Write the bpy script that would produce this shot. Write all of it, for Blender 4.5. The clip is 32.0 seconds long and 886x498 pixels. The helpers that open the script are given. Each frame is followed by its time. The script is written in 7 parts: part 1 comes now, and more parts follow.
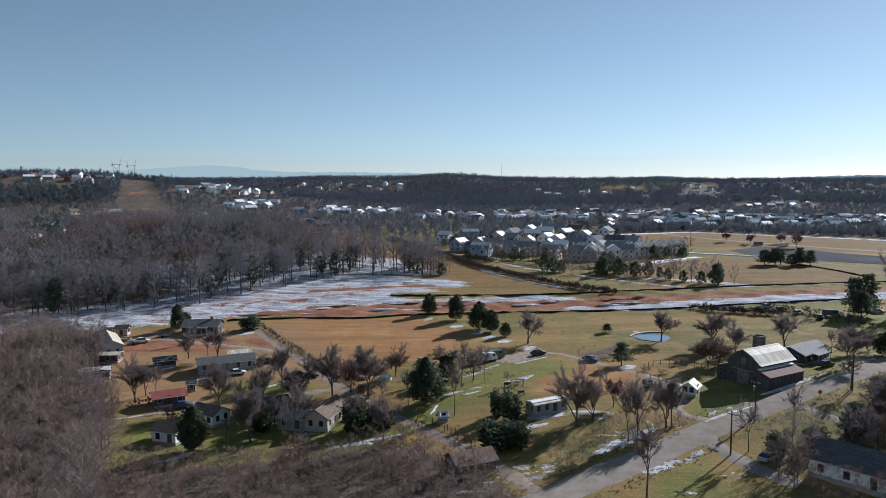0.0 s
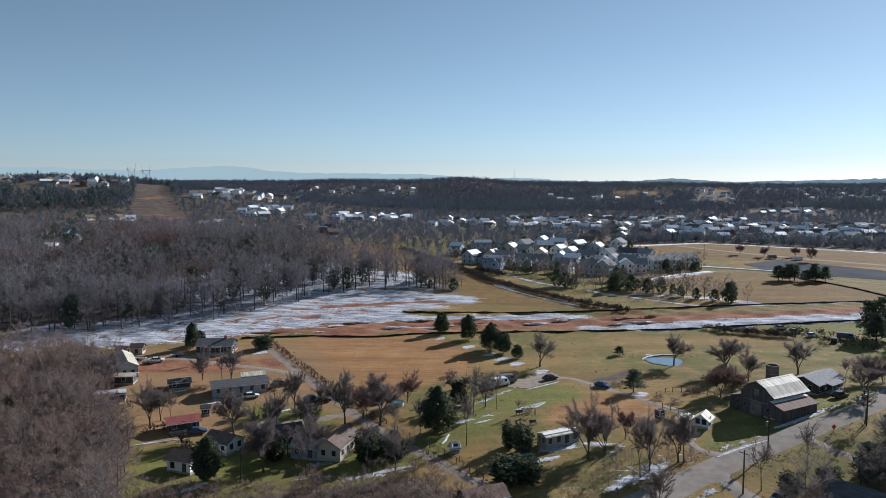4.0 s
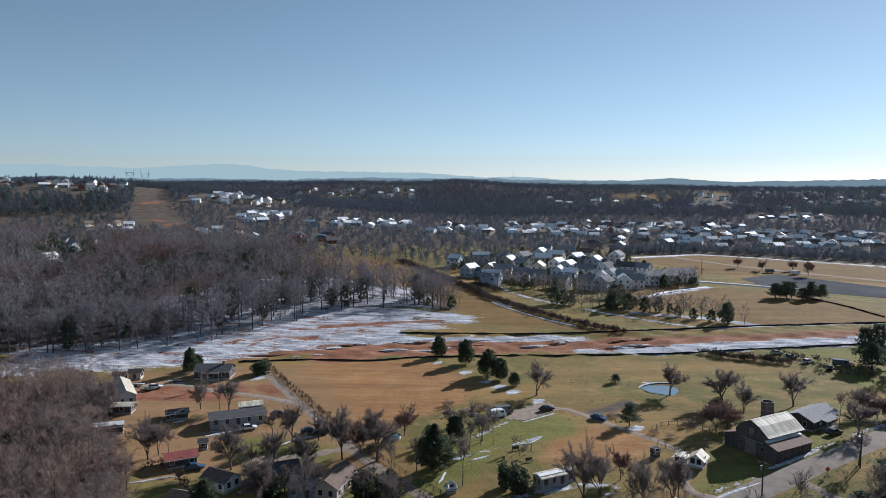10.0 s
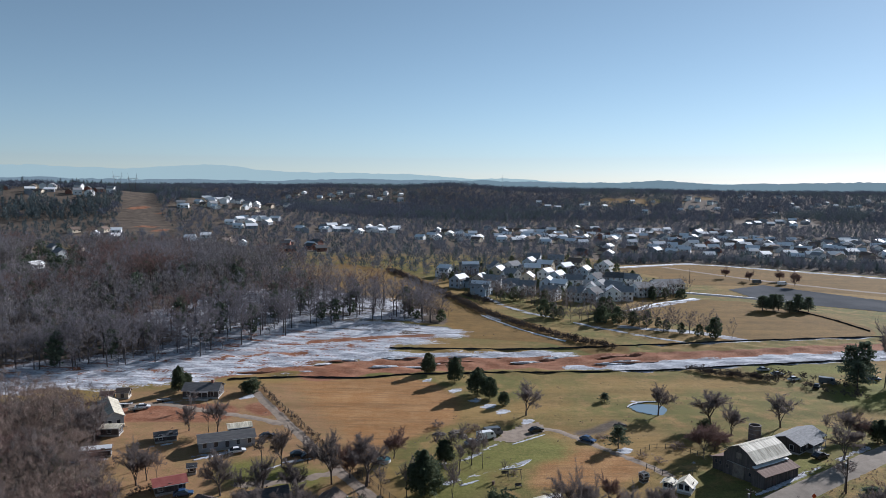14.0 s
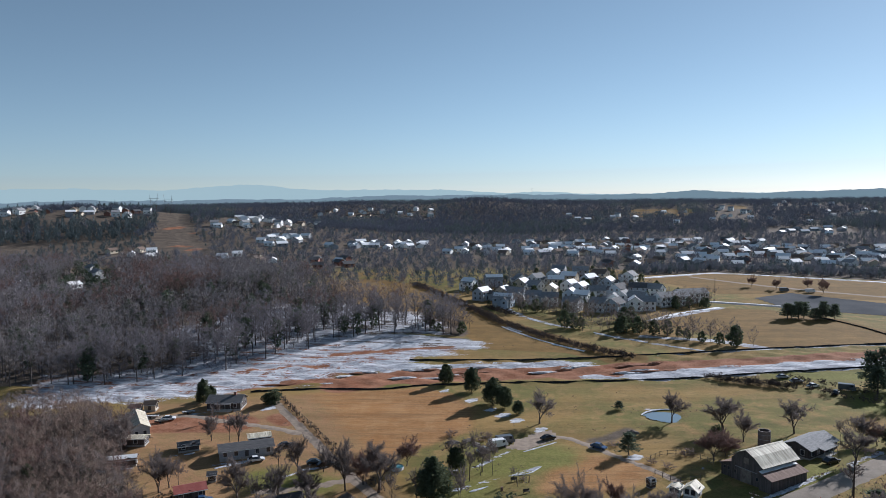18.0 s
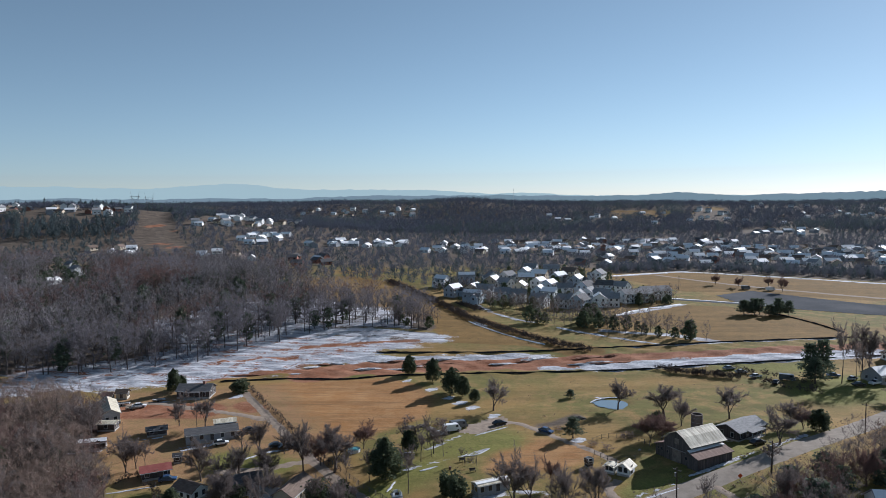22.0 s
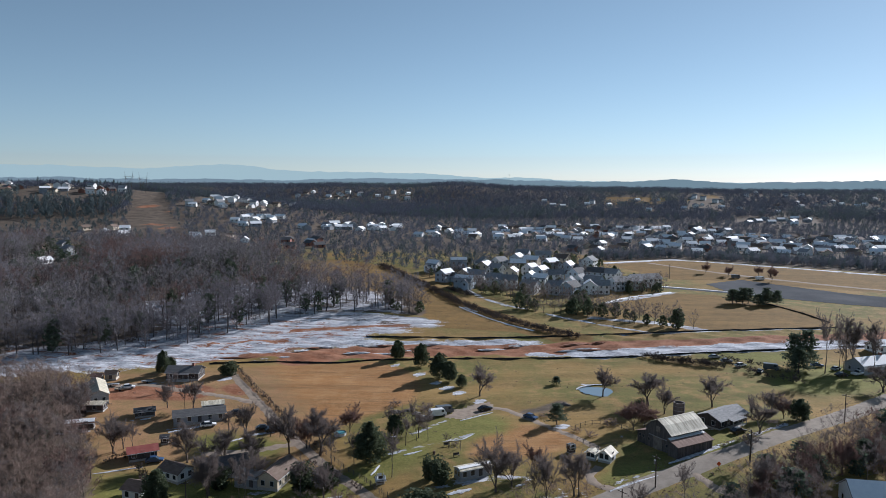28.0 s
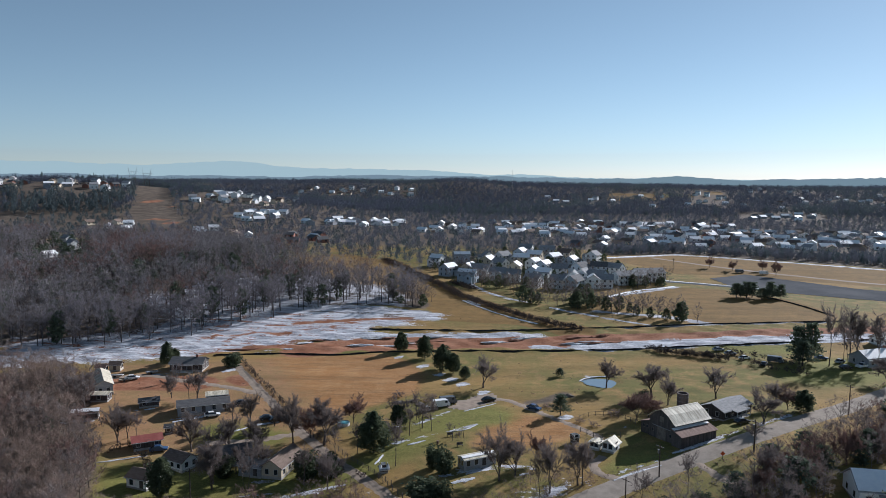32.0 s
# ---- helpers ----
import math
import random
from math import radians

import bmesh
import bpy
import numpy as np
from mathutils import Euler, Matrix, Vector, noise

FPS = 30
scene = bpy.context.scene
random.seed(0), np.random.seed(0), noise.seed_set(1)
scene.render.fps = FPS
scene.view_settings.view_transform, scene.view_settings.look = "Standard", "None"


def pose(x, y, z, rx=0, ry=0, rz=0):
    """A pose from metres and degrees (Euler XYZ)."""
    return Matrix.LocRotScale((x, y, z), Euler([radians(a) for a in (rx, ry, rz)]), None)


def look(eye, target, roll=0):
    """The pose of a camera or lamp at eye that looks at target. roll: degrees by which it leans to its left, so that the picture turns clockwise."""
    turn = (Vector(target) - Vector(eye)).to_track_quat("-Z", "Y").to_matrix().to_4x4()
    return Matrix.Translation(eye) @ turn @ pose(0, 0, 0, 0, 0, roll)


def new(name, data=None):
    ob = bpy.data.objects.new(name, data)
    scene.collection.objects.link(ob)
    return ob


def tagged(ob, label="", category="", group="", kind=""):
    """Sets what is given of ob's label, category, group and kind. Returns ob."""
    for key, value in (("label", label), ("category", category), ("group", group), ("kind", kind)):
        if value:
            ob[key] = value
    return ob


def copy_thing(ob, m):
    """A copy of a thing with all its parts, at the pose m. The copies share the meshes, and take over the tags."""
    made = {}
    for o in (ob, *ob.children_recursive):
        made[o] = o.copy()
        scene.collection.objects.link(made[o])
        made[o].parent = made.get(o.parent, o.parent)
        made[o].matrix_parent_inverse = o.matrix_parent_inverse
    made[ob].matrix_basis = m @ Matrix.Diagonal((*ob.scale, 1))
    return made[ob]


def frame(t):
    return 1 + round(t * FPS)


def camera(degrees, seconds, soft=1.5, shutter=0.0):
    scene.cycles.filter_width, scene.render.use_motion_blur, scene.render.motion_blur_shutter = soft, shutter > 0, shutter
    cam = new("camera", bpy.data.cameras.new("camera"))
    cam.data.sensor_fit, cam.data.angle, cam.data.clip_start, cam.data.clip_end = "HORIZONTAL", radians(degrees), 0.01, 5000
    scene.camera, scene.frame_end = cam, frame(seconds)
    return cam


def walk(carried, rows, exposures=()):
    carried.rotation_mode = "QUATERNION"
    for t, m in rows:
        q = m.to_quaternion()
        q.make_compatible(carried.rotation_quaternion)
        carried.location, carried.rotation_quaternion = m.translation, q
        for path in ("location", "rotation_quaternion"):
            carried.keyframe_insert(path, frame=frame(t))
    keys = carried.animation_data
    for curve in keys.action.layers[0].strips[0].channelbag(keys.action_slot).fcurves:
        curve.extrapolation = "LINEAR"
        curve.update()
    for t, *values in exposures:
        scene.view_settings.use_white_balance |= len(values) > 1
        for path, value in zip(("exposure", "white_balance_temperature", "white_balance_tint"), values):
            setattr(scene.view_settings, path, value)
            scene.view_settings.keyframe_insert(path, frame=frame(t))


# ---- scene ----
cam = camera(63.0, 32.0, soft=0.75)
PATH = [
    (0, (0.00, 0.00, 47.24), (-6.35, 99.38, 38.16), -0.23),
    (0.5, (0.02, -0.17, 48.04), (-5.65, 99.24, 38.73), -0.11),
    (1, (-0.07, -0.19, 48.86), (-5.51, 99.24, 39.69), -0.02),
    (1.5, (-0.21, -0.21, 49.68), (-5.80, 99.22, 40.62), 0.04),
    (2, (-0.29, -0.17, 50.48), (-5.95, 99.24, 41.24), 0.06),
    (2.5, (-0.36, -0.17, 51.47), (-6.37, 99.21, 42.11), 0.10),
    (3, (-0.28, -0.08, 52.19), (-7.42, 99.24, 43.08), 0.08),
    (3.5, (-0.24, -0.08, 52.97), (-8.26, 99.19, 43.97), 0.02),
    (5.5, (-0.20, -0.08, 56.15), (-7.81, 99.22, 47.12), 0.09),
    (6, (-0.04, -0.12, 56.90), (-7.46, 99.19, 47.75), 0.12),
    (6.5, (-0.12, -0.08, 57.73), (-7.22, 99.23, 48.43), 0.17),
    (7, (-0.03, -0.07, 58.65), (-7.30, 99.23, 49.41), 0.10),
    (7.5, (-0.11, -0.16, 59.43), (-7.31, 99.16, 50.24), 0.19),
    (8, (-0.04, -0.16, 60.32), (-7.08, 99.16, 51.06), 0.24),
    (8.5, (-0.00, -0.10, 61.05), (-7.49, 99.18, 51.69), 0.21),
    (9, (-0.02, -0.02, 61.72), (-8.45, 99.22, 52.76), 0.11),
    (9.5, (0.07, -0.03, 62.37), (-7.87, 99.21, 52.95), 0.18),
    (10, (0.09, 0.14, 63.19), (-7.72, 99.39, 53.81), 0.26),
    (10.5, (0.13, 0.07, 64.02), (-7.56, 99.33, 54.64), 0.28),
    (11, (0.15, 0.07, 64.70), (-7.10, 99.36, 55.27), 0.32),
    (11.5, (0.17, 0.20, 65.34), (-6.90, 99.52, 56.12), 0.33),
    (12, (0.07, 0.33, 66.26), (-6.74, 99.67, 57.05), 0.37),
    (12.5, (-0.07, 0.42, 66.93), (-6.53, 99.77, 57.56), 0.48),
    (13, (-0.10, 0.54, 67.62), (-6.47, 99.89, 58.26), 0.45),
    (13.5, (-0.15, 0.55, 68.24), (-6.09, 99.93, 58.83), 0.50),
    (14, (-0.21, 0.46, 68.96), (-6.52, 99.83, 59.68), 0.46),
    (14.5, (-0.20, 0.51, 69.41), (-6.17, 99.92, 60.34), 0.47),
    (16.5, (3.01, -0.66, 69.09), (-8.25, 98.37, 60.86), -0.54),
    (17, (4.18, -1.53, 69.03), (-8.13, 97.40, 61.22), -0.73),
    (17.5, (5.54, -2.78, 68.77), (-6.85, 96.18, 61.41), -0.84),
    (18, (7.04, -4.02, 68.56), (-4.01, 95.10, 61.36), -0.84),
    (18.5, (8.46, -5.33, 68.41), (-1.62, 93.91, 61.40), -0.82),
    (19, (9.98, -6.70, 68.34), (0.34, 92.60, 61.53), -0.81),
    (19.5, (11.21, -8.07, 68.13), (1.45, 91.23, 61.42), -0.77),
    (20, (12.41, -9.58, 68.03), (2.12, 89.67, 61.51), -0.79),
    (20.5, (13.63, -10.97, 67.86), (3.34, 88.28, 61.24), -0.74),
    (21, (14.85, -12.23, 67.83), (5.13, 87.07, 61.01), -0.64),
    (21.5, (15.89, -13.43, 67.69), (6.42, 85.88, 60.73), -0.56),
    (22, (16.74, -14.32, 67.60), (7.54, 85.00, 60.45), -0.49),
    (22.5, (17.38, -15.09, 67.63), (9.42, 84.31, 60.07), -0.30),
    (23, (17.67, -15.57, 67.74), (11.22, 83.90, 59.72), -0.07),
    (23.5, (18.05, -15.68, 67.98), (12.20, 83.80, 59.64), 0.04),
    (24, (18.15, -15.62, 67.93), (12.30, 83.82, 59.17), 0.22),
    (24.5, (18.20, -15.44, 68.13), (11.69, 83.93, 59.03), 0.28),
    (25, (18.33, -15.17, 68.29), (10.40, 84.08, 58.98), 0.15),
    (25.5, (18.69, -15.05, 68.58), (9.16, 84.05, 59.19), -0.01),
    (26, (18.78, -14.97, 68.80), (8.65, 84.06, 59.27), -0.02),
    (26.5, (19.05, -15.04, 68.94), (9.04, 84.03, 59.62), 0.01),
    (28.5, (19.03, -15.06, 68.31), (10.63, 84.14, 58.89), 0.38),
    (29, (19.01, -15.03, 68.11), (9.54, 84.07, 58.69), 0.30),
    (29.5, (18.97, -14.91, 68.04), (8.79, 84.11, 58.51), 0.26),
    (30, (19.07, -14.81, 67.89), (8.78, 84.19, 58.23), 0.29),
    (30.5, (19.02, -14.87, 67.67), (8.75, 84.14, 58.09), 0.30),
    (31, (19.18, -14.87, 67.32), (8.98, 84.14, 57.75), 0.27),
    (31.5, (19.13, -14.90, 66.96), (9.44, 84.16, 57.28), 0.31),
    (32, (18.84, -15.20, 66.70), (9.83, 83.91, 56.90), 0.39),
]
walk(cam, [(t, look(eye, target, roll)) for t, eye, target, roll in PATH], exposures=[(0.0, 0.54, 5760, 11)])

# ---- world and light ----
SUN_AZIMUTH, SUN_ELEVATION = 41.5, 25.0  # degrees, azimuth from +y towards +x
world = bpy.data.worlds.new("winter_sky")
world.use_nodes = True
scene.world = world
wn = world.node_tree.nodes
sky = wn.new("ShaderNodeTexSky")
sky.sky_type = "NISHITA"
sky.sun_disc = False
sky.sun_elevation = radians(SUN_ELEVATION)
sky.sun_rotation = radians(SUN_AZIMUTH)
sky.altitude = 300.0
sky.air_density, sky.dust_density, sky.ozone_density = 0.72, 0.12, 2.6
wn["Background"].inputs["Strength"].default_value = 0.057
tone = wn.new("ShaderNodeHueSaturation")
tone.inputs["Hue"].default_value, tone.inputs["Saturation"].default_value = 0.478, 0.74
world.node_tree.links.new(sky.outputs["Color"], tone.inputs["Color"])
world.node_tree.links.new(tone.outputs["Color"], wn["Background"].inputs["Color"])
sun_data = bpy.data.lights.new("sun", "SUN")
sun_data.energy, sun_data.angle, sun_data.color = 4.35, radians(0.55), (1.0, 0.945, 0.89)
sun = new("sun", sun_data)
sun_to = Vector((math.sin(radians(SUN_AZIMUTH)) * math.cos(radians(SUN_ELEVATION)), math.cos(radians(SUN_AZIMUTH)) * math.cos(radians(SUN_ELEVATION)), math.sin(radians(SUN_ELEVATION))))
sun.matrix_world = look(sun_to * 300, (0, 0, 0))


# ---- materials ----
def node_material(name):
    m = bpy.data.materials.new(name)
    m.use_nodes = True
    return m, m.node_tree.nodes, m.node_tree.links, m.node_tree.nodes["Principled BSDF"]


def noise_node(nodes, links, scale, detail=4.0, rough=0.6, vector=None):
    n = nodes.new("ShaderNodeTexNoise")
    n.inputs["Scale"].default_value, n.inputs["Detail"].default_value, n.inputs["Roughness"].default_value = scale, detail, rough
    if vector:
        links.new(vector, n.inputs["Vector"])
    return n.outputs["Fac"]


def mix_color(nodes, links, fac, a, b):
    n = nodes.new("ShaderNodeMix")
    n.data_type = "RGBA"
    for socket, v in (("Factor", fac), ("A", a), ("B", b)):
        target = [s for s in n.inputs if s.name == socket and s.type == ("VALUE" if socket == "Factor" else "RGBA")][0]
        if isinstance(v, (int, float)):
            target.default_value = v
        elif isinstance(v, tuple):
            target.default_value = (*v, 1.0)
        else:
            links.new(v, target)
    return [s for s in n.outputs if s.type == "RGBA"][0]


def math_node(nodes, links, op, a, b=0.0, clamp=False):
    n = nodes.new("ShaderNodeMath")
    n.operation, n.use_clamp = op, clamp
    for k, v in enumerate((a, b)):
        if isinstance(v, (int, float)):
            n.inputs[k].default_value = v
        else:
            links.new(v, n.inputs[k])
    return n.outputs[0]


def ramp(nodes, links, value, low, high):
    n = nodes.new("ShaderNodeMapRange")
    n.interpolation_type = "SMOOTHSTEP"
    links.new(value, n.inputs["Value"])
    n.inputs["From Min"].default_value, n.inputs["From Max"].default_value = low, high
    return n.outputs["Result"]


def surface(name, a, b, scale=2.0, fine=12.0, rough=0.8, bump=0.2, metal=0.0, vary=0.25, gloss=0.3, stretch=None):
    """Two colours mixed at two scales, with relief and a tone of its own for each object."""
    m, nodes, links, bsdf = node_material(name)
    where = nodes.new("ShaderNodeTexCoord").outputs["Object"]
    if stretch:
        mp = nodes.new("ShaderNodeMapping")
        mp.inputs["Scale"].default_value = stretch
        links.new(where, mp.inputs["Vector"])
        where = mp.outputs["Vector"]
    big, small = noise_node(nodes, links, scale, 3.0, 0.6, where), noise_node(nodes, links, fine, 4.0, 0.7, where)
    both = math_node(nodes, links, "ADD", math_node(nodes, links, "MULTIPLY", big, 0.6), math_node(nodes, links, "MULTIPLY", small, 0.4))
    col = mix_color(nodes, links, ramp(nodes, links, both, 0.35, 0.65), a, b)
    if vary:
        hsv = nodes.new("ShaderNodeHueSaturation")
        rnd = nodes.new("ShaderNodeObjectInfo").outputs["Random"]
        links.new(math_node(nodes, links, "ADD", math_node(nodes, links, "MULTIPLY", rnd, vary), 1.0 - vary / 2), hsv.inputs["Value"])
        links.new(col, hsv.inputs["Color"])
        col = hsv.outputs["Color"]
    links.new(col, bsdf.inputs["Base Color"])
    bsdf.inputs["Roughness"].default_value, bsdf.inputs["Metallic"].default_value = rough, metal
    bsdf.inputs["Specular IOR Level"].default_value = gloss
    if bump:
        bn = nodes.new("ShaderNodeBump")
        bn.inputs["Strength"].default_value, bn.inputs["Distance"].default_value = bump, 0.03
        links.new(small, bn.inputs["Height"])
        links.new(bn.outputs["Normal"], bsdf.inputs["Normal"])
    return m


def foliage(name, a, b, rough=0.85, spread=0.5, thin=0.0):
    """Twigs and leaves: each joined piece has a tone of its own."""
    m, nodes, links, bsdf = node_material(name)
    geo = nodes.new("ShaderNodeNewGeometry")
    rnd = nodes.new("ShaderNodeObjectInfo").outputs["Random"]
    wide = noise_node(nodes, links, 0.03, 2.0, 0.5, geo.outputs["Position"])
    mixed = math_node(nodes, links, "ADD", math_node(nodes, links, "MULTIPLY", geo.outputs["Random Per Island"], spread), math_node(nodes, links, "MULTIPLY", rnd, 0.3))
    mixed = math_node(nodes, links, "ADD", mixed, math_node(nodes, links, "SUBTRACT", wide, 0.4), clamp=True)
    links.new(mix_color(nodes, links, mixed, a, b), bsdf.inputs["Base Color"])
    bsdf.inputs["Roughness"].default_value = rough
    bsdf.inputs["Specular IOR Level"].default_value = 0.15
    if thin:
        through_leaf, blend = nodes.new("ShaderNodeBsdfTranslucent"), nodes.new("ShaderNodeMixShader")
        links.new(bsdf.inputs["Base Color"].links[0].from_socket, through_leaf.inputs["Color"])
        blend.inputs[0].default_value = thin
        links.new(bsdf.outputs[0], blend.inputs[1]), links.new(through_leaf.outputs[0], blend.inputs[2])
        links.new(blend.outputs[0], nodes["Material Output"].inputs["Surface"])
    return m


BARK_DARK = surface("dark_bark", (0.075, 0.064, 0.062), (0.14, 0.122, 0.116), 1.5, 9.0, 0.95, 0.5, vary=0.4, gloss=0.1)
BARK = surface("bark", (0.085, 0.068, 0.058), (0.165, 0.135, 0.117), 1.5, 9.0, 0.95, 0.5, vary=0.4, gloss=0.1)
TWIGS = foliage("twigs", (0.14, 0.115, 0.107), (0.265, 0.222, 0.205), thin=0.3)
# weathered grey, with a little haze blue mixed into the colour
WOOD_TWIGS = foliage("forest_twigs", (0.15, 0.138, 0.152), (0.285, 0.265, 0.28), thin=0.25)
TWIGS_RED = foliage("reddish_twigs", (0.15, 0.092, 0.08), (0.255, 0.168, 0.145), thin=0.2)
BRUSH = foliage("brush_twigs", (0.165, 0.12, 0.102), (0.36, 0.27, 0.222), thin=0.3)
HEDGE_TWIGS = foliage("hedge_twigs", (0.07, 0.055, 0.05), (0.135, 0.105, 0.09))
TWIGS_PALE = foliage("pale_twigs", (0.18, 0.165, 0.165), (0.31, 0.28, 0.275))
CEDAR = foliage("cedar_needles", (0.062, 0.08, 0.052), (0.135, 0.155, 0.088), thin=0.35)
PINE = foliage("pine_needles", (0.062, 0.088, 0.065), (0.14, 0.165, 0.11), thin=0.35)
# the blue of distant haze is put into these three base colours
HAZED_WOOD = foliage("far_winter_wood", (0.10, 0.107, 0.133), (0.162, 0.168, 0.194), thin=0.25)
# darker than the valley wood: the slope's shade is in the colour too
SHADED_RIDGE_WOOD = foliage("ridge_winter_wood", (0.075, 0.086, 0.115), (0.125, 0.136, 0.17), thin=0.2)
HAZED_PINE = foliage("far_pines", (0.07, 0.092, 0.10), (0.12, 0.145, 0.15), thin=0.3)
SNOW = surface("snow", (0.82, 0.82, 0.83), (0.90, 0.89, 0.88), 0.8, 5.0, 0.7, 0.4, vary=0.0)
# greyer and more uneven than SNOW
GREY_SNOW = surface("old_snow", (0.36, 0.37, 0.40), (0.72, 0.73, 0.76), 0.9, 4.0, 0.8, 0.5, vary=0.0)
DIRTY_SNOW = surface("dirty_snow", (0.42, 0.38, 0.36), (0.78, 0.78, 0.79), 0.8, 4.0, 0.8, 0.5, vary=0.1)
ASPHALT = surface("worn_asphalt", (0.25, 0.215, 0.18), (0.345, 0.30, 0.255), 0.4, 6.0, 1.0, 0.2, vary=0.0, gloss=0.05)
GRAVEL = surface("gravel", (0.235, 0.18, 0.138), (0.35, 0.278, 0.215), 0.6, 8.0, 0.95, 0.4, vary=0.0)
LOT = surface("grey_car_park", (0.115, 0.118, 0.125), (0.165, 0.166, 0.172), 0.05, 1.0, 1.0, 0.1, vary=0.0, gloss=0.0)
WATER, _n, _l, _b = node_material("pond_water")
_b.inputs["Base Color"].default_value, _b.inputs["Roughness"].default_value = (0.18, 0.24, 0.28, 1), 0.12
WHITE_SIDING = surface("white_siding", (0.74, 0.74, 0.72), (0.86, 0.86, 0.84), 1.0, 7.0, 0.7, 0.1, stretch=(1, 1, 6))
GREY_SIDING = surface("grey_siding", (0.26, 0.27, 0.29), (0.36, 0.37, 0.39), 1.0, 7.0, 0.7, 0.1, stretch=(1, 1, 6))
BLUE_SIDING = surface("blue_grey_siding", (0.34, 0.40, 0.46), (0.45, 0.51, 0.57), 1.0, 7.0, 0.7, 0.1, stretch=(1, 1, 6))
TAN_SIDING = surface("tan_siding", (0.48, 0.40, 0.29), (0.60, 0.52, 0.40), 1.0, 7.0, 0.7, 0.1, stretch=(1, 1, 6))
PALE_SIDING = surface("pale_siding", (0.60, 0.61, 0.62), (0.73, 0.74, 0.75), 1.0, 7.0, 0.7, 0.1, stretch=(1, 1, 6))
BRICK_RED = surface("red_brick_wall", (0.20, 0.09, 0.065), (0.30, 0.15, 0.11), 2.0, 14.0, 0.9, 0.3)
SHINGLE_DARK = surface("dark_shingles", (0.075, 0.075, 0.08), (0.15, 0.145, 0.145), 0.7, 9.0, 0.9, 0.3, stretch=(1, 5, 5))
SHINGLE_GREY = surface("grey_shingles", (0.20, 0.20, 0.205), (0.33, 0.325, 0.325), 0.7, 9.0, 0.9, 0.3, stretch=(1, 5, 5))
SHINGLE_BROWN = surface("brown_shingles", (0.12, 0.085, 0.065), (0.21, 0.155, 0.125), 0.7, 9.0, 0.9, 0.3, stretch=(1, 5, 5))
RED_METAL = surface("red_metal_roof", (0.23, 0.06, 0.05), (0.33, 0.11, 0.09), 0.6, 6.0, 0.6, 0.15, vary=0.1)
PALE_METAL = surface("weathered_tin_roof", (0.30, 0.255, 0.18), (0.74, 0.68, 0.54), 0.4, 3.0, 0.65, 0.15, gloss=0.3, vary=0.1, stretch=(4, 0.5, 0.5))
RUST_METAL = surface("rusty_tin_roof", (0.14, 0.085, 0.065), (0.26, 0.17, 0.135), 0.5, 5.0, 0.85, 0.15, vary=0.1, stretch=(3, 0.6, 0.6))
BARN_WOOD = surface("weathered_barn_boards", (0.052, 0.046, 0.045), (0.12, 0.104, 0.098), 0.6, 8.0, 0.95, 0.3, vary=0.3, stretch=(4, 4, 0.5))
OLD_WOOD = surface("grey_old_wood", (0.12, 0.10, 0.085), (0.23, 0.195, 0.165), 1.0, 9.0, 0.95, 0.4)
POLE_WOOD = surface("creosoted_pole", (0.055, 0.042, 0.035), (0.11, 0.085, 0.07), 1.0, 9.0, 0.95, 0.3)
TILE_SILO = surface("glazed_silo_tile", (0.10, 0.075, 0.07), (0.17, 0.13, 0.12), 1.0, 7.0, 0.7, 0.3)
TRIM = surface("white_trim", (0.46, 0.46, 0.45), (0.58, 0.58, 0.57), 2.0, 9.0, 0.6, 0.05)
CONCRETE = surface("concrete", (0.32, 0.31, 0.29), (0.45, 0.43, 0.40), 0.8, 9.0, 0.9, 0.2)
RED_EARTH = surface("red_earth", (0.22, 0.095, 0.055), (0.34, 0.17, 0.11), 0.5, 4.0, 1.0, 0.5, vary=0.1)
SILT = surface("black_silt_cloth", (0.012, 0.012, 0.014), (0.03, 0.03, 0.032), 1.0, 6.0, 0.8, 0.2)
STEEL = surface("galvanised_steel", (0.20, 0.205, 0.21), (0.30, 0.305, 0.31), 1.0, 9.0, 0.5, 0.05, metal=0.5)
RUBBER = surface("tyre_rubber", (0.018, 0.018, 0.018), (0.03, 0.03, 0.03), 3.0, 20.0, 0.9, 0.1)
ORANGE = surface("orange_sign", (0.75, 0.10, 0.03), (0.85, 0.16, 0.05), 3.0, 20.0, 0.6, 0.0, vary=0.0)
TEAL = surface("teal_plastic_cover", (0.05, 0.20, 0.24), (0.10, 0.30, 0.33), 0.8, 5.0, 0.5, 0.3, vary=0.0)
LAMP_GLASS = surface("headlight_glass", (0.6, 0.6, 0.58), (0.7, 0.7, 0.68), 3.0, 20.0, 0.15, 0.0, vary=0.0, gloss=0.6)
PANE, _n, _l, _b = node_material("window_glass")
_b.inputs["Base Color"].default_value, _b.inputs["Roughness"].default_value = (0.03, 0.035, 0.045, 1), 0.06
_b.inputs["Specular IOR Level"].default_value = 0.6


def paint(name, c):
    return surface(name, c, tuple(v * 1.15 for v in c), 1.0, 8.0, 0.3, 0.0, vary=0.0, gloss=0.6)


PAINTS = {k: paint(k + "_car_paint", c) for k, c in dict(white=(0.72, 0.72, 0.72), black=(0.012, 0.012, 0.014), silver=(0.35, 0.36, 0.37), blue=(0.03, 0.07, 0.16), grey=(0.10, 0.105, 0.11)).items()}


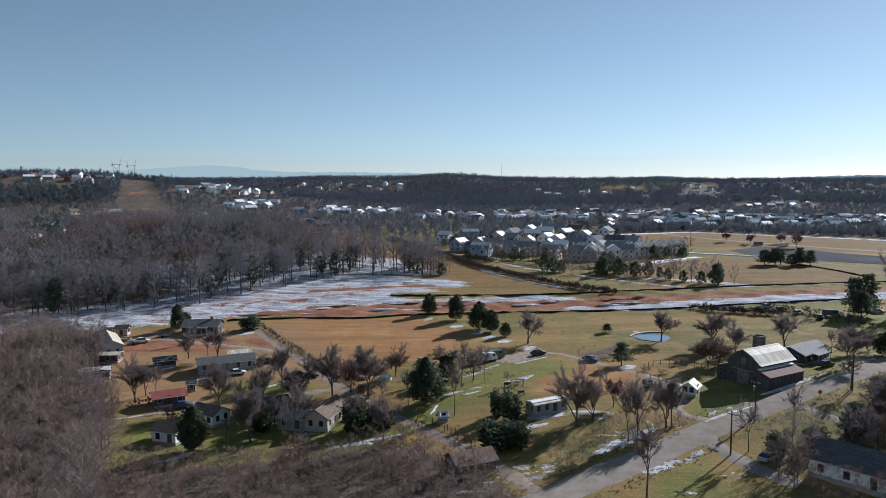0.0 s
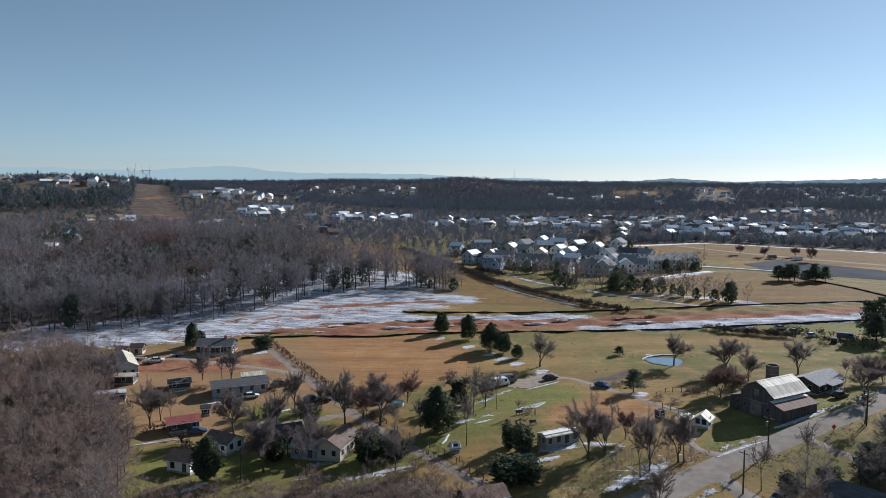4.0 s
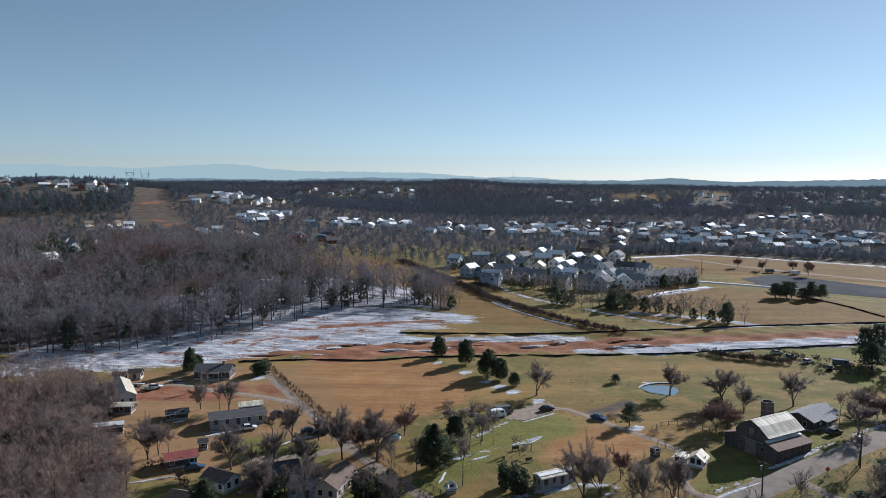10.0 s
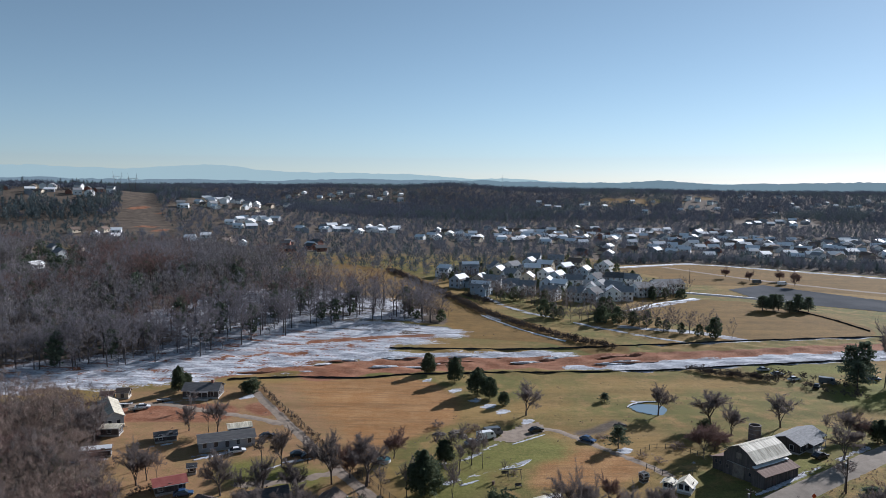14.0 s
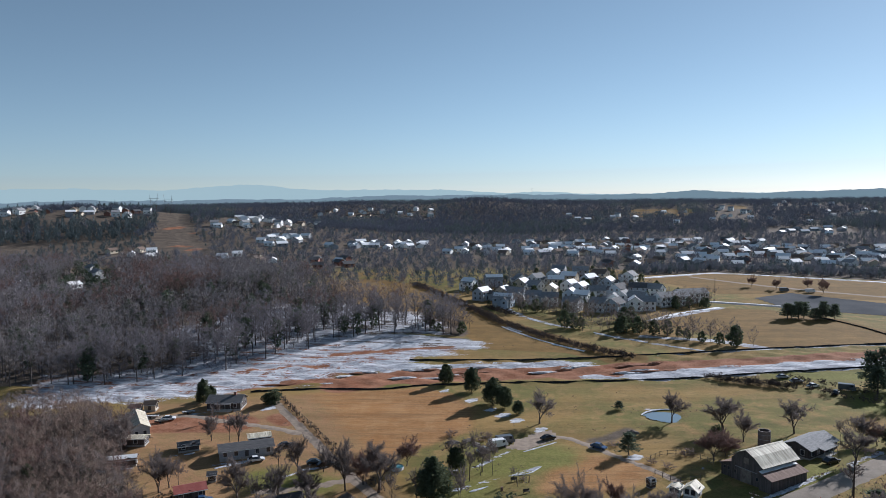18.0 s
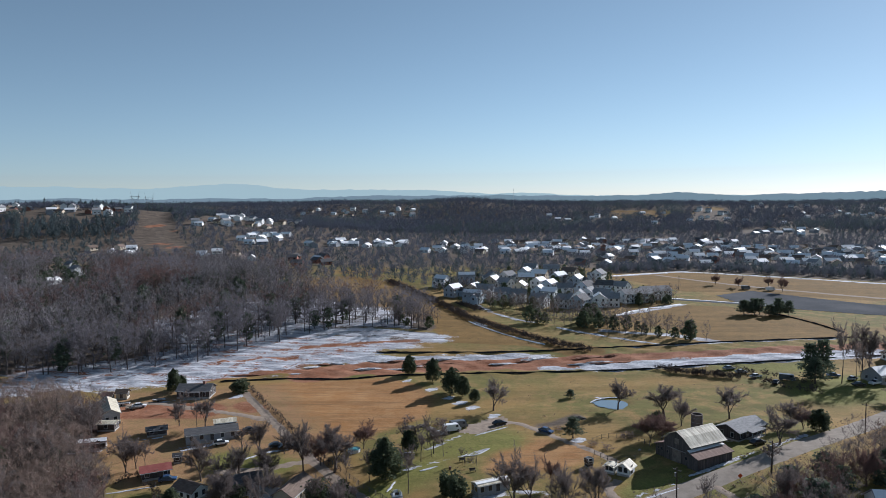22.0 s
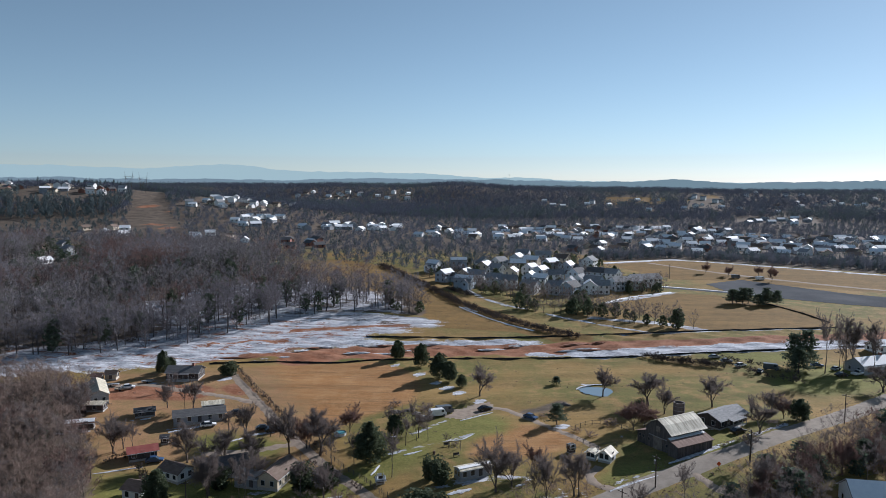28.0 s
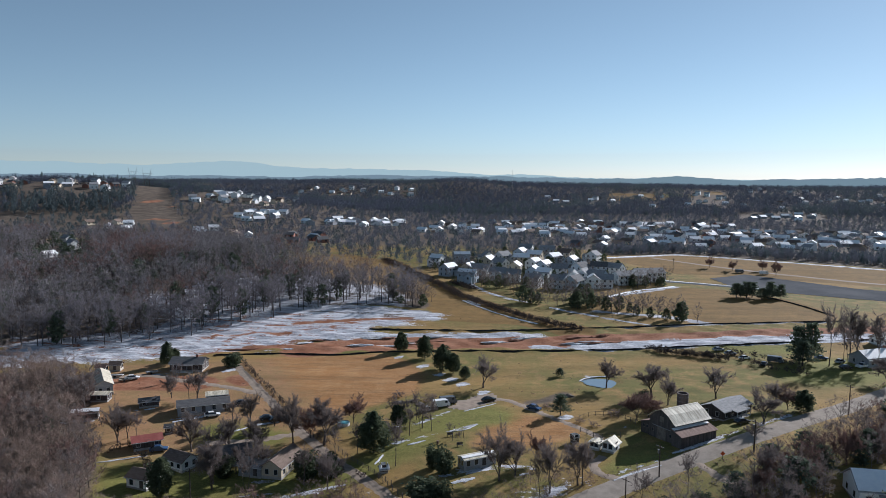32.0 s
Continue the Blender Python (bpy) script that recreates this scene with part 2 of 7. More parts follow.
# ---- terrain ----
PROFILE = ((-400, -5.0), (100, -3.6), (150, -2.4), (185, -0.8), (210, 0.0), (260, 1.6), (300, 4.4), (330, 5.4), (400, 6.8), (470, 10.0),
           (600, 11.5), (850, 9.0), (1020, 13.0), (1250, 27.0), (1480, 47.0), (1650, 48.0), (2000, 34.0), (5200, 30.0))
PY, PZ = (np.array(c, float) for c in zip(*PROFILE))
PM = np.gradient(PZ, PY)
HILLS = ((-150, 375, 85, 75, 8.5), (-45, 140, 50, 50, -2.0), (-480, 870, 300, 200, 40.0), (-700, 900, 200, 170, 20.0), (-120, 1420, 260, 140, 9.0), (560, 1500, 300, 200, -2.0),
         (60, 480, 60, 60, 1.5), (-620, 1500, 300, 260, 5.0), (96, 150, 42, 48, 5.4), (46, 158, 25, 25, 1.0), (120, 235, 60, 70, 1.8), (8, 150, 30, 35, 1.6), (-75, 1390, 75, 110, 8.0), (-330, 1430, 90, 110, 4.0), (330, 1440, 110, 110, 4.0))


def terrain(x, y):
    """Height of the ground."""
    x, y = np.asarray(x, float), np.clip(np.asarray(y, float), PY[0] + 0.01, PY[-1] - 0.01)
    i = np.searchsorted(PY, y) - 1
    h = PY[i + 1] - PY[i]
    s = (y - PY[i]) / h
    z = (2 * s**3 - 3 * s**2 + 1) * PZ[i] + (s**3 - 2 * s**2 + s) * h * PM[i] + (3 * s**2 - 2 * s**3) * PZ[i + 1] + (s**3 - s**2) * h * PM[i + 1]
    for hx, hy, wx, wy, amp in HILLS:
        z = z + amp * np.exp(-(((x - hx) / wx) ** 2) - ((y - hy) / wy) ** 2)
    return z


def inside(x, y, poly):
    """Signed distance in metres to a closed outline; positive inside."""
    poly = np.array(poly, float)
    px, py = np.asarray(x, float), np.asarray(y, float)
    best, crossed = np.full(px.shape, 1e9), np.zeros(px.shape, bool)
    for (ax, ay), (bx, by) in zip(poly, np.roll(poly, -1, 0)):
        ex, ey = bx - ax, by - ay
        s = np.clip(((px - ax) * ex + (py - ay) * ey) / (ex * ex + ey * ey + 1e-9), 0, 1)
        best = np.minimum(best, np.hypot(px - ax - s * ex, py - ay - s * ey))
        crossed ^= ((ay > py) != (by > py)) & (px < (bx - ax) * (py - ay) / (by - ay + 1e-12) + ax)
    return np.where(crossed, best, -best)


def along(x, y, line, half):
    """Signed distance to a band round an open line; positive inside."""
    line = np.array(line, float)
    px, py = np.asarray(x, float), np.asarray(y, float)
    best = np.full(px.shape, 1e9)
    for (ax, ay), (bx, by) in zip(line[:-1], line[1:]):
        ex, ey = bx - ax, by - ay
        s = np.clip(((px - ax) * ex + (py - ay) * ey) / (ex * ex + ey * ey + 1e-9), 0, 1)
        best = np.minimum(best, np.hypot(px - ax - s * ex, py - ay - s * ey))
    return half - best


# ---- the plan ----
ROAD_LINE = [(-34, 74), (8.4, 112), (26.6, 126.8), (36.6, 135.2), (46, 142.5), (58, 150.6), (72, 159.8), (88, 170.8), (110, 189), (130, 207.5), (149, 224.5), (200, 266), (290, 330)]
LANE = [(-80, 232.5), (-69.6, 217.3), (-57.7, 200.5), (-47.7, 186.7), (-39, 175), (-29.7, 163.1), (-21.5, 152.6), (-15.3, 146.1), (-8.3, 137.7), (-0.5, 128), (9, 113.5)]
FARM_LANE = [(4, 196), (10, 198.5), (17.4, 200.8), (25.7, 191.5), (32.2, 183), (38, 176), (44, 166)]
CORRIDOR_NEAR = [(-180, 205), (-140, 217), (-105, 228), (-88.7, 237), (-67.1, 242.4), (-43.2, 242.3), (-32.3, 247.5), (-23.5, 249.6), (-2.6, 252.7), (49.6, 257), (76.5, 261.1), (128.5, 271.6), (230, 300)]
CORRIDOR_FAR = [(-200, 262), (-130, 262), (-95, 268), (-62, 275), (-38.6, 279.1), (16.9, 281.8), (44.3, 287), (88.5, 294.5), (168, 312), (260, 338)]
HEDGE_LINE = [(47, 284.6), (28, 300), (10.5, 323.4), (2.7, 335.6), (-7, 349), (-13, 364), (-23.5, 385.6), (-43, 425), (-66, 466)]
FIELD_ONE = [(-73, 234), (-60, 240), (-28, 246.5), (-17, 240), (-8, 222), (-9, 204), (-17.4, 194), (-25.9, 186), (-32.1, 176), (-41.3, 184), (-58, 208)]
FIELD_TWO = [(16, 189), (30, 184), (39, 178), (38, 170), (30, 163), (20, 160), (10, 161), (12, 172)]
FIELD_RIGHT = [(66, 356), (80, 374), (111, 394), (135, 391), (160, 366), (170, 330), (167, 318), (157.3, 308), (110, 299), (96, 297), (91, 322)]
FIELD_UPPER = [(83.5, 491), (144, 529), (249, 470), (330, 430), (330, 380), (260, 395), (205, 418), (146.5, 437), (122.5, 436)]
CAR_PARK = [(138.6, 424.6), (163.6, 441), (213.2, 401), (270, 372), (262, 348), (196.2, 369), (146.3, 395)]
SNOW_LEFT = [(-176, 248), (-133, 263), (-122, 282), (-108, 302), (-84, 322), (-54, 318), (-18, 314), (-11, 302), (-37, 284), (-45, 268), (-62, 262), (-69, 250), (-90, 242), (-101, 234), (-139, 224), (-158, 212)]
POND = [(43.2, 220), (46.6, 223.5), (54, 223.2), (55.4, 218.5), (52, 212.6), (48.3, 213), (44.6, 215.6)]
FOREST = [(-225, 236), (-178, 240), (-152, 242), (-128, 250), (-108, 261), (-96, 277), (-79, 296), (-60, 318), (-40, 321), (-20, 317), (-18, 328), (-30, 348), (-54, 366), (-84, 380), (-106, 412), (-138, 452), (-190, 510), (-293, 545), (-420, 540), (-400, 430), (-310, 310)]
THICKET_WEST = [(-135, 214), (-112, 198), (-104, 184), (-96, 168), (-88, 156), (-80, 146), (-74, 132), (-68, 120), (-40, 60), (-120, 60), (-165, 150), (-165, 205)]
THICKET_SOUTH = [(-72, 123), (-58, 125), (-40, 130), (-22, 135), (-14, 135), (-4, 124), (2, 118), (6, 108), (-20, 70), (-60, 70)]


def road_smooth(line, step):
    """Points along a line at even steps, with rounded corners."""
    p = np.array(line, float)
    for _ in range(2):
        p = np.concatenate([p[:1], np.stack([p[:-1] * 0.75 + p[1:] * 0.25, p[:-1] * 0.25 + p[1:] * 0.75], 1).reshape(-1, 2), p[-1:]])
    d = np.r_[0, np.cumsum(np.hypot(*np.diff(p, axis=0).T))]
    s = np.arange(0, d[-1], step)
    return np.stack([np.interp(s, d, p[:, 0]), np.interp(s, d, p[:, 1])], 1)


def mesh_object(name, verts, faces, material, parent=None, smooth=False):
    me = bpy.data.meshes.new(name)
    me.from_pydata([tuple(v) for v in verts], [], [tuple(f) for f in faces])
    for m in material if isinstance(material, (list, tuple)) else [material]:
        me.materials.append(m)
    if smooth:
        me.shade_smooth()
    ob = new(name, me)
    if parent:
        ob.parent = parent
    return ob


def array_mesh(name, verts, tris, material):
    """A mesh from arrays of corners and triangles."""
    me = bpy.data.meshes.new(name)
    verts, tris = np.asarray(verts, np.float32), np.asarray(tris, np.int32)
    me.vertices.add(len(verts))
    me.vertices.foreach_set("co", verts.ravel())
    me.loops.add(tris.size)
    me.loops.foreach_set("vertex_index", tris.ravel())
    me.polygons.add(len(tris))
    me.polygons.foreach_set("loop_start", np.arange(0, tris.size, tris.shape[1], dtype=np.int32))
    me.polygons.foreach_set("loop_total", np.full(len(tris), tris.shape[1], np.int32))
    me.materials.append(material)
    me.update(calc_edges=True)
    return me


# ---- ground ----
def spaced(lo, hi, near_lo, near_hi, step, grow):
    inner = np.arange(near_lo, near_hi, step)
    up, down, d = [near_hi], [near_lo], step
    while up[-1] < hi or down[-1] > lo:
        d *= grow
        up.append(min(up[-1] + d, hi)), down.append(max(down[-1] - d, lo))
    return np.unique(np.round(np.r_[inner, up, down], 3))


gx, gy = spaced(-4800, 4800, -180, 190, 1.8, 1.08), spaced(-1500, 4950, 90, 420, 1.9, 1.055)
GX, GY = np.meshgrid(gx, gy)
GZ = terrain(GX, GY)
pond_in = inside(GX, GY, POND)
GZ = GZ - 0.5 * np.clip(pond_in / 2.0 + 0.5, 0, 1)
corridor = np.minimum(along(GX, GY, [(-180, 228), (-95, 252), (-45, 262), (0, 267), (60, 273), (120, 284), (240, 315)], 18), 99)
berm = np.sin(GX * 0.31 + 2 * np.sin(GY * 0.17)) * np.sin(GY * 0.62 + 1.3 * np.sin(GX * 0.11)) * 0.5
GZ = GZ + np.clip(corridor / 4, 0, 1) * berm
nx, ny = len(gx), len(gy)
idx = np.arange(nx * ny).reshape(ny, nx)
quads = np.stack([idx[:-1, :-1], idx[:-1, 1:], idx[1:, 1:], idx[1:, :-1]], -1).reshape(-1, 4)
ground_mesh = array_mesh("ground", np.stack([GX, GY, GZ], -1).reshape(-1, 3), quads, None)


def cover(name, distance, soft):
    a = ground_mesh.attributes.new(name, "FLOAT", "POINT")
    a.data.foreach_set("value", np.clip(0.5 + distance / (2 * soft), 0, 1).astype(np.float32).ravel())


far_y = np.clip((GY - 560) / 200, -1, 1) * 10
cover("field", np.maximum.reduce([inside(GX, GY, FIELD_ONE), inside(GX, GY, FIELD_TWO)]), 5)
cover("hay", np.maximum.reduce([inside(GX, GY, FIELD_RIGHT), inside(GX, GY, FIELD_UPPER), inside(GX, GY, [(-10, 296), (40, 290), (0, 350), (-58, 462), (-100, 500), (-142, 462), (-106, 410), (-84, 378), (-54, 364), (-28, 340)]), along(GX, GY, HEDGE_LINE, 9), inside(GX, GY, [(190, 1281), (276, 1278), (292, 1358), (200, 1357)]), inside(GX, GY, [(312, 1205), (371, 1199), (434, 1400), (363, 1405)]), inside(GX, GY, [(165, 865), (440, 860), (470, 985), (180, 960)])]), 3)
earth_line = [(-58, 247), (-45, 256), (0, 266), (50, 270), (110, 279), (180, 297), (260, 325)]
cover("earth", np.maximum.reduce([np.minimum(inside(GX, GY, SNOW_LEFT), 300 - GY) * 0.2, along(GX, GY, [(-96, 240), (-80, 250), (-62, 254), (-44, 259), (-30, 262)], 4), along(GX, GY, earth_line, 8.5), along(GX, GY, [(-110, 203), (-95, 205), (-82, 206)], 7.5), along(GX, GY, [(-70, 212), (-66, 209)], 4), along(GX, GY, [(-300, 655), (-345, 690)], 5), along(GX, GY, [(-350, 745), (-385, 770)], 3)]), 3)
cover("lush", np.maximum.reduce([inside(GX, GY, [(40.6, 151), (42, 143.5), (46.5, 146), (58, 154), (57, 158), (46, 156)]), inside(GX, GY, [(-72, 128), (-60, 131), (-34, 139), (-22, 142), (-26, 150), (-44, 150), (-62, 146), (-76, 146)]), inside(GX, GY, [(26, 119), (38, 128), (40, 116), (26, 104)]), along(GX, GY, [(-30, 138), (-15, 150), (-5, 165)], 6), along(GX, GY, [(-60, 170), (-45, 168)], 6), along(GX, GY, [(0, 178), (14, 184)], 8), along(GX, GY, [(68, 163), (76, 171)], 4), along(GX, GY, [(120, 228), (150, 245)], 12), along(GX, GY, [(100, 262), (125, 262)], 6)]), 6)
cover("dry", inside(GX, GY, [(-122, 222), (-66, 236), (-42, 196), (-24, 160), (-34, 152), (-56, 158), (-78, 150), (-92, 158), (-104, 178)]), 8)
cover("litter", np.maximum.reduce([along(GX, GY, [(26, 196.5), (31, 199), (36.5, 206)], 2.0), inside(GX, GY, SNOW_LEFT), inside(GX, GY, FOREST), inside(GX, GY, THICKET_WEST), inside(GX, GY, THICKET_SOUTH), np.maximum(np.maximum(far_y, -5), inside(GX, GY, [(92, 508), (146, 534), (255, 478), (420, 410), (700, 600), (60, 600)])) - 100 * (inside(GX, GY, FIELD_UPPER) > -3) - 100 * (inside(GX, GY, [(190, 1281), (276, 1278), (434, 1400), (200, 1357)]) > 0)]), 4)
snow_lines = [inside(GX, GY, [(168, 873), (216, 870), (234, 947), (182, 951)]) * 0.3, along(GX, GY, [(-60, 270), (-30, 272), (10, 276), (30, 278)], 3.2), along(GX, GY, [(48, 262), (85, 268), (130, 277), (180, 289)], 5.6), along(GX, GY, [(30, 262), (48, 261)], 2.0), along(GX, GY, [(60, 290), (100, 297), (165, 311)], 1.0), along(GX, GY, [(-3, 391), (9, 363), (21, 346)], 1.4), along(GX, GY, [(40, 327), (54, 315), (66, 304)], 1.2), along(GX, GY, [(88, 494), (144, 531), (249, 472), (340, 425)], 3.0), along(GX, GY, [(70, 359), (112, 396)], 2.0), along(GX, GY, [(60, 322), (90, 312), (105, 300)], 2.6)]
road_snow = [along(GX, GY, [(20, 130.5), (33, 141)], 1.2), along(GX, GY, [(45, 147.5), (56, 154)], 0.8), along(GX, GY, [(66, 162), (80, 171)], 1.0), along(GX, GY, [(26, 121), (38, 130)], 0.9), along(GX, GY, [(-45, 134), (-30, 139)], 0.9), along(GX, GY, [(84, 174), (96, 183)], 1.2)]
dappled = [along(GX, GY, l, w) for l, w in (([(-9.6, 113.6), (-0.4, 116.9), (7.4, 122.4), (13.8, 127.6), (21.8, 134.1), (29, 138.8), (35, 143)], 2.4), ([(20.7, 121), (25.1, 123.6), (32.8, 127.9), (38, 128)], 1.8), ([(43.8, 122.5), (35, 117.9), (30.8, 115.9)], 1.6), ([(9, 150), (24, 148)], 2.0), ([(-22, 133.5), (-12, 139)], 1.4))]
patchy = inside(GX, GY, [(-118, 280), (-104, 302), (-88, 315), (-60, 320), (-30, 320), (-40, 365), (-90, 375), (-130, 350), (-160, 300)]) * 0.25 - 0.1
tree_snow = [along(GX, GY, [(x, y), (x - 1.2, y - 1.6)], 1.3) for x, y in ((-20, 243.5), (-10, 233.5), (-3, 224), (1.2, 219), (5.3, 214), (12.4, 206), (36, 184.5), (-76, 221), (-75, 222.5))]
lawn_snow = [along(GX, GY, l, 0.9) for l in ([(-12, 175), (-5, 177.6), (3, 188)], [(-10, 164), (-3.4, 168), (3.3, 171), (10.5, 177)], [(-31, 135.5), (-17.6, 140)], [(-63, 127), (-58, 131)], [(0.6, 143), (16, 149.7)], [(-100, 213), (-88, 218.5)], [(-104, 170), (-96, 172.5)], [(-89, 181), (-84, 183.5)], [(-76, 176), (-62, 182.5)], [(-52, 149), (-45, 154)], [(50, 175.5), (56, 178)], [(62, 158.5), (71, 164.5)], [(45, 224.5), (54, 224.5)], [(-40, 143), (-34, 144)], [(3, 190.5), (13, 194.5)], [(73, 178), (82, 184)], [(-66, 140), (-60, 136)])]
bare_lines = [along(GX, GY, l, w) for l, w in (([(-80, 248), (-62, 253), (-44, 259), (-30, 262)], 2.6), ([(-100, 262), (-84, 268), (-70, 270)], 0.8), ([(-72, 283), (-50, 291), (-24, 299)], 1.3))]
snow_body = inside(GX, GY, SNOW_LEFT) * 0.35 + 0.3 + 1.2 * np.sin(GX * 0.09 + GY * 0.21) * np.sin(GY * 0.33 - GX * 0.05)
cover("snow", np.maximum.reduce([np.minimum(snow_body + 0.1, 0.75) - 2.4 * np.clip(np.maximum.reduce(bare_lines) / 1.5 + 0.6, 0, 1), np.minimum(patchy, 0.5)] + snow_lines + [np.minimum(d * 3.0 - 1.2, 1.6) for d in road_snow + lawn_snow] + [np.minimum(d * 1.5, -0.85) for d in dappled] + [d * 2.5 + 0.8 for d in tree_snow]), 4)

m, nodes, links, bsdf = node_material("open_ground")
pos = nodes.new("ShaderNodeNewGeometry").outputs["Position"]
broad, mid, fine = noise_node(nodes, links, 0.02, 4, 0.6, pos), noise_node(nodes, links, 0.16, 5, 0.65, pos), noise_node(nodes, links, 1.3, 6, 0.75, pos)
rough_noise = math_node(nodes, links, "ADD", math_node(nodes, links, "MULTIPLY", mid, 0.5), math_node(nodes, links, "MULTIPLY", fine, 0.5))


def masked(name, wobble, width):
    a = nodes.new("ShaderNodeAttribute")
    a.attribute_name = name
    v = math_node(nodes, links, "ADD", a.outputs["Fac"], math_node(nodes, links, "MULTIPLY", math_node(nodes, links, "SUBTRACT", rough_noise, 0.5), wobble))
    return ramp(nodes, links, v, 0.5 - width, 0.5 + width)


grass = mix_color(nodes, links, ramp(nodes, links, broad, 0.40, 0.54), (0.265, 0.172, 0.064), (0.155, 0.142, 0.046))
grass = mix_color(nodes, links, ramp(nodes, links, mid, 0.42, 0.7), grass, (0.30, 0.195, 0.08))
tuft = noise_node(nodes, links, 0.55, 8, 0.8, pos)
grass = mix_color(nodes, links, ramp(nodes, links, tuft, 0.52, 0.72), grass, (0.115, 0.095, 0.042))
grass = mix_color(nodes, links, ramp(nodes, links, fine, 0.56, 0.75), grass, (0.31, 0.215, 0.085))
lush = mix_color(nodes, links, ramp(nodes, links, fine, 0.35, 0.65), (0.14, 0.142, 0.036), (0.215, 0.195, 0.062))
dry = mix_color(nodes, links, ramp(nodes, links, rough_noise, 0.4, 0.6), (0.33, 0.19, 0.10), (0.26, 0.172, 0.08))
field = mix_color(nodes, links, ramp(nodes, links, rough_noise, 0.4, 0.62), (0.31, 0.155, 0.06), (0.385, 0.22, 0.098))
rows = nodes.new("ShaderNodeMapping")
rows.inputs["Rotation"].default_value, rows.inputs["Scale"].default_value = (0, 0, radians(-28)), (0.05, 0.9, 1.0)
links.new(pos, rows.inputs["Vector"])
field = mix_color(nodes, links, ramp(nodes, links, noise_node(nodes, links, 1.0, 5, 0.7, rows.outputs["Vector"]), 0.45, 0.7), field, (0.24, 0.135, 0.065))
hay = mix_color(nodes, links, ramp(nodes, links, rough_noise, 0.4, 0.62), (0.225, 0.135, 0.047), (0.155, 0.10, 0.036))
litter = mix_color(nodes, links, ramp(nodes, links, rough_noise, 0.38, 0.62), (0.085, 0.068, 0.054), (0.165, 0.128, 0.098))
earth = mix_color(nodes, links, ramp(nodes, links, rough_noise, 0.4, 0.6), (0.21, 0.085, 0.045), (0.33, 0.165, 0.10))
col = mix_color(nodes, links, masked("field", 0.9, 0.25), grass, field)
col = mix_color(nodes, links, masked("hay", 0.5, 0.15), col, hay)
col = mix_color(nodes, links, masked("dry", 1.2, 0.3), col, dry)
col = mix_color(nodes, links, masked("lush", 1.3, 0.3), col, lush)
col = mix_color(nodes, links, masked("litter", 0.8, 0.15), col, litter)
col = mix_color(nodes, links, masked("earth", 1.0, 0.12), col, earth)
mp = nodes.new("ShaderNodeMapping")
mp.inputs["Rotation"].default_value, mp.inputs["Scale"].default_value = (0, 0, radians(-14)), (0.035, 0.28, 1.0)
links.new(pos, mp.inputs["Vector"])
rough_noise = math_node(nodes, links, "ADD", math_node(nodes, links, "MULTIPLY", rough_noise, 0.6), math_node(nodes, links, "MULTIPLY", noise_node(nodes, links, 1.0, 5, 0.7, mp.outputs["Vector"]), 0.4))
grain = nodes.new("ShaderNodeHueSaturation")
blades = math_node(nodes, links, "ADD", noise_node(nodes, links, 3.2, 5, 0.8, pos), math_node(nodes, links, "MULTIPLY", noise_node(nodes, links, 0.45, 6, 0.75, mp.outputs["Vector"]), 0.6))
links.new(math_node(nodes, links, "ADD", math_node(nodes, links, "MULTIPLY", ramp(nodes, links, blades, 0.6, 1.0), 0.62), 0.7), grain.inputs["Value"])
links.new(col, grain.inputs["Color"])
col = grain.outputs["Color"]
streak = math_node(nodes, links, "ADD", math_node(nodes, links, "MULTIPLY", noise_node(nodes, links, 1.6, 6, 0.75, mp.outputs["Vector"]), 0.65), math_node(nodes, links, "MULTIPLY", fine, 0.35))
snow_col = mix_color(nodes, links, ramp(nodes, links, streak, 0.40, 0.62), (0.235, 0.235, 0.262), (0.70, 0.71, 0.74))
snow_mask = masked("snow", 2.2, 0.05)
col = mix_color(nodes, links, snow_mask, col, snow_col)
links.new(col, bsdf.inputs["Base Color"])
bsdf.inputs["Roughness"].default_value = 0.95
bsdf.inputs["Specular IOR Level"].default_value = 0.1
bn = nodes.new("ShaderNodeBump")
bn.inputs["Strength"].default_value, bn.inputs["Distance"].default_value = 0.6, 0.35
links.new(rough_noise, bn.inputs["Height"])
links.new(bn.outputs["Normal"], bsdf.inputs["Normal"])
ground_mesh.materials[0] = m
ground_mesh.shade_smooth()
tagged(new("ground", ground_mesh), "dormant winter grass, bare red earth and melting snow", "ground", kind="structure")


def ribbon(name, line, half, material, label, lift=0.05, step=2.0, ragged=0.0, crown=0.0):
    """A road laid on the terrain, with a little thickness and ragged edges."""
    p = road_smooth(line, step)
    d = np.gradient(p, axis=0)
    side = np.stack([-d[:, 1], d[:, 0]], 1) / np.hypot(d[:, 0], d[:, 1])[:, None]
    rng = np.random.default_rng(len(p))
    verts, faces, cols = [], [], 5
    for i in range(len(p)):
        w = half + rng.normal(0, ragged, 2)
        for k, s in enumerate((-w[0], -w[0] * 0.5, 0.0, w[1] * 0.5, w[1])):
            q = p[i] + side[i] * s
            verts.append((*q, float(terrain(*q)) + lift + crown * (1 - abs(s) / half) ** 1 - (0.12 if k in (0, 4) else 0)))
        if i:
            faces += [((i - 1) * cols + k, (i - 1) * cols + k + 1, i * cols + k + 1, i * cols + k) for k in range(4)]
    return tagged(mesh_object(name, verts, faces, material, smooth=True), label, name, kind="structure")


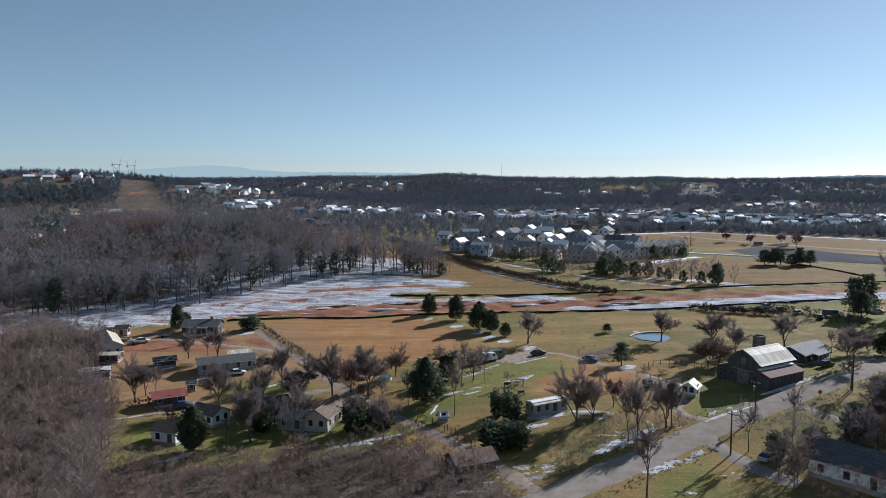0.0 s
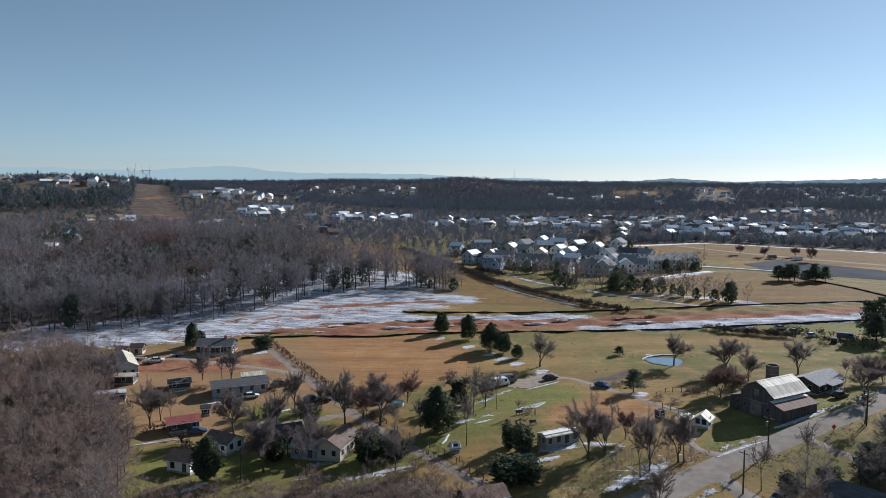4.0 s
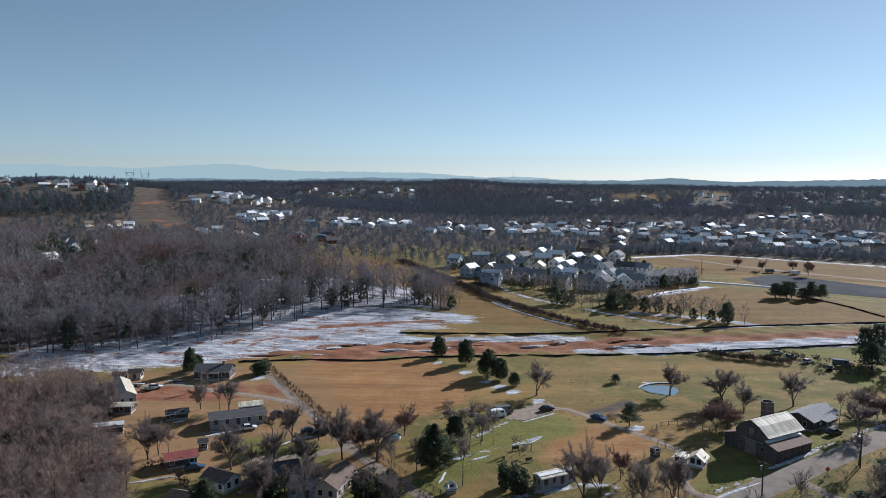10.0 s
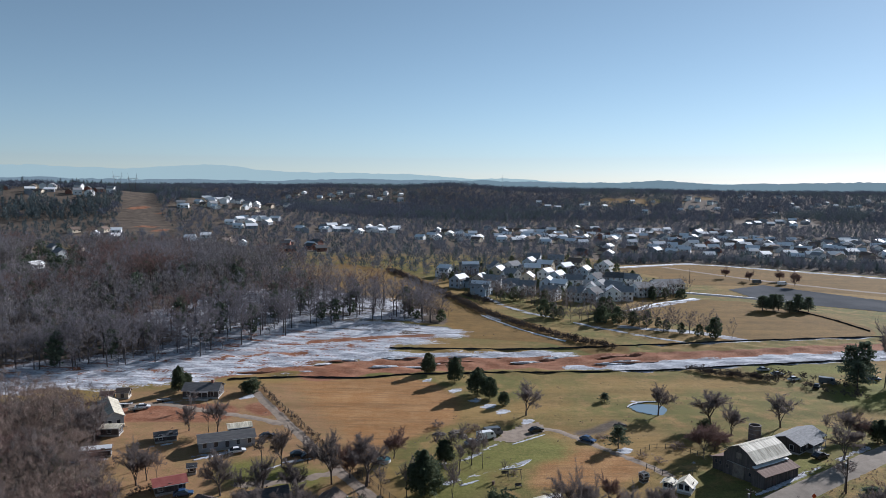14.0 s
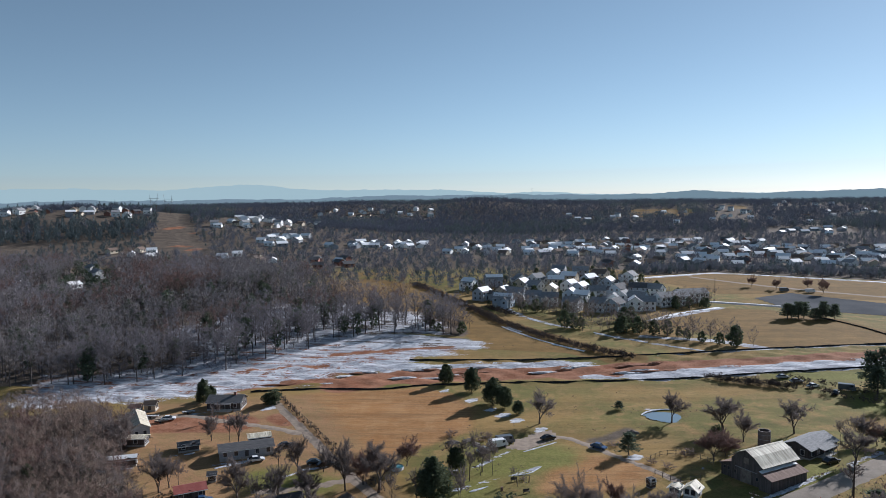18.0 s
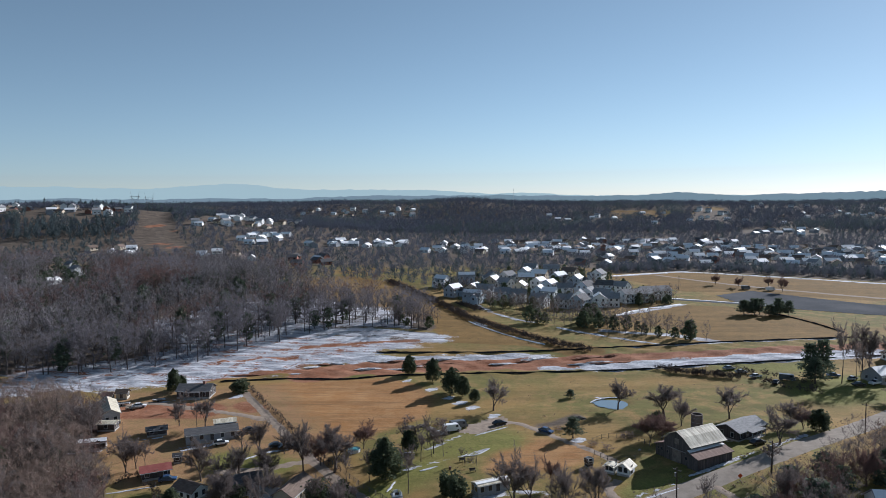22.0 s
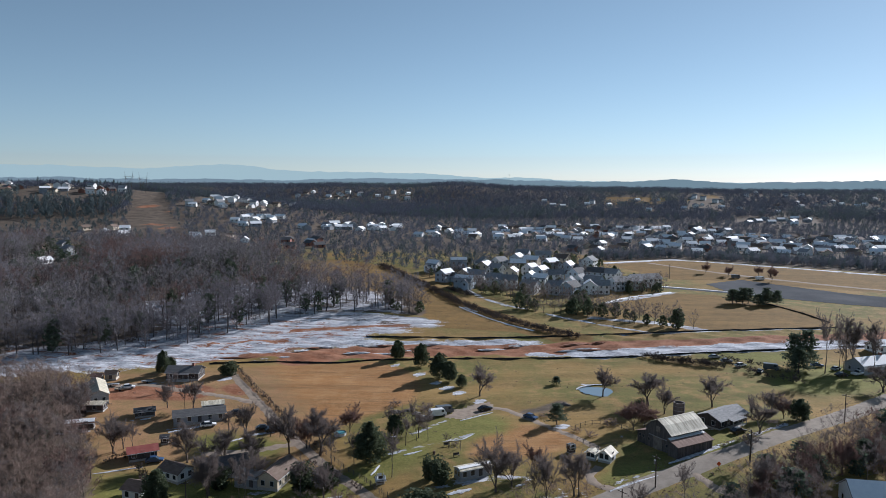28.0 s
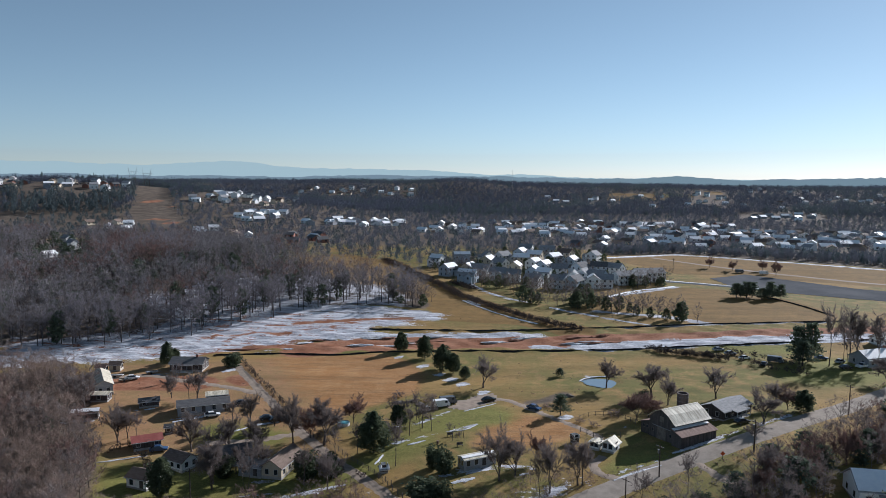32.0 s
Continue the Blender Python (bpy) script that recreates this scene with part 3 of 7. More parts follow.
ribbon("road", ROAD_LINE, 3.5, ASPHALT, "two-lane country road of worn pale asphalt", 0.1, 1.5, 0.12, 0.08)
ribbon("lane", LANE, 1.75, GRAVEL, "narrow gravel lane beside a board fence", 0.08, 1.5, 0.2)
ribbon("farm_lane", FARM_LANE, 1.3, GRAVEL, "gravel farm track across the grass", 0.08, 1.2, 0.25)
ribbon("driveway", [(44.5, 144), (40, 146.5), (39.2, 151.5), (42.5, 156.5)], 1.3, GRAVEL, "gravel driveway to a white shed", 0.09, 1.0, 0.2)
ribbon("side_road", [(41, 137.5), (42.4, 130.5), (46, 123.5), (51, 117)], 2.2, ASPHALT, "side road joining the country road", 0.09, 1.2, 0.2)
ribbon("driveway", [(63, 152), (64.6, 147), (67, 142.8), (70, 137)], 1.3, GRAVEL, "gravel driveway by the road", 0.09, 1.0, 0.2)
ribbon("driveway", [(-112, 208), (-100, 213), (-88, 208), (-70, 204), (-58, 199)], 1.6, GRAVEL, "gravel driveway over red earth", 0.08, 1.2, 0.3)
ribbon("driveway", [(-60, 163), (-50, 165), (-36, 171)], 1.6, GRAVEL, "gravel driveway beside houses", 0.08, 1.2, 0.3)
ribbon("car_park_road", [(84, 420), (113, 411), (135, 404), (168, 388), (210, 366), (280, 335)], 2.5, LOT, "grey access road beside a car park", 0.12, 4.0, 0.2)
ribbon("country_road", [(120, 505), (150, 470), (190, 440), (260, 402)], 2.0, GRAVEL, "pale track across a hay field", 0.12, 4.0, 0.3)


def flat_patch(name, outline, material, label, z_lift, category, step=3.0, follow=True):
    """A sheet that fills an outline and follows the ground."""
    o = np.array(outline, float)
    xs, ys = np.arange(o[:, 0].min() - step, o[:, 0].max() + step, step), np.arange(o[:, 1].min() - step, o[:, 1].max() + step, step)
    a, b = np.meshgrid(xs, ys)
    keep = inside(a, b, outline) > -step * 0.5
    verts = [(float(x), float(y), float(terrain(x, y)) + z_lift if follow else z_lift) for x, y in zip(a.ravel(), b.ravel())]
    i = np.arange(a.size).reshape(a.shape)
    faces = [(i[r, c], i[r, c + 1], i[r + 1, c + 1], i[r + 1, c]) for r in range(len(ys) - 1) for c in range(len(xs) - 1) if keep[r, c] and keep[r + 1, c] and keep[r, c + 1] and keep[r + 1, c + 1]]
    return tagged(mesh_object(name, verts, faces, material, smooth=True), label, category, kind="structure")


flat_patch("car_park", CAR_PARK, LOT, "large grey asphalt car park, nearly empty", 0.1, "car park", 1.2)
flat_patch("parking_area", [(1, 190), (8, 189), (17, 198), (15, 205), (9, 202)], GRAVEL, "gravel parking area by the pasture", 0.06, "parking", 1.0)
flat_patch("pond", POND, WATER, "small pond, its water pale with sky", float(terrain(49, 218)) - 0.2, "pond", 0.7, False)
for line, half, label in (([(84, 493), (114, 514), (144, 530), (200, 499), (249, 471), (330, 432)], 1.1, "snow bank along the top of a hay field"), ([(70, 360), (84, 378), (112, 397)], 1.2, "snow bank along a field edge"), ([(32, 294.5), (18, 307), (5, 326), (-4, 341)], 0.7, "snow lying along a hedgerow"), ([(92, 421), (113, 413.5), (135, 406.5), (168, 390.5)], 1.0, "snow along an access road")):
    ribbon("snow_bank", line, half, SNOW, label, 0.14, 2.0, half * 0.35, 0.12)



def snow_strip(line, half):
    """A tapering ragged strip of snow left in the shade of a thing."""
    p = road_smooth(line, 0.5)
    d = np.gradient(p, axis=0)
    side = np.stack([-d[:, 1], d[:, 0]], 1) / np.hypot(d[:, 0], d[:, 1])[:, None]
    rng = np.random.default_rng(int(abs(line[0][0]) * 10))
    s = np.linspace(0.03, 0.97, len(p))
    wide = half * np.sin(np.pi * s) ** 0.4
    verts, faces = [], []
    for i in range(len(p)):
        a, b = wide[i] * rng.uniform(0.5, 1.2, 2)
        for o, up in ((-a, -0.03), (-a * 0.5, 0.08), (b * 0.5, 0.09), (b, -0.03)):
            q = p[i] + side[i] * o
            verts.append((*q, float(terrain(*q)) + 0.08 + up))
        if i:
            faces += [(4 * i - 4 + k, 4 * i - 3 + k, 4 * i + 1 + k, 4 * i + k) for k in range(3)]
    return tagged(mesh_object("snow_strip", verts, faces, GREY_SNOW, smooth=True), "pale grey strip on grass, mostly snow", "snow", kind="structure")


# the 0.35 strip stands in for a pale path, the 0.22 one for logs
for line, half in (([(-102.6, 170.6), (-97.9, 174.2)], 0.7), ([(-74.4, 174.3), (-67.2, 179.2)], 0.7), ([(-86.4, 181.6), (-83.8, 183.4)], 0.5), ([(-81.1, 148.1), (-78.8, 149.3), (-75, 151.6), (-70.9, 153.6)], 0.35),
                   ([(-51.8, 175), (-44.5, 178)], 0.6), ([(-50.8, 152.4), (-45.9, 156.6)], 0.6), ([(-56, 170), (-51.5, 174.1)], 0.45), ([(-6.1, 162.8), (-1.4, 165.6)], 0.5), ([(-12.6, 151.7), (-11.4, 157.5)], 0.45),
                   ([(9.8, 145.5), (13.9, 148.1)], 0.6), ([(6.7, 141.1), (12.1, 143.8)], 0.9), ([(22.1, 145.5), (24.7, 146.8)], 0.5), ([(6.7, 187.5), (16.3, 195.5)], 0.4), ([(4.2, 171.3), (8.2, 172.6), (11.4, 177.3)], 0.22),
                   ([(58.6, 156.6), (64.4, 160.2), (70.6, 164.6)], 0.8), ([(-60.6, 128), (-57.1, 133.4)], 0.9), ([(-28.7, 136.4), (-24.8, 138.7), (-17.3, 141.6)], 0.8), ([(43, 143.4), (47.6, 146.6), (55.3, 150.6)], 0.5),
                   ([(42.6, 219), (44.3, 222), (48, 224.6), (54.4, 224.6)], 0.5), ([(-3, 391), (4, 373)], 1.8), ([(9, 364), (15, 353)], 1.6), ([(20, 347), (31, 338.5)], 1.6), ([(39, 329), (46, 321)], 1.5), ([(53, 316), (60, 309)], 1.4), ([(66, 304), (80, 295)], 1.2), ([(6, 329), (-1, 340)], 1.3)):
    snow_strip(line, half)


# ---- trees ----
def prism(a, b, ra, rb, sides=3):
    """A tapered stick from a to b as triangles."""
    a, b = np.asarray(a, float), np.asarray(b, float)
    d = (b - a) / (np.linalg.norm(b - a) + 1e-9)
    u = np.cross(d, (0, 0, 1) if abs(d[2]) < 0.9 else (1, 0, 0))
    u /= np.linalg.norm(u)
    w = np.cross(d, u)
    ang = np.arange(sides) * 2 * np.pi / sides
    ring = np.cos(ang)[:, None] * u + np.sin(ang)[:, None] * w
    v = np.concatenate([a + ring * ra, b + ring * rb])
    k = np.arange(sides)
    n = (k + 1) % sides
    return v, np.concatenate([np.stack([k, n, n + sides], 1), np.stack([k, n + sides, k + sides], 1)])


def joined(pieces):
    verts, tris, base = [], [], 0
    for v, f in pieces:
        verts.append(v), tris.append(f + base)
        base += len(v)
    return np.concatenate(verts), np.concatenate(tris)


def slivers(starts, ways, lengths, widths, rng):
    """Thin triangles, for twigs."""
    n = len(starts)
    side = np.cross(ways, rng.normal(size=(n, 3)))
    side /= np.linalg.norm(side, axis=1)[:, None] + 1e-9
    v = np.stack([starts - side * widths[:, None] / 2, starts + side * widths[:, None] / 2, starts + ways * lengths[:, None]], 1).reshape(-1, 3)
    return v, np.arange(3 * n).reshape(-1, 3)


def bare_tree_arrays(seed, height=10.0, spread=3.5, limbs=9, forks=4, twigs=9, trunk=0.2, low=0.22, twig_width=0.03, light=False):
    """Wood and twigs of a leafless tree."""
    rng = np.random.default_rng(seed)
    wood, tips, tip_ways = [], [], []
    lean = rng.normal(0, 0.03, 2)
    line = [np.array([0, 0, -0.3])]
    for s in (low, 0.45, 0.7, 0.92):
        line.append(np.array([lean[0] * s * height + rng.normal(0, 0.02) * height * s, lean[1] * s * height + rng.normal(0, 0.02) * height * s, s * height]))
    radii = (trunk, trunk * 0.8, trunk * 0.5, trunk * 0.28, trunk * 0.1)
    for k in range(4):
        wood.append(prism(line[k], line[k + 1], radii[k], radii[k + 1], 6 if k < 2 else 4))
    hs = np.array([p[2] for p in line])
    for i in range(limbs):
        s = low + (0.86 - low) * ((i + rng.random() * 0.7) / limbs)
        at = np.array([np.interp(s * height, hs, [p[j] for p in line]) for j in range(3)])
        az = i * 2.4 + rng.normal(0, 0.4)
        shape = math.sin(math.pi * min(1.0, max(0.12, 0.15 + 0.85 * (s - low) / (1 - low)) ** 0.7)) + 0.25
        reach = spread * min(1.0, shape) * (0.8 + 0.4 * rng.random())
        rise = reach * (0.55 + 0.7 * s) * (0.8 + 0.4 * rng.random())
        mid = at + np.array([math.cos(az) * reach * 0.5, math.sin(az) * reach * 0.5, rise * 0.42]) + rng.normal(0, 0.12, 3)
        end = at + np.array([math.cos(az) * reach, math.sin(az) * reach, rise]) + rng.normal(0, 0.2, 3)
        r = trunk * 0.6 * (1.12 - s)
        wood += [prism(at, mid, r + 0.02, r * 0.65 + 0.012), prism(mid, end, r * 0.65 + 0.012, 0.012)]
        for j in range(forks):
            q = rng.random() * 0.75 + 0.2
            root = mid + (end - mid) * (q * 2 - 1) if q > 0.5 else at + (mid - at) * q * 2
            way = (end - at) / (np.linalg.norm(end - at) + 1e-6) + rng.normal(0, 0.75, 3)
            way[2] = abs(way[2]) * 0.7 + 0.25
            way /= np.linalg.norm(way)
            length = spread * (0.28 + 0.3 * rng.random())
            if not light:
                wood.append(prism(root, root + way * length, r * 0.35 + 0.012, 0.01))
            for _ in range(twigs):
                tips.append(root + way * length * (0.1 + 0.95 * rng.random()) + rng.normal(0, 0.07 * spread, 3))
                w = way + rng.normal(0, 0.75, 3)
                w[2] += 0.2
                tip_ways.append(w / np.linalg.norm(w))
    tips, tip_ways = np.array(tips), np.array(tip_ways)
    n = len(tips)
    return joined(wood), slivers(tips, tip_ways, spread * (0.16 + 0.2 * rng.random(n)), twig_width * (0.6 + 0.8 * rng.random(n)), rng)


def spreading_tree_arrays(seed, height=10.0, spread=4.0, limbs=6, twigs=15, trunk=0.3, fork=0.24, twig_width=0.03, rise=0.5):
    """Wood and twigs of a leafless tree whose short trunk parts into stout forking limbs."""
    rng = np.random.default_rng(seed)
    wood, tips, ways = [], [], []

    def grow(p, d, length, r, level):
        parts = (4, 3, 2)[level]
        for k in range(parts):
            d = d + rng.normal(0, 0.19, 3) + (0, 0, 0.07)
            d = d / np.linalg.norm(d)
            q = p + d * length / parts
            r1 = r * (1 - 0.72 * (k + 1) / parts)
            wood.append(prism(p, q, max(r * (1 - 0.72 * k / parts), 0.012), max(r1, 0.01), 5 if level == 0 else 3))
            if level < 2 and (k or level):
                for _ in range(2):
                    way = d + rng.normal(0, 0.62, 3)
                    way[2] = 0.6 * way[2] + 0.12
                    grow(q, way / np.linalg.norm(way), length * rng.uniform(0.42, 0.62), r1 * 0.8, level + 1)
            if level:
                for _ in range(twigs if level == 2 else twigs // 2):
                    tips.append(p + (q - p) * rng.random() + rng.normal(0, 0.03 * spread, 3))
                    w = d + rng.normal(0, 0.65, 3) + (0, 0, 0.25)
                    ways.append(w / np.linalg.norm(w))
            p = q

    top = np.array([rng.normal(0, 0.02) * height, rng.normal(0, 0.02) * height, fork * height])
    wood.append(prism((0, 0, -0.3), top, trunk * 1.15, trunk * 0.85, 7))
    for i in range(limbs):
        a = i * 2.4 + rng.normal(0, 0.3)
        out = rng.uniform(0.35, 1.0) if i else 0.12
        d = np.array([math.cos(a) * out * spread / height * 1.9, math.sin(a) * out * spread / height * 1.9, rise + 0.35 * rng.random()])
        d /= np.linalg.norm(d)
        reach = (1 - fork) * height * (0.78 if i else 0.88) * rng.uniform(0.75, 1.0)
        lift = height * rng.uniform(0.0, 0.36) if i % 2 else 0.0
        reach -= 0.6 * lift
        grow(top * rng.uniform(0.75, 1.0) + (0, 0, lift), d, reach, trunk * rng.uniform(0.42, 0.62), 0)
    tips, ways = np.array(tips), np.array(ways)
    n = len(tips)
    sticks, (tv, tf) = joined(wood), slivers(tips, ways, spread * (0.12 + 0.2 * rng.random(n)), twig_width * (0.6 + 0.8 * rng.random(n)), rng)
    fit = np.array([spread / np.percentile(np.hypot(tv[:, 0], tv[:, 1]), 95.5)] * 2 + [height / np.percentile(tv[:, 2], 99)])
    return (sticks[0] * fit, sticks[1]), (tv * fit, tf)


def needle_arrays(seed, height, radius, clumps, low=0.06, shape="cone", size=0.5):
    """The crown of an evergreen out of many small sprays, and its trunk."""
    rng = np.random.default_rng(seed)
    t = rng.random(clumps) ** 0.8
    az = rng.random(clumps) * 2 * np.pi
    if shape == "cone":
        prof = (1 - t) ** 0.7 * (0.6 + 0.4 * np.clip(t * 7, 0, 1)) * 1.1
    elif shape == "egg":
        prof = np.clip(1 - t, 0, 1) ** 0.5 * (0.45 + 0.55 * np.clip(t * 3.5, 0, 1)) * 1.12
    else:
        prof = np.sqrt(np.clip(1 - (2 * t - 1) ** 2, 0.03, 1)) * (0.8 + 0.25 * np.sin(t * 23))
    lobe = 1 + 0.26 * np.sin(az * 3 + seed) * np.sin(t * 9 + seed) + 0.18 * np.sin(az * 5 + t * 21) + 0.12 * np.sin(az * 9 - t * 33) + 0.1 * rng.normal(size=clumps) * (rng.random(clumps) < 0.25)
    r = radius * prof * lobe * (0.35 + 0.7 * rng.random(clumps) ** 0.5)
    at = np.stack([np.cos(az) * r, np.sin(az) * r, height * (low + (1 - low) * t)], 1)
    out = np.stack([np.cos(az), np.sin(az), rng.normal(0.1, 0.45, clumps)], 1) + rng.normal(0, 0.35, (clumps, 3))
    out /= np.linalg.norm(out, axis=1)[:, None]
    side = np.cross(out, rng.normal(size=(clumps, 3)))
    side /= np.linalg.norm(side, axis=1)[:, None]
    up = np.cross(side, out)
    s = size * (0.55 + 0.8 * rng.random(clumps))[:, None]
    v = np.stack([at - side * s * 0.5, at + out * s * 0.9 + up * s * 0.15, at + side * s * 0.5, at + up * s * 0.45 - out * s * 0.25], 1).reshape(-1, 3)
    k = np.arange(clumps)[:, None] * 4
    f = np.concatenate([k + [0, 1, 2], k + [0, 2, 3]])
    return prism((0, 0, -0.3), (0, 0, height * 0.8), 0.05 + radius * 0.045, 0.03, 6), (v, f)


def compound(seed, height, radius, clumps, low, shape, size, bumps, bump_size, core=0.8):
    """An evergreen with an uneven outline: one crown with smaller ones grown into it."""
    rng = np.random.default_rng(seed + 1000)
    wood, main = needle_arrays(seed, height, radius * core, clumps, low, shape, size)
    pieces = [main]
    for k in range(bumps):
        a, t = k * 2.4 + rng.random(), 0.08 + 0.62 * rng.random()
        r = radius * (1 - t) ** 0.6
        s = radius * bump_size * (0.7 + 0.6 * rng.random())
        v, f = needle_arrays(seed + 7 * k + 1, s * 2.2, s, clumps // (bumps * 2) + 60, 0.0, "loose", size * 0.9)[1]
        pieces.append((v + (math.cos(a) * r * 0.85, math.sin(a) * r * 0.85, height * (low + t * (1 - low))), f))
    return wood, joined(pieces)


def pine_arrays(seed, height, radius, tiers=10):
    """A pine with open tiers of boughs on a bare lower trunk."""
    rng = np.random.default_rng(seed)
    wood, at = [prism((0, 0, -0.3), (0, 0, height * 0.95), 0.06 + radius * 0.05, 0.04, 6)], []
    for k in range(tiers):
        z = height * (0.2 + 0.76 * k / tiers)
        for j in range(5):
            a = k * 1.1 + j * 1.2566 + rng.normal(0, 0.3)
            reach = radius * (1 - 0.85 * k / tiers) ** 0.8 * rng.uniform(0.55, 1.2)
            end = np.array([math.cos(a) * reach, math.sin(a) * reach, z + reach * rng.uniform(-0.05, 0.3)])
            wood.append(prism((0, 0, z), end, 0.05, 0.015))
            f = rng.uniform(0.3, 1.05, 44)[:, None]
            at.append(np.array([0, 0, z]) * (1 - f) + end * f + rng.normal(0, 1, (44, 3)) * (0.12 * radius, 0.12 * radius, 0.022 * height) * (0.5 + 0.5 * f))
    at = np.concatenate(at)
    n = len(at)
    out = at * (1, 1, 0) / (np.hypot(at[:, 0], at[:, 1])[:, None] + 0.1) + rng.normal(0, 0.45, (n, 3)) + (0, 0, 0.25)
    out /= np.linalg.norm(out, axis=1)[:, None]
    side = np.cross(out, rng.normal(size=(n, 3)))
    side /= np.linalg.norm(side, axis=1)[:, None]
    s = 0.5 * (0.5 + 0.8 * rng.random(n))[:, None]
    v = np.stack([at - side * s * 0.5, at + out * s, at + side * s * 0.5], 1).reshape(-1, 3)
    return joined(wood), (v, np.arange(3 * n).reshape(-1, 3))


def tree_thing(name, wood, leaves, wood_mat, leaf_mat, label, category="tree", crown="crown"):
    e = tagged(new(name), label, category)
    for n, arr, m in (("trunk", wood, wood_mat), (crown, leaves, leaf_mat)):
        ob = new(n, array_mesh(n, *arr, m))
        ob.parent = e
    return e


def put(ob, x, y, turn, scale=1.0, height=None):
    c = copy_thing(ob, Matrix.LocRotScale((x, y, float(terrain(x, y))), Euler((0, 0, turn)), None))
    c.scale = (scale, scale, height or scale)
    return c


tree_rng = random.Random(11)
hidden_models = []


def models(maker, count):
    made = [maker(k) for k in range(count)]
    hidden_models.extend(made)
    return made


BARE = models(lambda k: tree_thing("bare_tree", *spreading_tree_arrays(20 + k, 10, 3.9, (6, 7, 6, 7, 6)[k], 24, 0.32, (0.16, 0.24, 0.3, 0.12, 0.2)[k], 0.042), BARK, TWIGS, "leafless winter tree with grey-brown spreading branches on dry grass"), 5)
SLIM = models(lambda k: tree_thing("bare_tree", *spreading_tree_arrays(40 + k, 10, 2.2, 4, 22, 0.2, (0.3, 0.22, 0.4)[k], 0.038, 0.9), BARK, TWIGS, "slender leafless tree with thin upright branches"), 3)
REDDISH = models(lambda k: tree_thing("bare_tree", *spreading_tree_arrays(60 + k, 10, 4.4, 8, 30, 0.24, 0.16, 0.044), BARK, TWIGS_RED, "leafless tree with dense reddish-brown twigs"), 2)
CEDARS = models(lambda k: tree_thing("cedar_tree", *compound(80 + k, 10, 3.6, 3200, 0.08, ("egg", "cone", "cone")[k], 0.45, 16, 0.34), BARK, CEDAR, "dark green cedar tree standing in dry pasture"), 3)
PINES = models(lambda k: tree_thing("pine_tree", *pine_arrays(90 + k, 10, 3.5), BARK, PINE, "tall dark green pine with an uneven open crown"), 2)
SHRUBS = models(lambda k: tree_thing("evergreen_shrub", *compound(95 + k, 4, 2.4, 1200, 0.0, "egg", 0.42, 10, 0.5), BARK, CEDAR, "dense dark evergreen shrub", "shrub"), 2)

# x, y, height, crown radius
BARE_NEAR = [(11.5, 210.7, 8.4, 3.9), (50.4, 212.2, 7.8, 4.0), (62.6, 202.3, 8.6, 5.0), (65.7, 194.3, 8, 3.4), (80.7, 199.9, 8, 4.4), (85.7, 174.8, 7.1, 3.7), (-36.8, 164.9, 10.8, 3.6), (-28.3, 164, 10.6, 4.8), (17.6, 142.6, 11.8, 4.6), (28.6, 137.6, 10.2, 3.0), (35.0, 141.4, 8.8, 3.0), (-61.3, 157.8, 9, 4.0), (-48, 138.9, 9.4, 3.2), (21.2, 145.5, 8.6, 3.4), (94.3, 190.3, 6.2, 3.6), (140, 222, 7.5, 4.3), (75, 139.3, 8.5, 2.9), (143.5, 250.4, 14.6, 4.0), (-82.4, 160, 9.4, 3.9), (-81.1, 162.8, 6.7, 2.7), (-48.8, 141.6, 9.0, 3.6), (-51.3, 172.9, 8.5, 3.0), (-44.3, 157, 8.3, 3.4), (-83.1, 192, 8.2, 2.8), (-74.9, 191.9, 7.8, 3.2), (-105.3, 182.7, 8.7, 4.0), (-50.6, 155.5, 9.3, 3.4), (-40, 147.4, 7.8, 3.0), (-45.1, 175.1, 6.6, 2.6), (-21, 139, 7.9, 3.0)]
SLIM_NEAR = [(-7.3, 150.5, 10.8, 2.4), (-2.2, 181.1, 6.2, 1.8), (-86.2, 166.7, 6.2, 2.3), (-78.4, 162.3, 6.6, 2.1), (-88.4, 208.2, 5.5, 1.6), (24.9, 112.0, 11.5, 2.6), (57.8, 137.3, 8.5, 2.2), (26.4, 134.9, 9.8, 2.8), (36.0, 141.4, 9, 2.4), (46.9, 130, 8.5, 2.3), (-38.6, 137.1, 11.5, 2.4), (77.5, 157, 6.5, 2.2), (130.1, 241.4, 20, 3.9), (136.9, 245.8, 17.4, 3.5), (142.6, 253.7, 17, 3.6), (147, 243, 15, 3.4), (134, 236, 14, 3.2), (150, 250, 16, 3.6), (88.8, 190.4, 5.9, 1.8), (-4, 172, 6.5, 1.8), (-6.5, 169, 7, 1.8), (-12, 178, 7, 2.2), (4.5, 168, 3.5, 1.2), (-56.8, 174.2, 6.6, 2.3), (-77.3, 191.6, 7.1, 2.0), (-105, 178.5, 6.2, 1.6), (-45.5, 147.2, 6.5, 1.7), (-55.7, 155, 7.0, 2.4), (-40.8, 139.4, 7.5, 1.7), (-27.3, 141.9, 8.2, 2.2), (-18.1, 158.2, 7.7, 2.3), (-15.4, 164.3, 7.8, 2.2), (-3.7, 174.2, 6.6, 2.4), (-0.9, 172.1, 8.4, 1.7), (-6, 180.5, 7.8, 2.2), (-8.7, 176.5, 6.9, 2.0), (-24, 158.6, 7.0, 2.3), (-32.3, 168.5, 7.0, 2.3)]
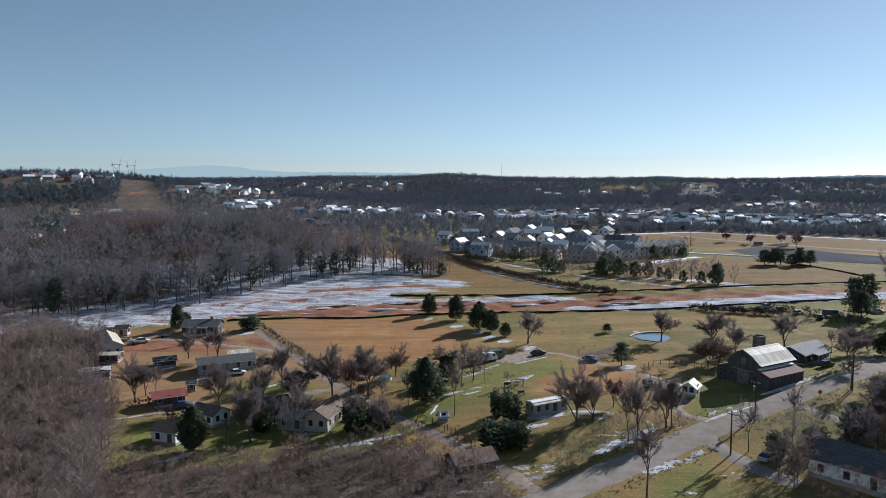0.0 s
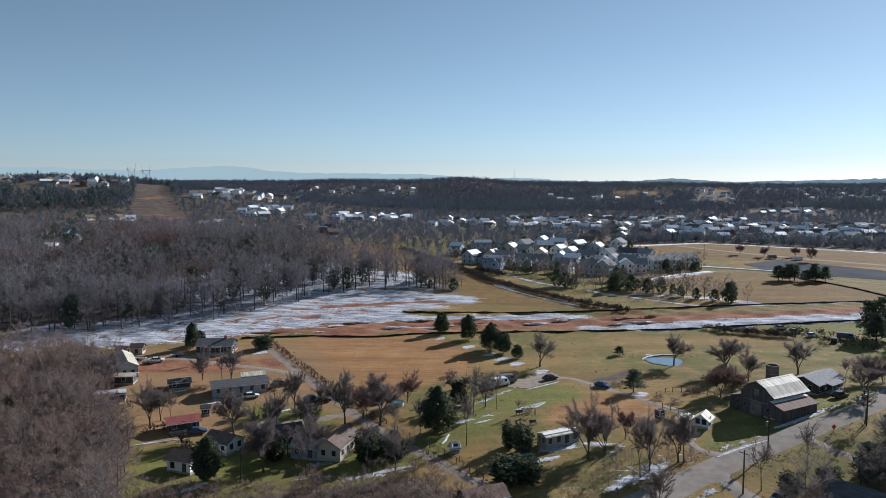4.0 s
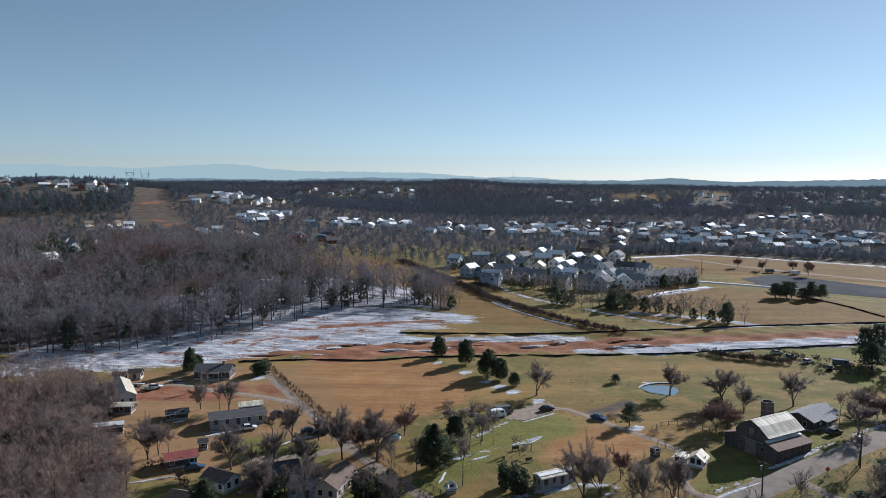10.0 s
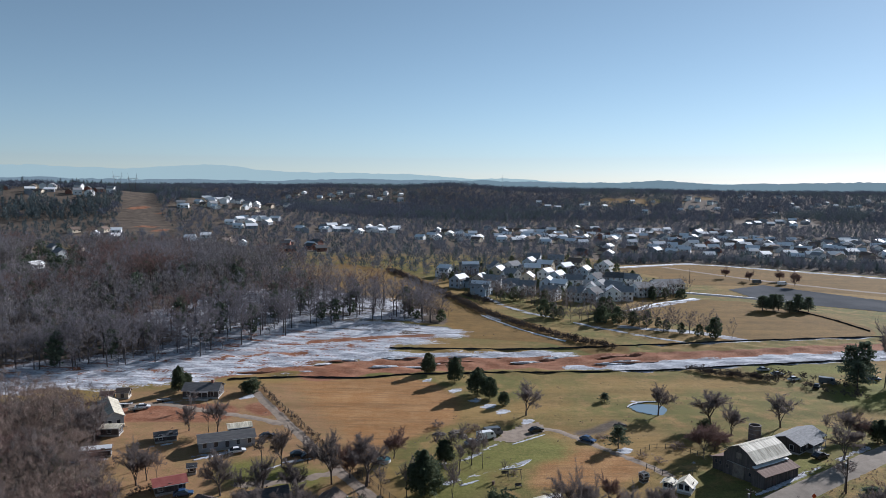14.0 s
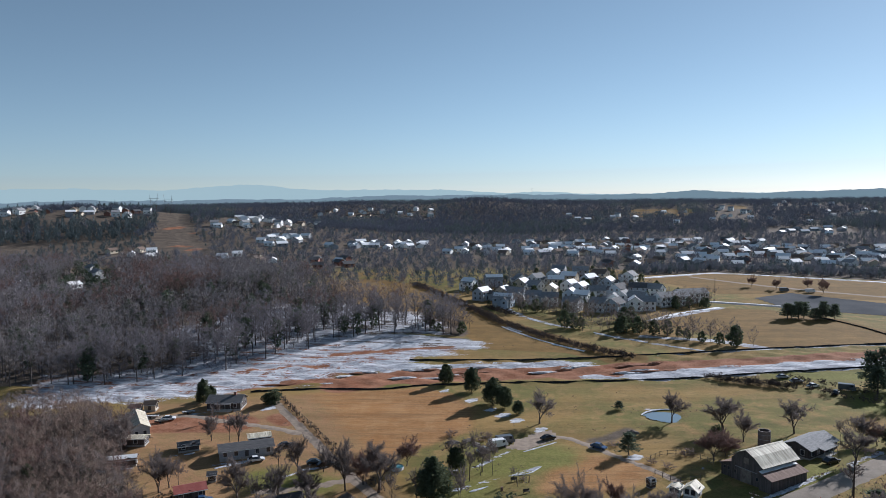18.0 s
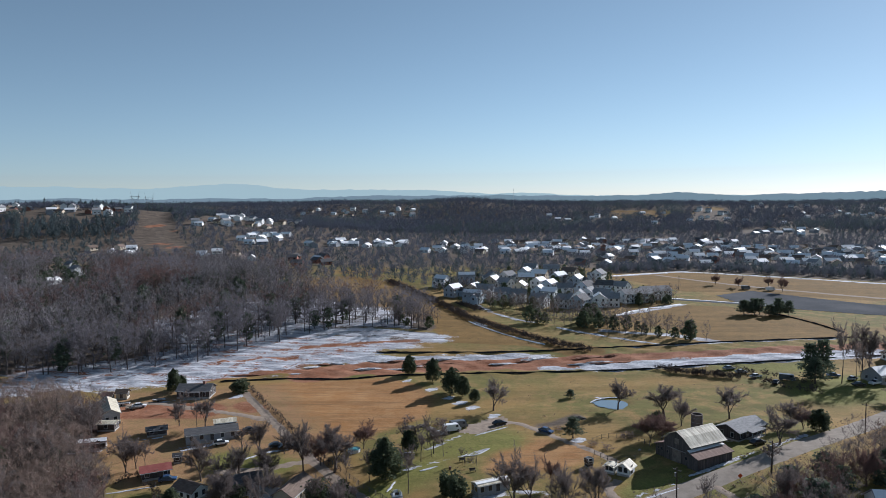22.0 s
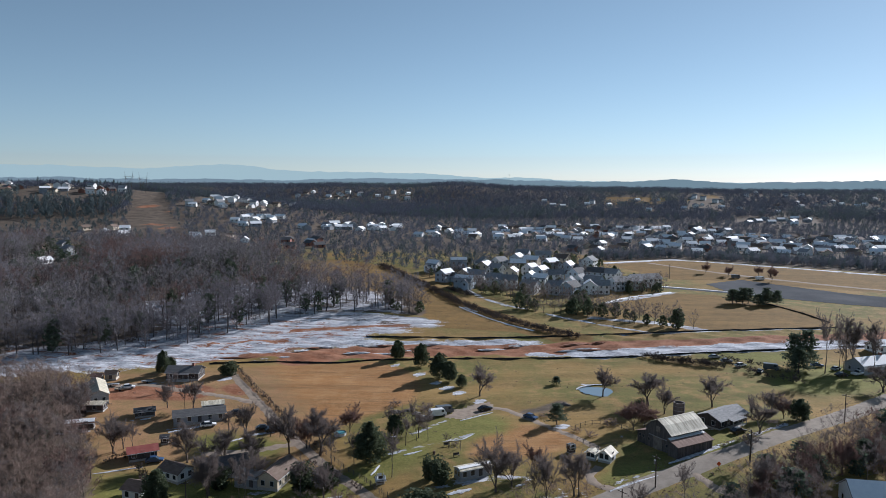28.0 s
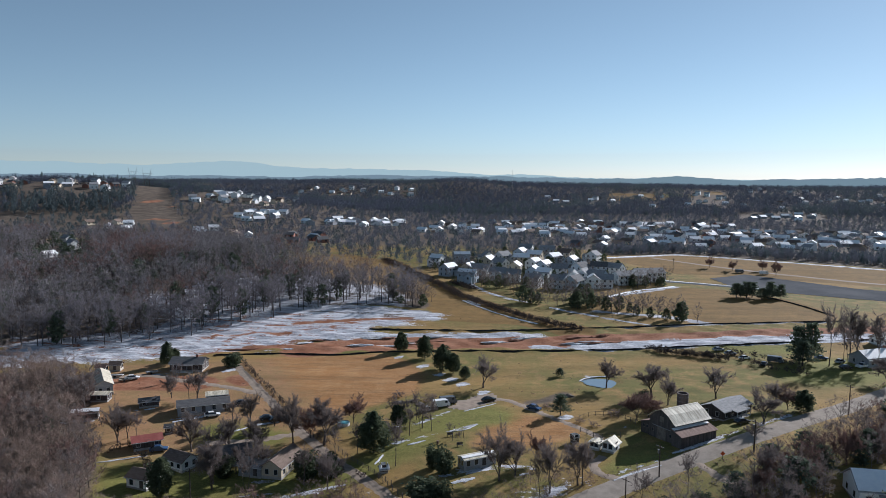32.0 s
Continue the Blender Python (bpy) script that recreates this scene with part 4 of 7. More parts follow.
RED_NEAR = [(54.5, 180.3, 7.2, 4.2), (58, 183.5, 6.5, 3.8), (26.5, 152.5, 6.2, 2.5), (-23.7, 178.6, 7.3, 3.2), (-33, 168, 8.5, 4.2), (97, 188.5, 5.5, 3.0), (95, 149, 8, 3.0), (113.9, 163.3, 7.4, 3.2), (79.8, 142.1, 6.3, 2.9), (72.3, 136.4, 6.5, 2.6), (105, 156, 7, 3), (148.5, 462.6, 6.8, 2.4), (160.2, 452.8, 6.0, 2.8), (178.9, 454.5, 6.6, 2.6), (181.2, 437.8, 8.4, 3.2)]
CEDAR_NEAR = [(-20.9, 250.5, 7.4, 2.8), (-11.1, 242, 8.6, 3.1), (-3.2, 228.7, 8.9, 3.7), (0.8, 225.4, 6.9, 2.6), (5.1, 219.4, 4.3, 1.9), (-14.1, 158.7, 10.6, 4.2), (-10.6, 175.8, 5.9, 2.5), (-100, 223.9, 8.4, 2.4), (-99.6, 229.1, 4.7, 2), (-57.6, 133.6, 9.0, 3.1), (100.4, 186.6, 6.1, 3.1)]
PINE_NEAR = [(136, 365, 8.2, 3.8), (139, 368, 7.0, 3.2), (141, 364.5, 9.2, 3.8), (144.5, 367, 8.6, 4.0), (147.5, 361, 6.4, 3.4), (152, 363, 9.6, 3.4), (154.5, 367, 7.4, 3.6), (158, 364.5, 8.0, 3.2), (34.2, 185.9, 6.3, 2.8), (36.7, 224.6, 2.9, 1.8), (122.3, 248, 13, 3.8), (120.8, 240.1, 9.5, 4.2), (126.6, 247.8, 14.5, 3.8), (87.8, 144, 7.0, 2.6), (101.8, 153.9, 7, 2.6), (108, 158, 6.5, 2.5)]
SHRUB_NEAR = [(-76.7, 225, 3.7, 3.2), (1.8, 149, 4, 1.8), (4.7, 146.5, 4.6, 2.3), (1.6, 133.0, 3.6, 3.9), (5.3, 132.2, 3.8, 2.4), (-27.7, 145.2, 4.6, 3.1), (-21.9, 146.2, 3.1, 2.5), (59, 196, 3.1, 1.7), (-47.7, 145.2, 3.7, 2.5), (51, 128, 3, 2.2), (59, 131, 3, 2.2), (110, 148, 5, 3.5), (-24, 150, 3.2, 2.4)]
for rows, kinds, base_h, base_r in ((BARE_NEAR, BARE, 8.9, 3.6), (SLIM_NEAR, SLIM, 9.2, 2.2), (RED_NEAR, REDDISH, 9.2, 4.1), (CEDAR_NEAR, CEDARS, 10, 3.6), (PINE_NEAR, PINES, 10, 3.3), (SHRUB_NEAR, SHRUBS, 4, 2.4)):
    for n, (x, y, h, r) in enumerate(rows):
        put(kinds[n % len(kinds)], x, y, tree_rng.random() * 6.3, r / base_r, h / base_h)


def scattered(outline, spacing, rng, edge=0.0):
    """Points strewn over an outline, none too near another."""
    o = np.array(outline, float)
    lo, hi = o.min(0), o.max(0)
    a, b = np.meshgrid(np.arange(lo[0], hi[0], spacing), np.arange(lo[1], hi[1], spacing))
    p = np.stack([a, b], -1).reshape(-1, 2) + rng.uniform(-0.48, 0.48, (a.size, 2)) * spacing
    return p[inside(p[:, 0], p[:, 1], outline) > edge]


def strewn(points, kinds, rng, size=(0.8, 1.25)):
    """Copies of wood and crown arrays at many points, as one set of arrays for each of the two."""
    out = ([], []), ([], [])
    base = [0, 0]
    pick = rng.integers(0, len(kinds), len(points))
    for k, kind in enumerate(kinds):
        p = points[pick == k]
        if not len(p):
            continue
        s, a = rng.uniform(*size, len(p)), rng.random(len(p)) * 6.283
        c, sn, z = np.cos(a), np.sin(a), terrain(p[:, 0], p[:, 1])
        for j, (v, f) in enumerate(kind):
            x = (c[:, None] * v[:, 0] - sn[:, None] * v[:, 1]) * s[:, None] + p[:, :1]
            y = (sn[:, None] * v[:, 0] + c[:, None] * v[:, 1]) * s[:, None] + p[:, 1:]
            w = np.stack([x, y, v[:, 2] * s[:, None] * rng.uniform(0.85, 1.15, len(p))[:, None] + z[:, None]], -1)
            out[j][0].append(w.reshape(-1, 3))
            out[j][1].append((f[None] + (np.arange(len(p)) * len(v))[:, None, None]).reshape(-1, 3) + base[j])
            base[j] += w.shape[0] * w.shape[1]
    return [(np.concatenate(v), np.concatenate(f)) for v, f in out]


def wood_stuff(name, points, kinds, rng, wood_mat, leaf_mat, label, category, size=(0.8, 1.25)):
    e = tagged(new(name), label, category, kind="stuff")
    for n, arr, m in zip(("trunks", "crowns"), strewn(points, kinds, rng, size), (wood_mat, leaf_mat)):
        ob = tagged(new(n, array_mesh(n, *arr, m)), kind="stuff")
        ob.parent = e
    return e


forest_rng = np.random.default_rng(3)
MID_KINDS = [bare_tree_arrays(200 + k, 14.0, 4.0, 10, 3, 11, 0.24, 0.36, 0.11, True) for k in range(5)]
forest_points = scattered(FOREST, 6.6, forest_rng, -2)
for hx, hy, hr in ((-128, 345, 9), (-165, 335, 8), (-105, 372, 8), (-95, 420, 10), (-190, 400, 9), (-220, 360, 8), (-286, 450, 16), (-300, 480, 16), (-336, 535, 14), (-262, 410, 13), (-237, 375, 10), (-161, 477, 12), (-265, 545, 14), (-292, 425, 12), (-174, 318, 6), (-117, 338, 8), (-137, 343, 7), (-97, 395, 10), (-97, 450, 9), (-150, 440, 10), (-70, 380, 8)):
    forest_points = forest_points[np.hypot(forest_points[:, 0] - hx, (forest_points[:, 1] - hy) * 0.6) > hr]
WOOD_HOMES = [(-301, 474), (-307, 498), (-298, 455), (-289, 420), (-268, 419), (-259, 432), (-327, 523), (-340, 459), (-318, 540), (-250, 408)]
for hx, hy in WOOD_HOMES:
    # gardens on the valley side of each house
    d = np.array([hx, hy]) / math.hypot(hx, hy)
    depth = hx * d[0] + hy * d[1] - forest_points @ d
    aside = np.abs((forest_points[:, 0] - hx) * d[1] - (forest_points[:, 1] - hy) * d[0])
    forest_points = forest_points[~((depth > -8) & (depth < 34) & (aside < 7.5))]
thin = (forest_points[:, 0] > -112) & (forest_points[:, 1] < 350)
forest_points = forest_points[~thin | (forest_rng.random(len(forest_points)) < 0.88)]
# the front rows are single trees, the depth behind them is one wood
front = (along(forest_points[:, 0], forest_points[:, 1], FOREST[2:10], 26) > 0)
FRONT = models(lambda k: tree_thing("forest_tree", *bare_tree_arrays(220 + k, 14.5, 3.5, 13, 5, 26, 0.24, 0.34, 0.055), BARK_DARK, WOOD_TWIGS, "tall leafless forest tree at the edge of a snowy wood"), 4)
front_points = forest_points[front][:260]
for x, y in front_points:
    tagged(put(FRONT[tree_rng.randrange(4)], float(x), float(y), tree_rng.random() * 6.3, tree_rng.uniform(0.75, 1.15)), group="trees at the forest edge")
rest = np.concatenate([forest_points[~front], forest_points[front][260:]])
tone = np.sin(rest[:, 0] * 0.05 + 2 * np.sin(rest[:, 1] * 0.03)) + forest_rng.normal(0, 0.6, len(rest))
for chosen, leaf, label in ((tone < -0.5, TWIGS_PALE, "pale grey leafless trees of a winter forest"), ((tone >= -0.5) & (tone < 0.7), WOOD_TWIGS, "dense leafless hardwood forest in winter"), (tone >= 0.7, TWIGS_RED, "reddish-brown leafless trees of a winter forest")):
    wood_stuff("leafless_forest", rest[chosen], MID_KINDS, forest_rng, BARK_DARK, leaf, label, "forest")
wood_stuff("forest_pines", scattered(FOREST, 19, forest_rng, 2), [needle_arrays(240 + k, 10, 2.6, 260, 0.1, "loose", 0.9) for k in range(3)], forest_rng, BARK, PINE, "scattered dark pines among bare trees", "forest")

THICKET_KINDS = [bare_tree_arrays(300 + k, 6.5, 2.6, 9, 4, 17, 0.1, 0.08, 0.07, True) for k in range(4)]
TALL_KINDS = [bare_tree_arrays(310 + k, 9.0, 3.0, 10, 4, 17, 0.15, 0.2, 0.065, True) for k in range(3)]
under = scattered(FOREST, 8.0, forest_rng, -1)
under = under[(under[:, 1] < 400) & ((under[:, 0] < -88) | (forest_rng.random(len(under)) < 0.4))]
wood_stuff("forest_understorey", under, THICKET_KINDS[:2], forest_rng, BARK_DARK, WOOD_TWIGS, "tangled leafless undergrowth between forest trunks", "undergrowth", (0.5, 1.0))
west = scattered(THICKET_WEST, 3.9, forest_rng)
patch = np.sin(west[:, 0] * 0.21 + 1.6 * np.sin(west[:, 1] * 0.13)) + np.sin(west[:, 1] * 0.24 + 1.1 * np.sin(west[:, 0] * 0.17))
patch = patch + forest_rng.normal(0, 0.35, len(patch))
wood_stuff("brush_thicket", west[(patch < 0.35)], THICKET_KINDS, forest_rng, BARK, BRUSH, "tangled thicket of brown leafless brush and saplings", "thicket", (0.75, 1.4))
wood_stuff("brush_thicket", west[(patch >= 0.35) & (patch < 1.0)], TALL_KINDS + THICKET_KINDS[:1], forest_rng, BARK_DARK, TWIGS, "taller grey-brown leafless trees in a thicket", "thicket", (0.75, 1.2))
wood_stuff("brush_thicket", west[patch >= 1.0], THICKET_KINDS, forest_rng, BARK_DARK, TWIGS_RED, "reddish leafless saplings in a thicket", "thicket", (0.7, 1.35))
south = scattered(THICKET_SOUTH, 3.0, forest_rng)
tint = np.sin(south[:, 0] * 0.3 + np.sin(south[:, 1] * 0.5)) + forest_rng.normal(0, 0.4, len(south))
wood_stuff("brush_thicket", south[tint < 0.4], THICKET_KINDS, forest_rng, BARK, BRUSH, "low tangled brown brush below the yards", "thicket", (0.4, 0.75))
wood_stuff("brush_thicket", south[tint >= 0.4], THICKET_KINDS, forest_rng, BARK_DARK, TWIGS_RED, "low reddish brush below the yards", "thicket", (0.4, 0.8))
wood_stuff("thicket_cedars", scattered(THICKET_WEST, 24, forest_rng, 3), [needle_arrays(330 + k, 5.5, 1.8, 420, 0.02, "egg", 0.5) for k in range(2)], forest_rng, BARK, CEDAR, "small dark cedars standing in brown brush", "thicket", (0.6, 1.1))
BUSH_KINDS = [bare_tree_arrays(320 + k, 1.7, 1.5, 7, 3, 22, 0.03, 0.05, 0.1, True) for k in range(3)]
hedges = [np.array(road_smooth(l, 1.9)) for l in (*[[(a + k, b) for a, b in HEDGE_LINE] for k in (0.0, 1.0, 2.0, 3.0)], *[[(-13 + k, 389), (-6 + k, 378), (0 + k, 369)] for k in (0.0, 1.3, 2.6)], *[[(72 + k, 259 - k), (81, 254 - k), (90.5 + k, 249 - k), (97, 247 - k)] for k in (0, 0.7, 1.4, 2.1, 2.8)], [(98.8, 254), (104, 241), (109, 233), (118, 226)], [(96, 262), (108, 248), (120, 240)], [(-85.9, 153.5), (-75, 158.8)], [(-58, 157.8), (-40.3, 156)], [(-28.7, 155.9), (-13.6, 144.8)], [(-72, 152), (-66, 146)], [(-108, 184), (-100, 176), (-92, 168)])]
bank = scattered([(10, 132), (20, 143), (30, 147), (38, 146), (41, 142), (32, 137), (22, 129), (12, 121)], 2.4, forest_rng)
wood_stuff("brush_thicket", bank, THICKET_KINDS, forest_rng, BARK, BRUSH, "low dead brush on a bank above the road", "thicket", (0.16, 0.36))
hedge_points = np.concatenate(hedges)
hedge_points = hedge_points + forest_rng.normal(0, 0.9, hedge_points.shape)
wood_stuff("hedgerow", hedge_points, BUSH_KINDS, forest_rng, BARK_DARK, HEDGE_TWIGS, "straggling dark brown hedgerow and weeds", "hedge", (0.45, 0.95))
lane_weeds = road_smooth([(a + 2.6, b + 1.0) for a, b in LANE[:6]], 1.2)
lane_weeds = lane_weeds + forest_rng.normal(0, 0.5, lane_weeds.shape)
wood_stuff("verge_weeds", lane_weeds, BUSH_KINDS, forest_rng, BARK_DARK, HEDGE_TWIGS, "dark dead weeds along a lane fence", "weeds", (0.2, 0.5))
copse = np.concatenate([scattered(o, 4.2, forest_rng) for o in ([(20, 344), (40, 338), (60, 350), (76, 330), (96, 312), (102, 302), (88, 303), (60, 322), (30, 330)], [(-6, 410), (12, 388), (36, 369), (60, 362), (62, 352), (34, 357), (6, 377), (-13, 400)], [(-44, 325), (-22, 318), (-18, 335), (-36, 350)], [(84, 396), (108, 408), (112, 400), (90, 386)])])
half_way = len(copse) * 4 // 5
forest_rng.shuffle(copse)
wood_stuff("copse", copse[:half_way], [bare_tree_arrays(340 + k, 8, 2.4, 8, 4, 9, 0.12, 0.2, 0.1) for k in range(3)], forest_rng, BARK, TWIGS, "leafless trees along field edges", "copse")
wood_stuff("cedar_copse", copse[half_way:], [needle_arrays(350 + k, 7, 2.4, 260, 0.05, "egg", 0.85) for k in range(3)], forest_rng, BARK, CEDAR, "dark cedars along field edges", "copse", (0.6, 1.2))
east = scattered([(46, 122), (54, 128), (64, 134), (76, 144), (88, 153), (102, 165), (124, 188), (160, 204), (170, 150), (120, 106), (60, 104), (46, 112)], 3.3, forest_rng)
east = east[(np.hypot(east[:, 0] - 96, east[:, 1] - 134) > 11) & (np.hypot(east[:, 0] - 84, east[:, 1] - 125) > 7) & (np.hypot(east[:, 0] - 61, east[:, 1] - 118) > 8.5)]
wood_stuff("pine_grove", east[::11], [needle_arrays(360 + k, 8, 2.8, 420, 0.05, "loose", 0.8) for k in range(3)], forest_rng, BARK, PINE, "dark evergreen grove below the road", "grove", (0.6, 1.1))
grove = np.concatenate([east[k::11] for k in range(1, 11)])
wood_stuff("brush_thicket", grove[::2], THICKET_KINDS, forest_rng, BARK, TWIGS_RED, "reddish leafless brush between evergreens", "thicket", (0.6, 1.15))
wood_stuff("brush_thicket", grove[1::2], TALL_KINDS, forest_rng, BARK_DARK, TWIGS, "grey-brown leafless trees below the road", "thicket", (0.6, 1.0))


def weed_arrays(seed):
    rng = np.random.default_rng(seed)
    n = 7
    way = rng.normal(0, 0.5, (n, 3)) + (0, 0, 1.0)
    way /= np.linalg.norm(way, axis=1)[:, None]
    root = np.c_[rng.normal(0, 0.25, (n, 2)), np.full(n, -0.05)]
    return (slivers(root[:2], way[:2], np.full(2, 0.5), np.full(2, 0.12), rng), slivers(root, way, 0.35 + 0.5 * rng.random(n), 0.14 + 0.12 * rng.random(n), rng))


weed_rng = np.random.default_rng(21)
weeds = [scattered(o, 2.1, weed_rng) for o in ([(-100, 150), (-20, 150), (30, 205), (-60, 240), (-120, 215)], [(0, 130), (60, 190), (120, 260), (10, 245), (-30, 190)], [(20, 110), (120, 150), (150, 215), (40, 140)], [(-20, 300), (45, 292), (90, 300), (60, 330), (0, 350)])]
weeds = np.concatenate(weeds)
weeds = weeds[(inside(weeds[:, 0], weeds[:, 1], FIELD_ONE) < 1) & (along(weeds[:, 0], weeds[:, 1], ROAD_LINE, 4.2) < 0) & (along(weeds[:, 0], weeds[:, 1], LANE, 1.8) < 0) & (along(weeds[:, 0], weeds[:, 1], FARM_LANE, 1.8) < 0)]
clumpy = np.sin(weeds[:, 0] * 0.35 + 1.7 * np.sin(weeds[:, 1] * 0.21)) + np.sin(weeds[:, 1] * 0.4) + weed_rng.normal(0, 0.8, len(weeds))
wood_stuff("dry_weeds", weeds[clumpy > 2.1], [weed_arrays(600 + k) for k in range(4)], weed_rng, BRUSH, BRUSH, "tufts of dry winter weeds on the grass", "weeds", (0.3, 0.8))
verge = np.concatenate([road_smooth([(x + dx, y + dy) for x, y in ROAD_LINE], 0.7) for dx, dy in ((-2.9, 3.6), (2.9, -3.6), (-3.5, 4.3), (3.6, -4.4))])
verge = verge + weed_rng.normal(0, 0.5, verge.shape)
wood_stuff("dry_weeds", verge, [weed_arrays(610 + k) for k in range(4)], weed_rng, BRUSH, BRUSH, "rough dry weeds along the road verge", "weeds", (0.25, 0.7))


def far_crown(seed, height, radius, twigs, width, pointed=False):
    """A far tree: fine upright sprays in an uneven crown on a thin stem."""
    rng = np.random.default_rng(seed)
    d = rng.normal(size=(twigs, 3))
    d /= np.linalg.norm(d, axis=1)[:, None]
    at = d * (rng.random(twigs) ** 0.45)[:, None] * (radius, radius, height * 0.46) + (0, 0, height * 0.48)
    lobe = 1 + 0.22 * np.sin(np.arctan2(d[:, 1], d[:, 0]) * 3 + seed) + 0.15 * np.sin(np.arctan2(d[:, 1], d[:, 0]) * 5 + 2 * seed)
    if pointed:
        lobe = lobe * 1.25 * np.clip(1.08 - at[:, 2] / height, 0.08, 1)
    at[:, :2] *= lobe[:, None]
    way = d * (0.6, 0.6, 0.2) + rng.normal(0, 0.28, (twigs, 3)) + (0, 0, 0.9)
    way /= np.linalg.norm(way, axis=1)[:, None]
    length = height * rng.uniform(0.16, 0.3, twigs)
    tips = slivers(at - way * length[:, None] * 0.5, way, length, width * rng.uniform(0.6, 1.4, twigs), rng)
    stem = slivers(np.array([[0.0, 0.0, -1.0]]), np.array([[0.0, 0.0, 1.0]]), np.array([height * 0.7]), np.array([0.4]), rng)
    return stem, tips


far_rng = np.random.default_rng(9)
VALLEY_KINDS = [far_crown(400 + k, 9.0, 4.8, 90, 0.5) for k in range(7)]
FAR_KINDS = [far_crown(410 + k, 9.5, 5.2, 70, 0.6) for k in range(7)]
FAR_CONE = [far_crown(420 + k, 10.5, 4.2, 70, 0.7, True) for k in range(5)]
DEEP_KINDS = [far_crown(440 + k, 9.5, 6.0, 34, 1.0) for k in range(5)]
VALLEY = [(-480, 560), (-330, 545), (-190, 515), (-120, 480), (-58, 470), (-35, 440), (-22, 424), (8, 450), (20, 500), (62, 540), (92, 510), (146, 536), (255, 482), (420, 415), (600, 520), (720, 900), (500, 1040), (100, 1020), (-200, 880), (-420, 760)]
RIDGE = [(-900, 720), (-600, 640), (-420, 690), (-200, 890), (100, 1020), (500, 1040), (760, 900), (950, 1100), (1150, 1640), (0, 1640), (-1250, 1640), (-1200, 1100)]
CLEARINGS = [[(-338, 628), (-268, 632), (-330, 720), (-425, 900), (-470, 900)], [(165, 870), (218, 868), (236, 950), (180, 952)], [(190, 1281), (276, 1278), (292, 1358), (200, 1357)], [(312, 1205), (371, 1199), (434, 1400), (363, 1405)], [(325, 985), (440, 975), (480, 1085), (355, 1095)]]
valley = scattered(VALLEY, 9.2, far_rng)
ridge = scattered(RIDGE, 8.8, far_rng)
ridge = ridge[(np.abs(ridge[:, 0]) < 0.74 * ridge[:, 1] + 110) & ((ridge[:, 1] < 1350) | (far_rng.random(len(ridge)) < 0.65))]
for hole in CLEARINGS:
    ridge = ridge[inside(ridge[:, 0], ridge[:, 1], hole) < 3]
    valley = valley[inside(valley[:, 0], valley[:, 1], hole) < 3]
pine_slope = inside(ridge[:, 0], ridge[:, 1], [(-700, 640), (-390, 640), (-415, 820), (-700, 830)]) > 0
dark_slope = (valley[:, 0] < -370) & (valley[:, 1] > 590)
pine_v, pine_r = dark_slope | (far_rng.random(len(valley)) < 0.34), far_rng.random(len(ridge)) < np.where(pine_slope, 0.85, np.where(np.sin(ridge[:, 0] * 0.014 + 2 * np.sin(ridge[:, 1] * 0.008)) > 0.35, 0.5, 0.08))


# ---- buildings ----
def part(name, bm, material, parent, label=""):
    """Links a bmesh as one mesh object under a thing or a part."""
    me = bpy.data.meshes.new(name)
    bm.to_mesh(me)
    bm.free()
    me.materials.append(material)
    ob = new(name, me)
    ob.parent = parent
    return tagged(ob, label)


def box_bm(x0, x1, y0, y1, z0, z1, bevel=0.0, bm=None):
    own = bm or bmesh.new()
    r = bmesh.ops.create_cube(own, size=1.0, matrix=Matrix.Translation(((x0 + x1) / 2, (y0 + y1) / 2, (z0 + z1) / 2)) @ Matrix.Diagonal((x1 - x0, y1 - y0, z1 - z0, 1)))
    if bevel:
        bmesh.ops.bevel(own, geom=list({e for v in r["verts"] for e in v.link_edges}), offset=bevel, segments=1, affect="EDGES")
    return own


def faces_bm(verts, faces, bm=None):
    own = bm or bmesh.new()
    vs = [own.verts.new(v) for v in verts]
    for f in faces:
        own.faces.new([vs[i] for i in f])
    return own


def prism_bm(profile, x0, x1, bm=None):
    """A profile in y and z drawn out along x."""
    n = len(profile)
    return faces_bm([(x0, y, z) for y, z in profile] + [(x1, y, z) for y, z in profile], [tuple(range(n))[::-1], tuple(range(n, 2 * n))] + [(i, (i + 1) % n, n + (i + 1) % n, n + i) for i in range(n)], bm)


def tube_bm(a, b, r0, r1=None, sides=8, bm=None):
    own = bm or bmesh.new()
    a, b = Vector(a), Vector(b)
    m = Matrix.Translation((a + b) / 2) @ (b - a).to_track_quat("Z", "Y").to_matrix().to_4x4()
    bmesh.ops.create_cone(own, cap_ends=True, segments=sides, radius1=r0, radius2=r0 if r1 is None else r1, depth=(b - a).length, matrix=m)
    return own


def window_on(parent, x, y, z, w, h, face, trim=TRIM):
    """A framed window on a wall that faces along -y, +y, -x or +x."""
    d = {"-y": (0, -1), "+y": (0, 1), "-x": (-1, 0), "+x": (1, 0)}[face]
    def slab(hw, hh, d0, d1):
        if d[0]:
            a, b = sorted((x + d[0] * d0, x + d[0] * d1))
            return box_bm(a, b, y - hw, y + hw, z - hh, z + hh)
        a, b = sorted((y + d[1] * d0, y + d[1] * d1))
        return box_bm(x - hw, x + hw, a, b, z - hh, z + hh)
    win = part("window", slab(w / 2 + 0.1, h / 2 + 0.1, 0.0, 0.05), trim, parent)
    part("pane", slab(w / 2, h / 2, 0.05, 0.065), PANE, win)
    return win


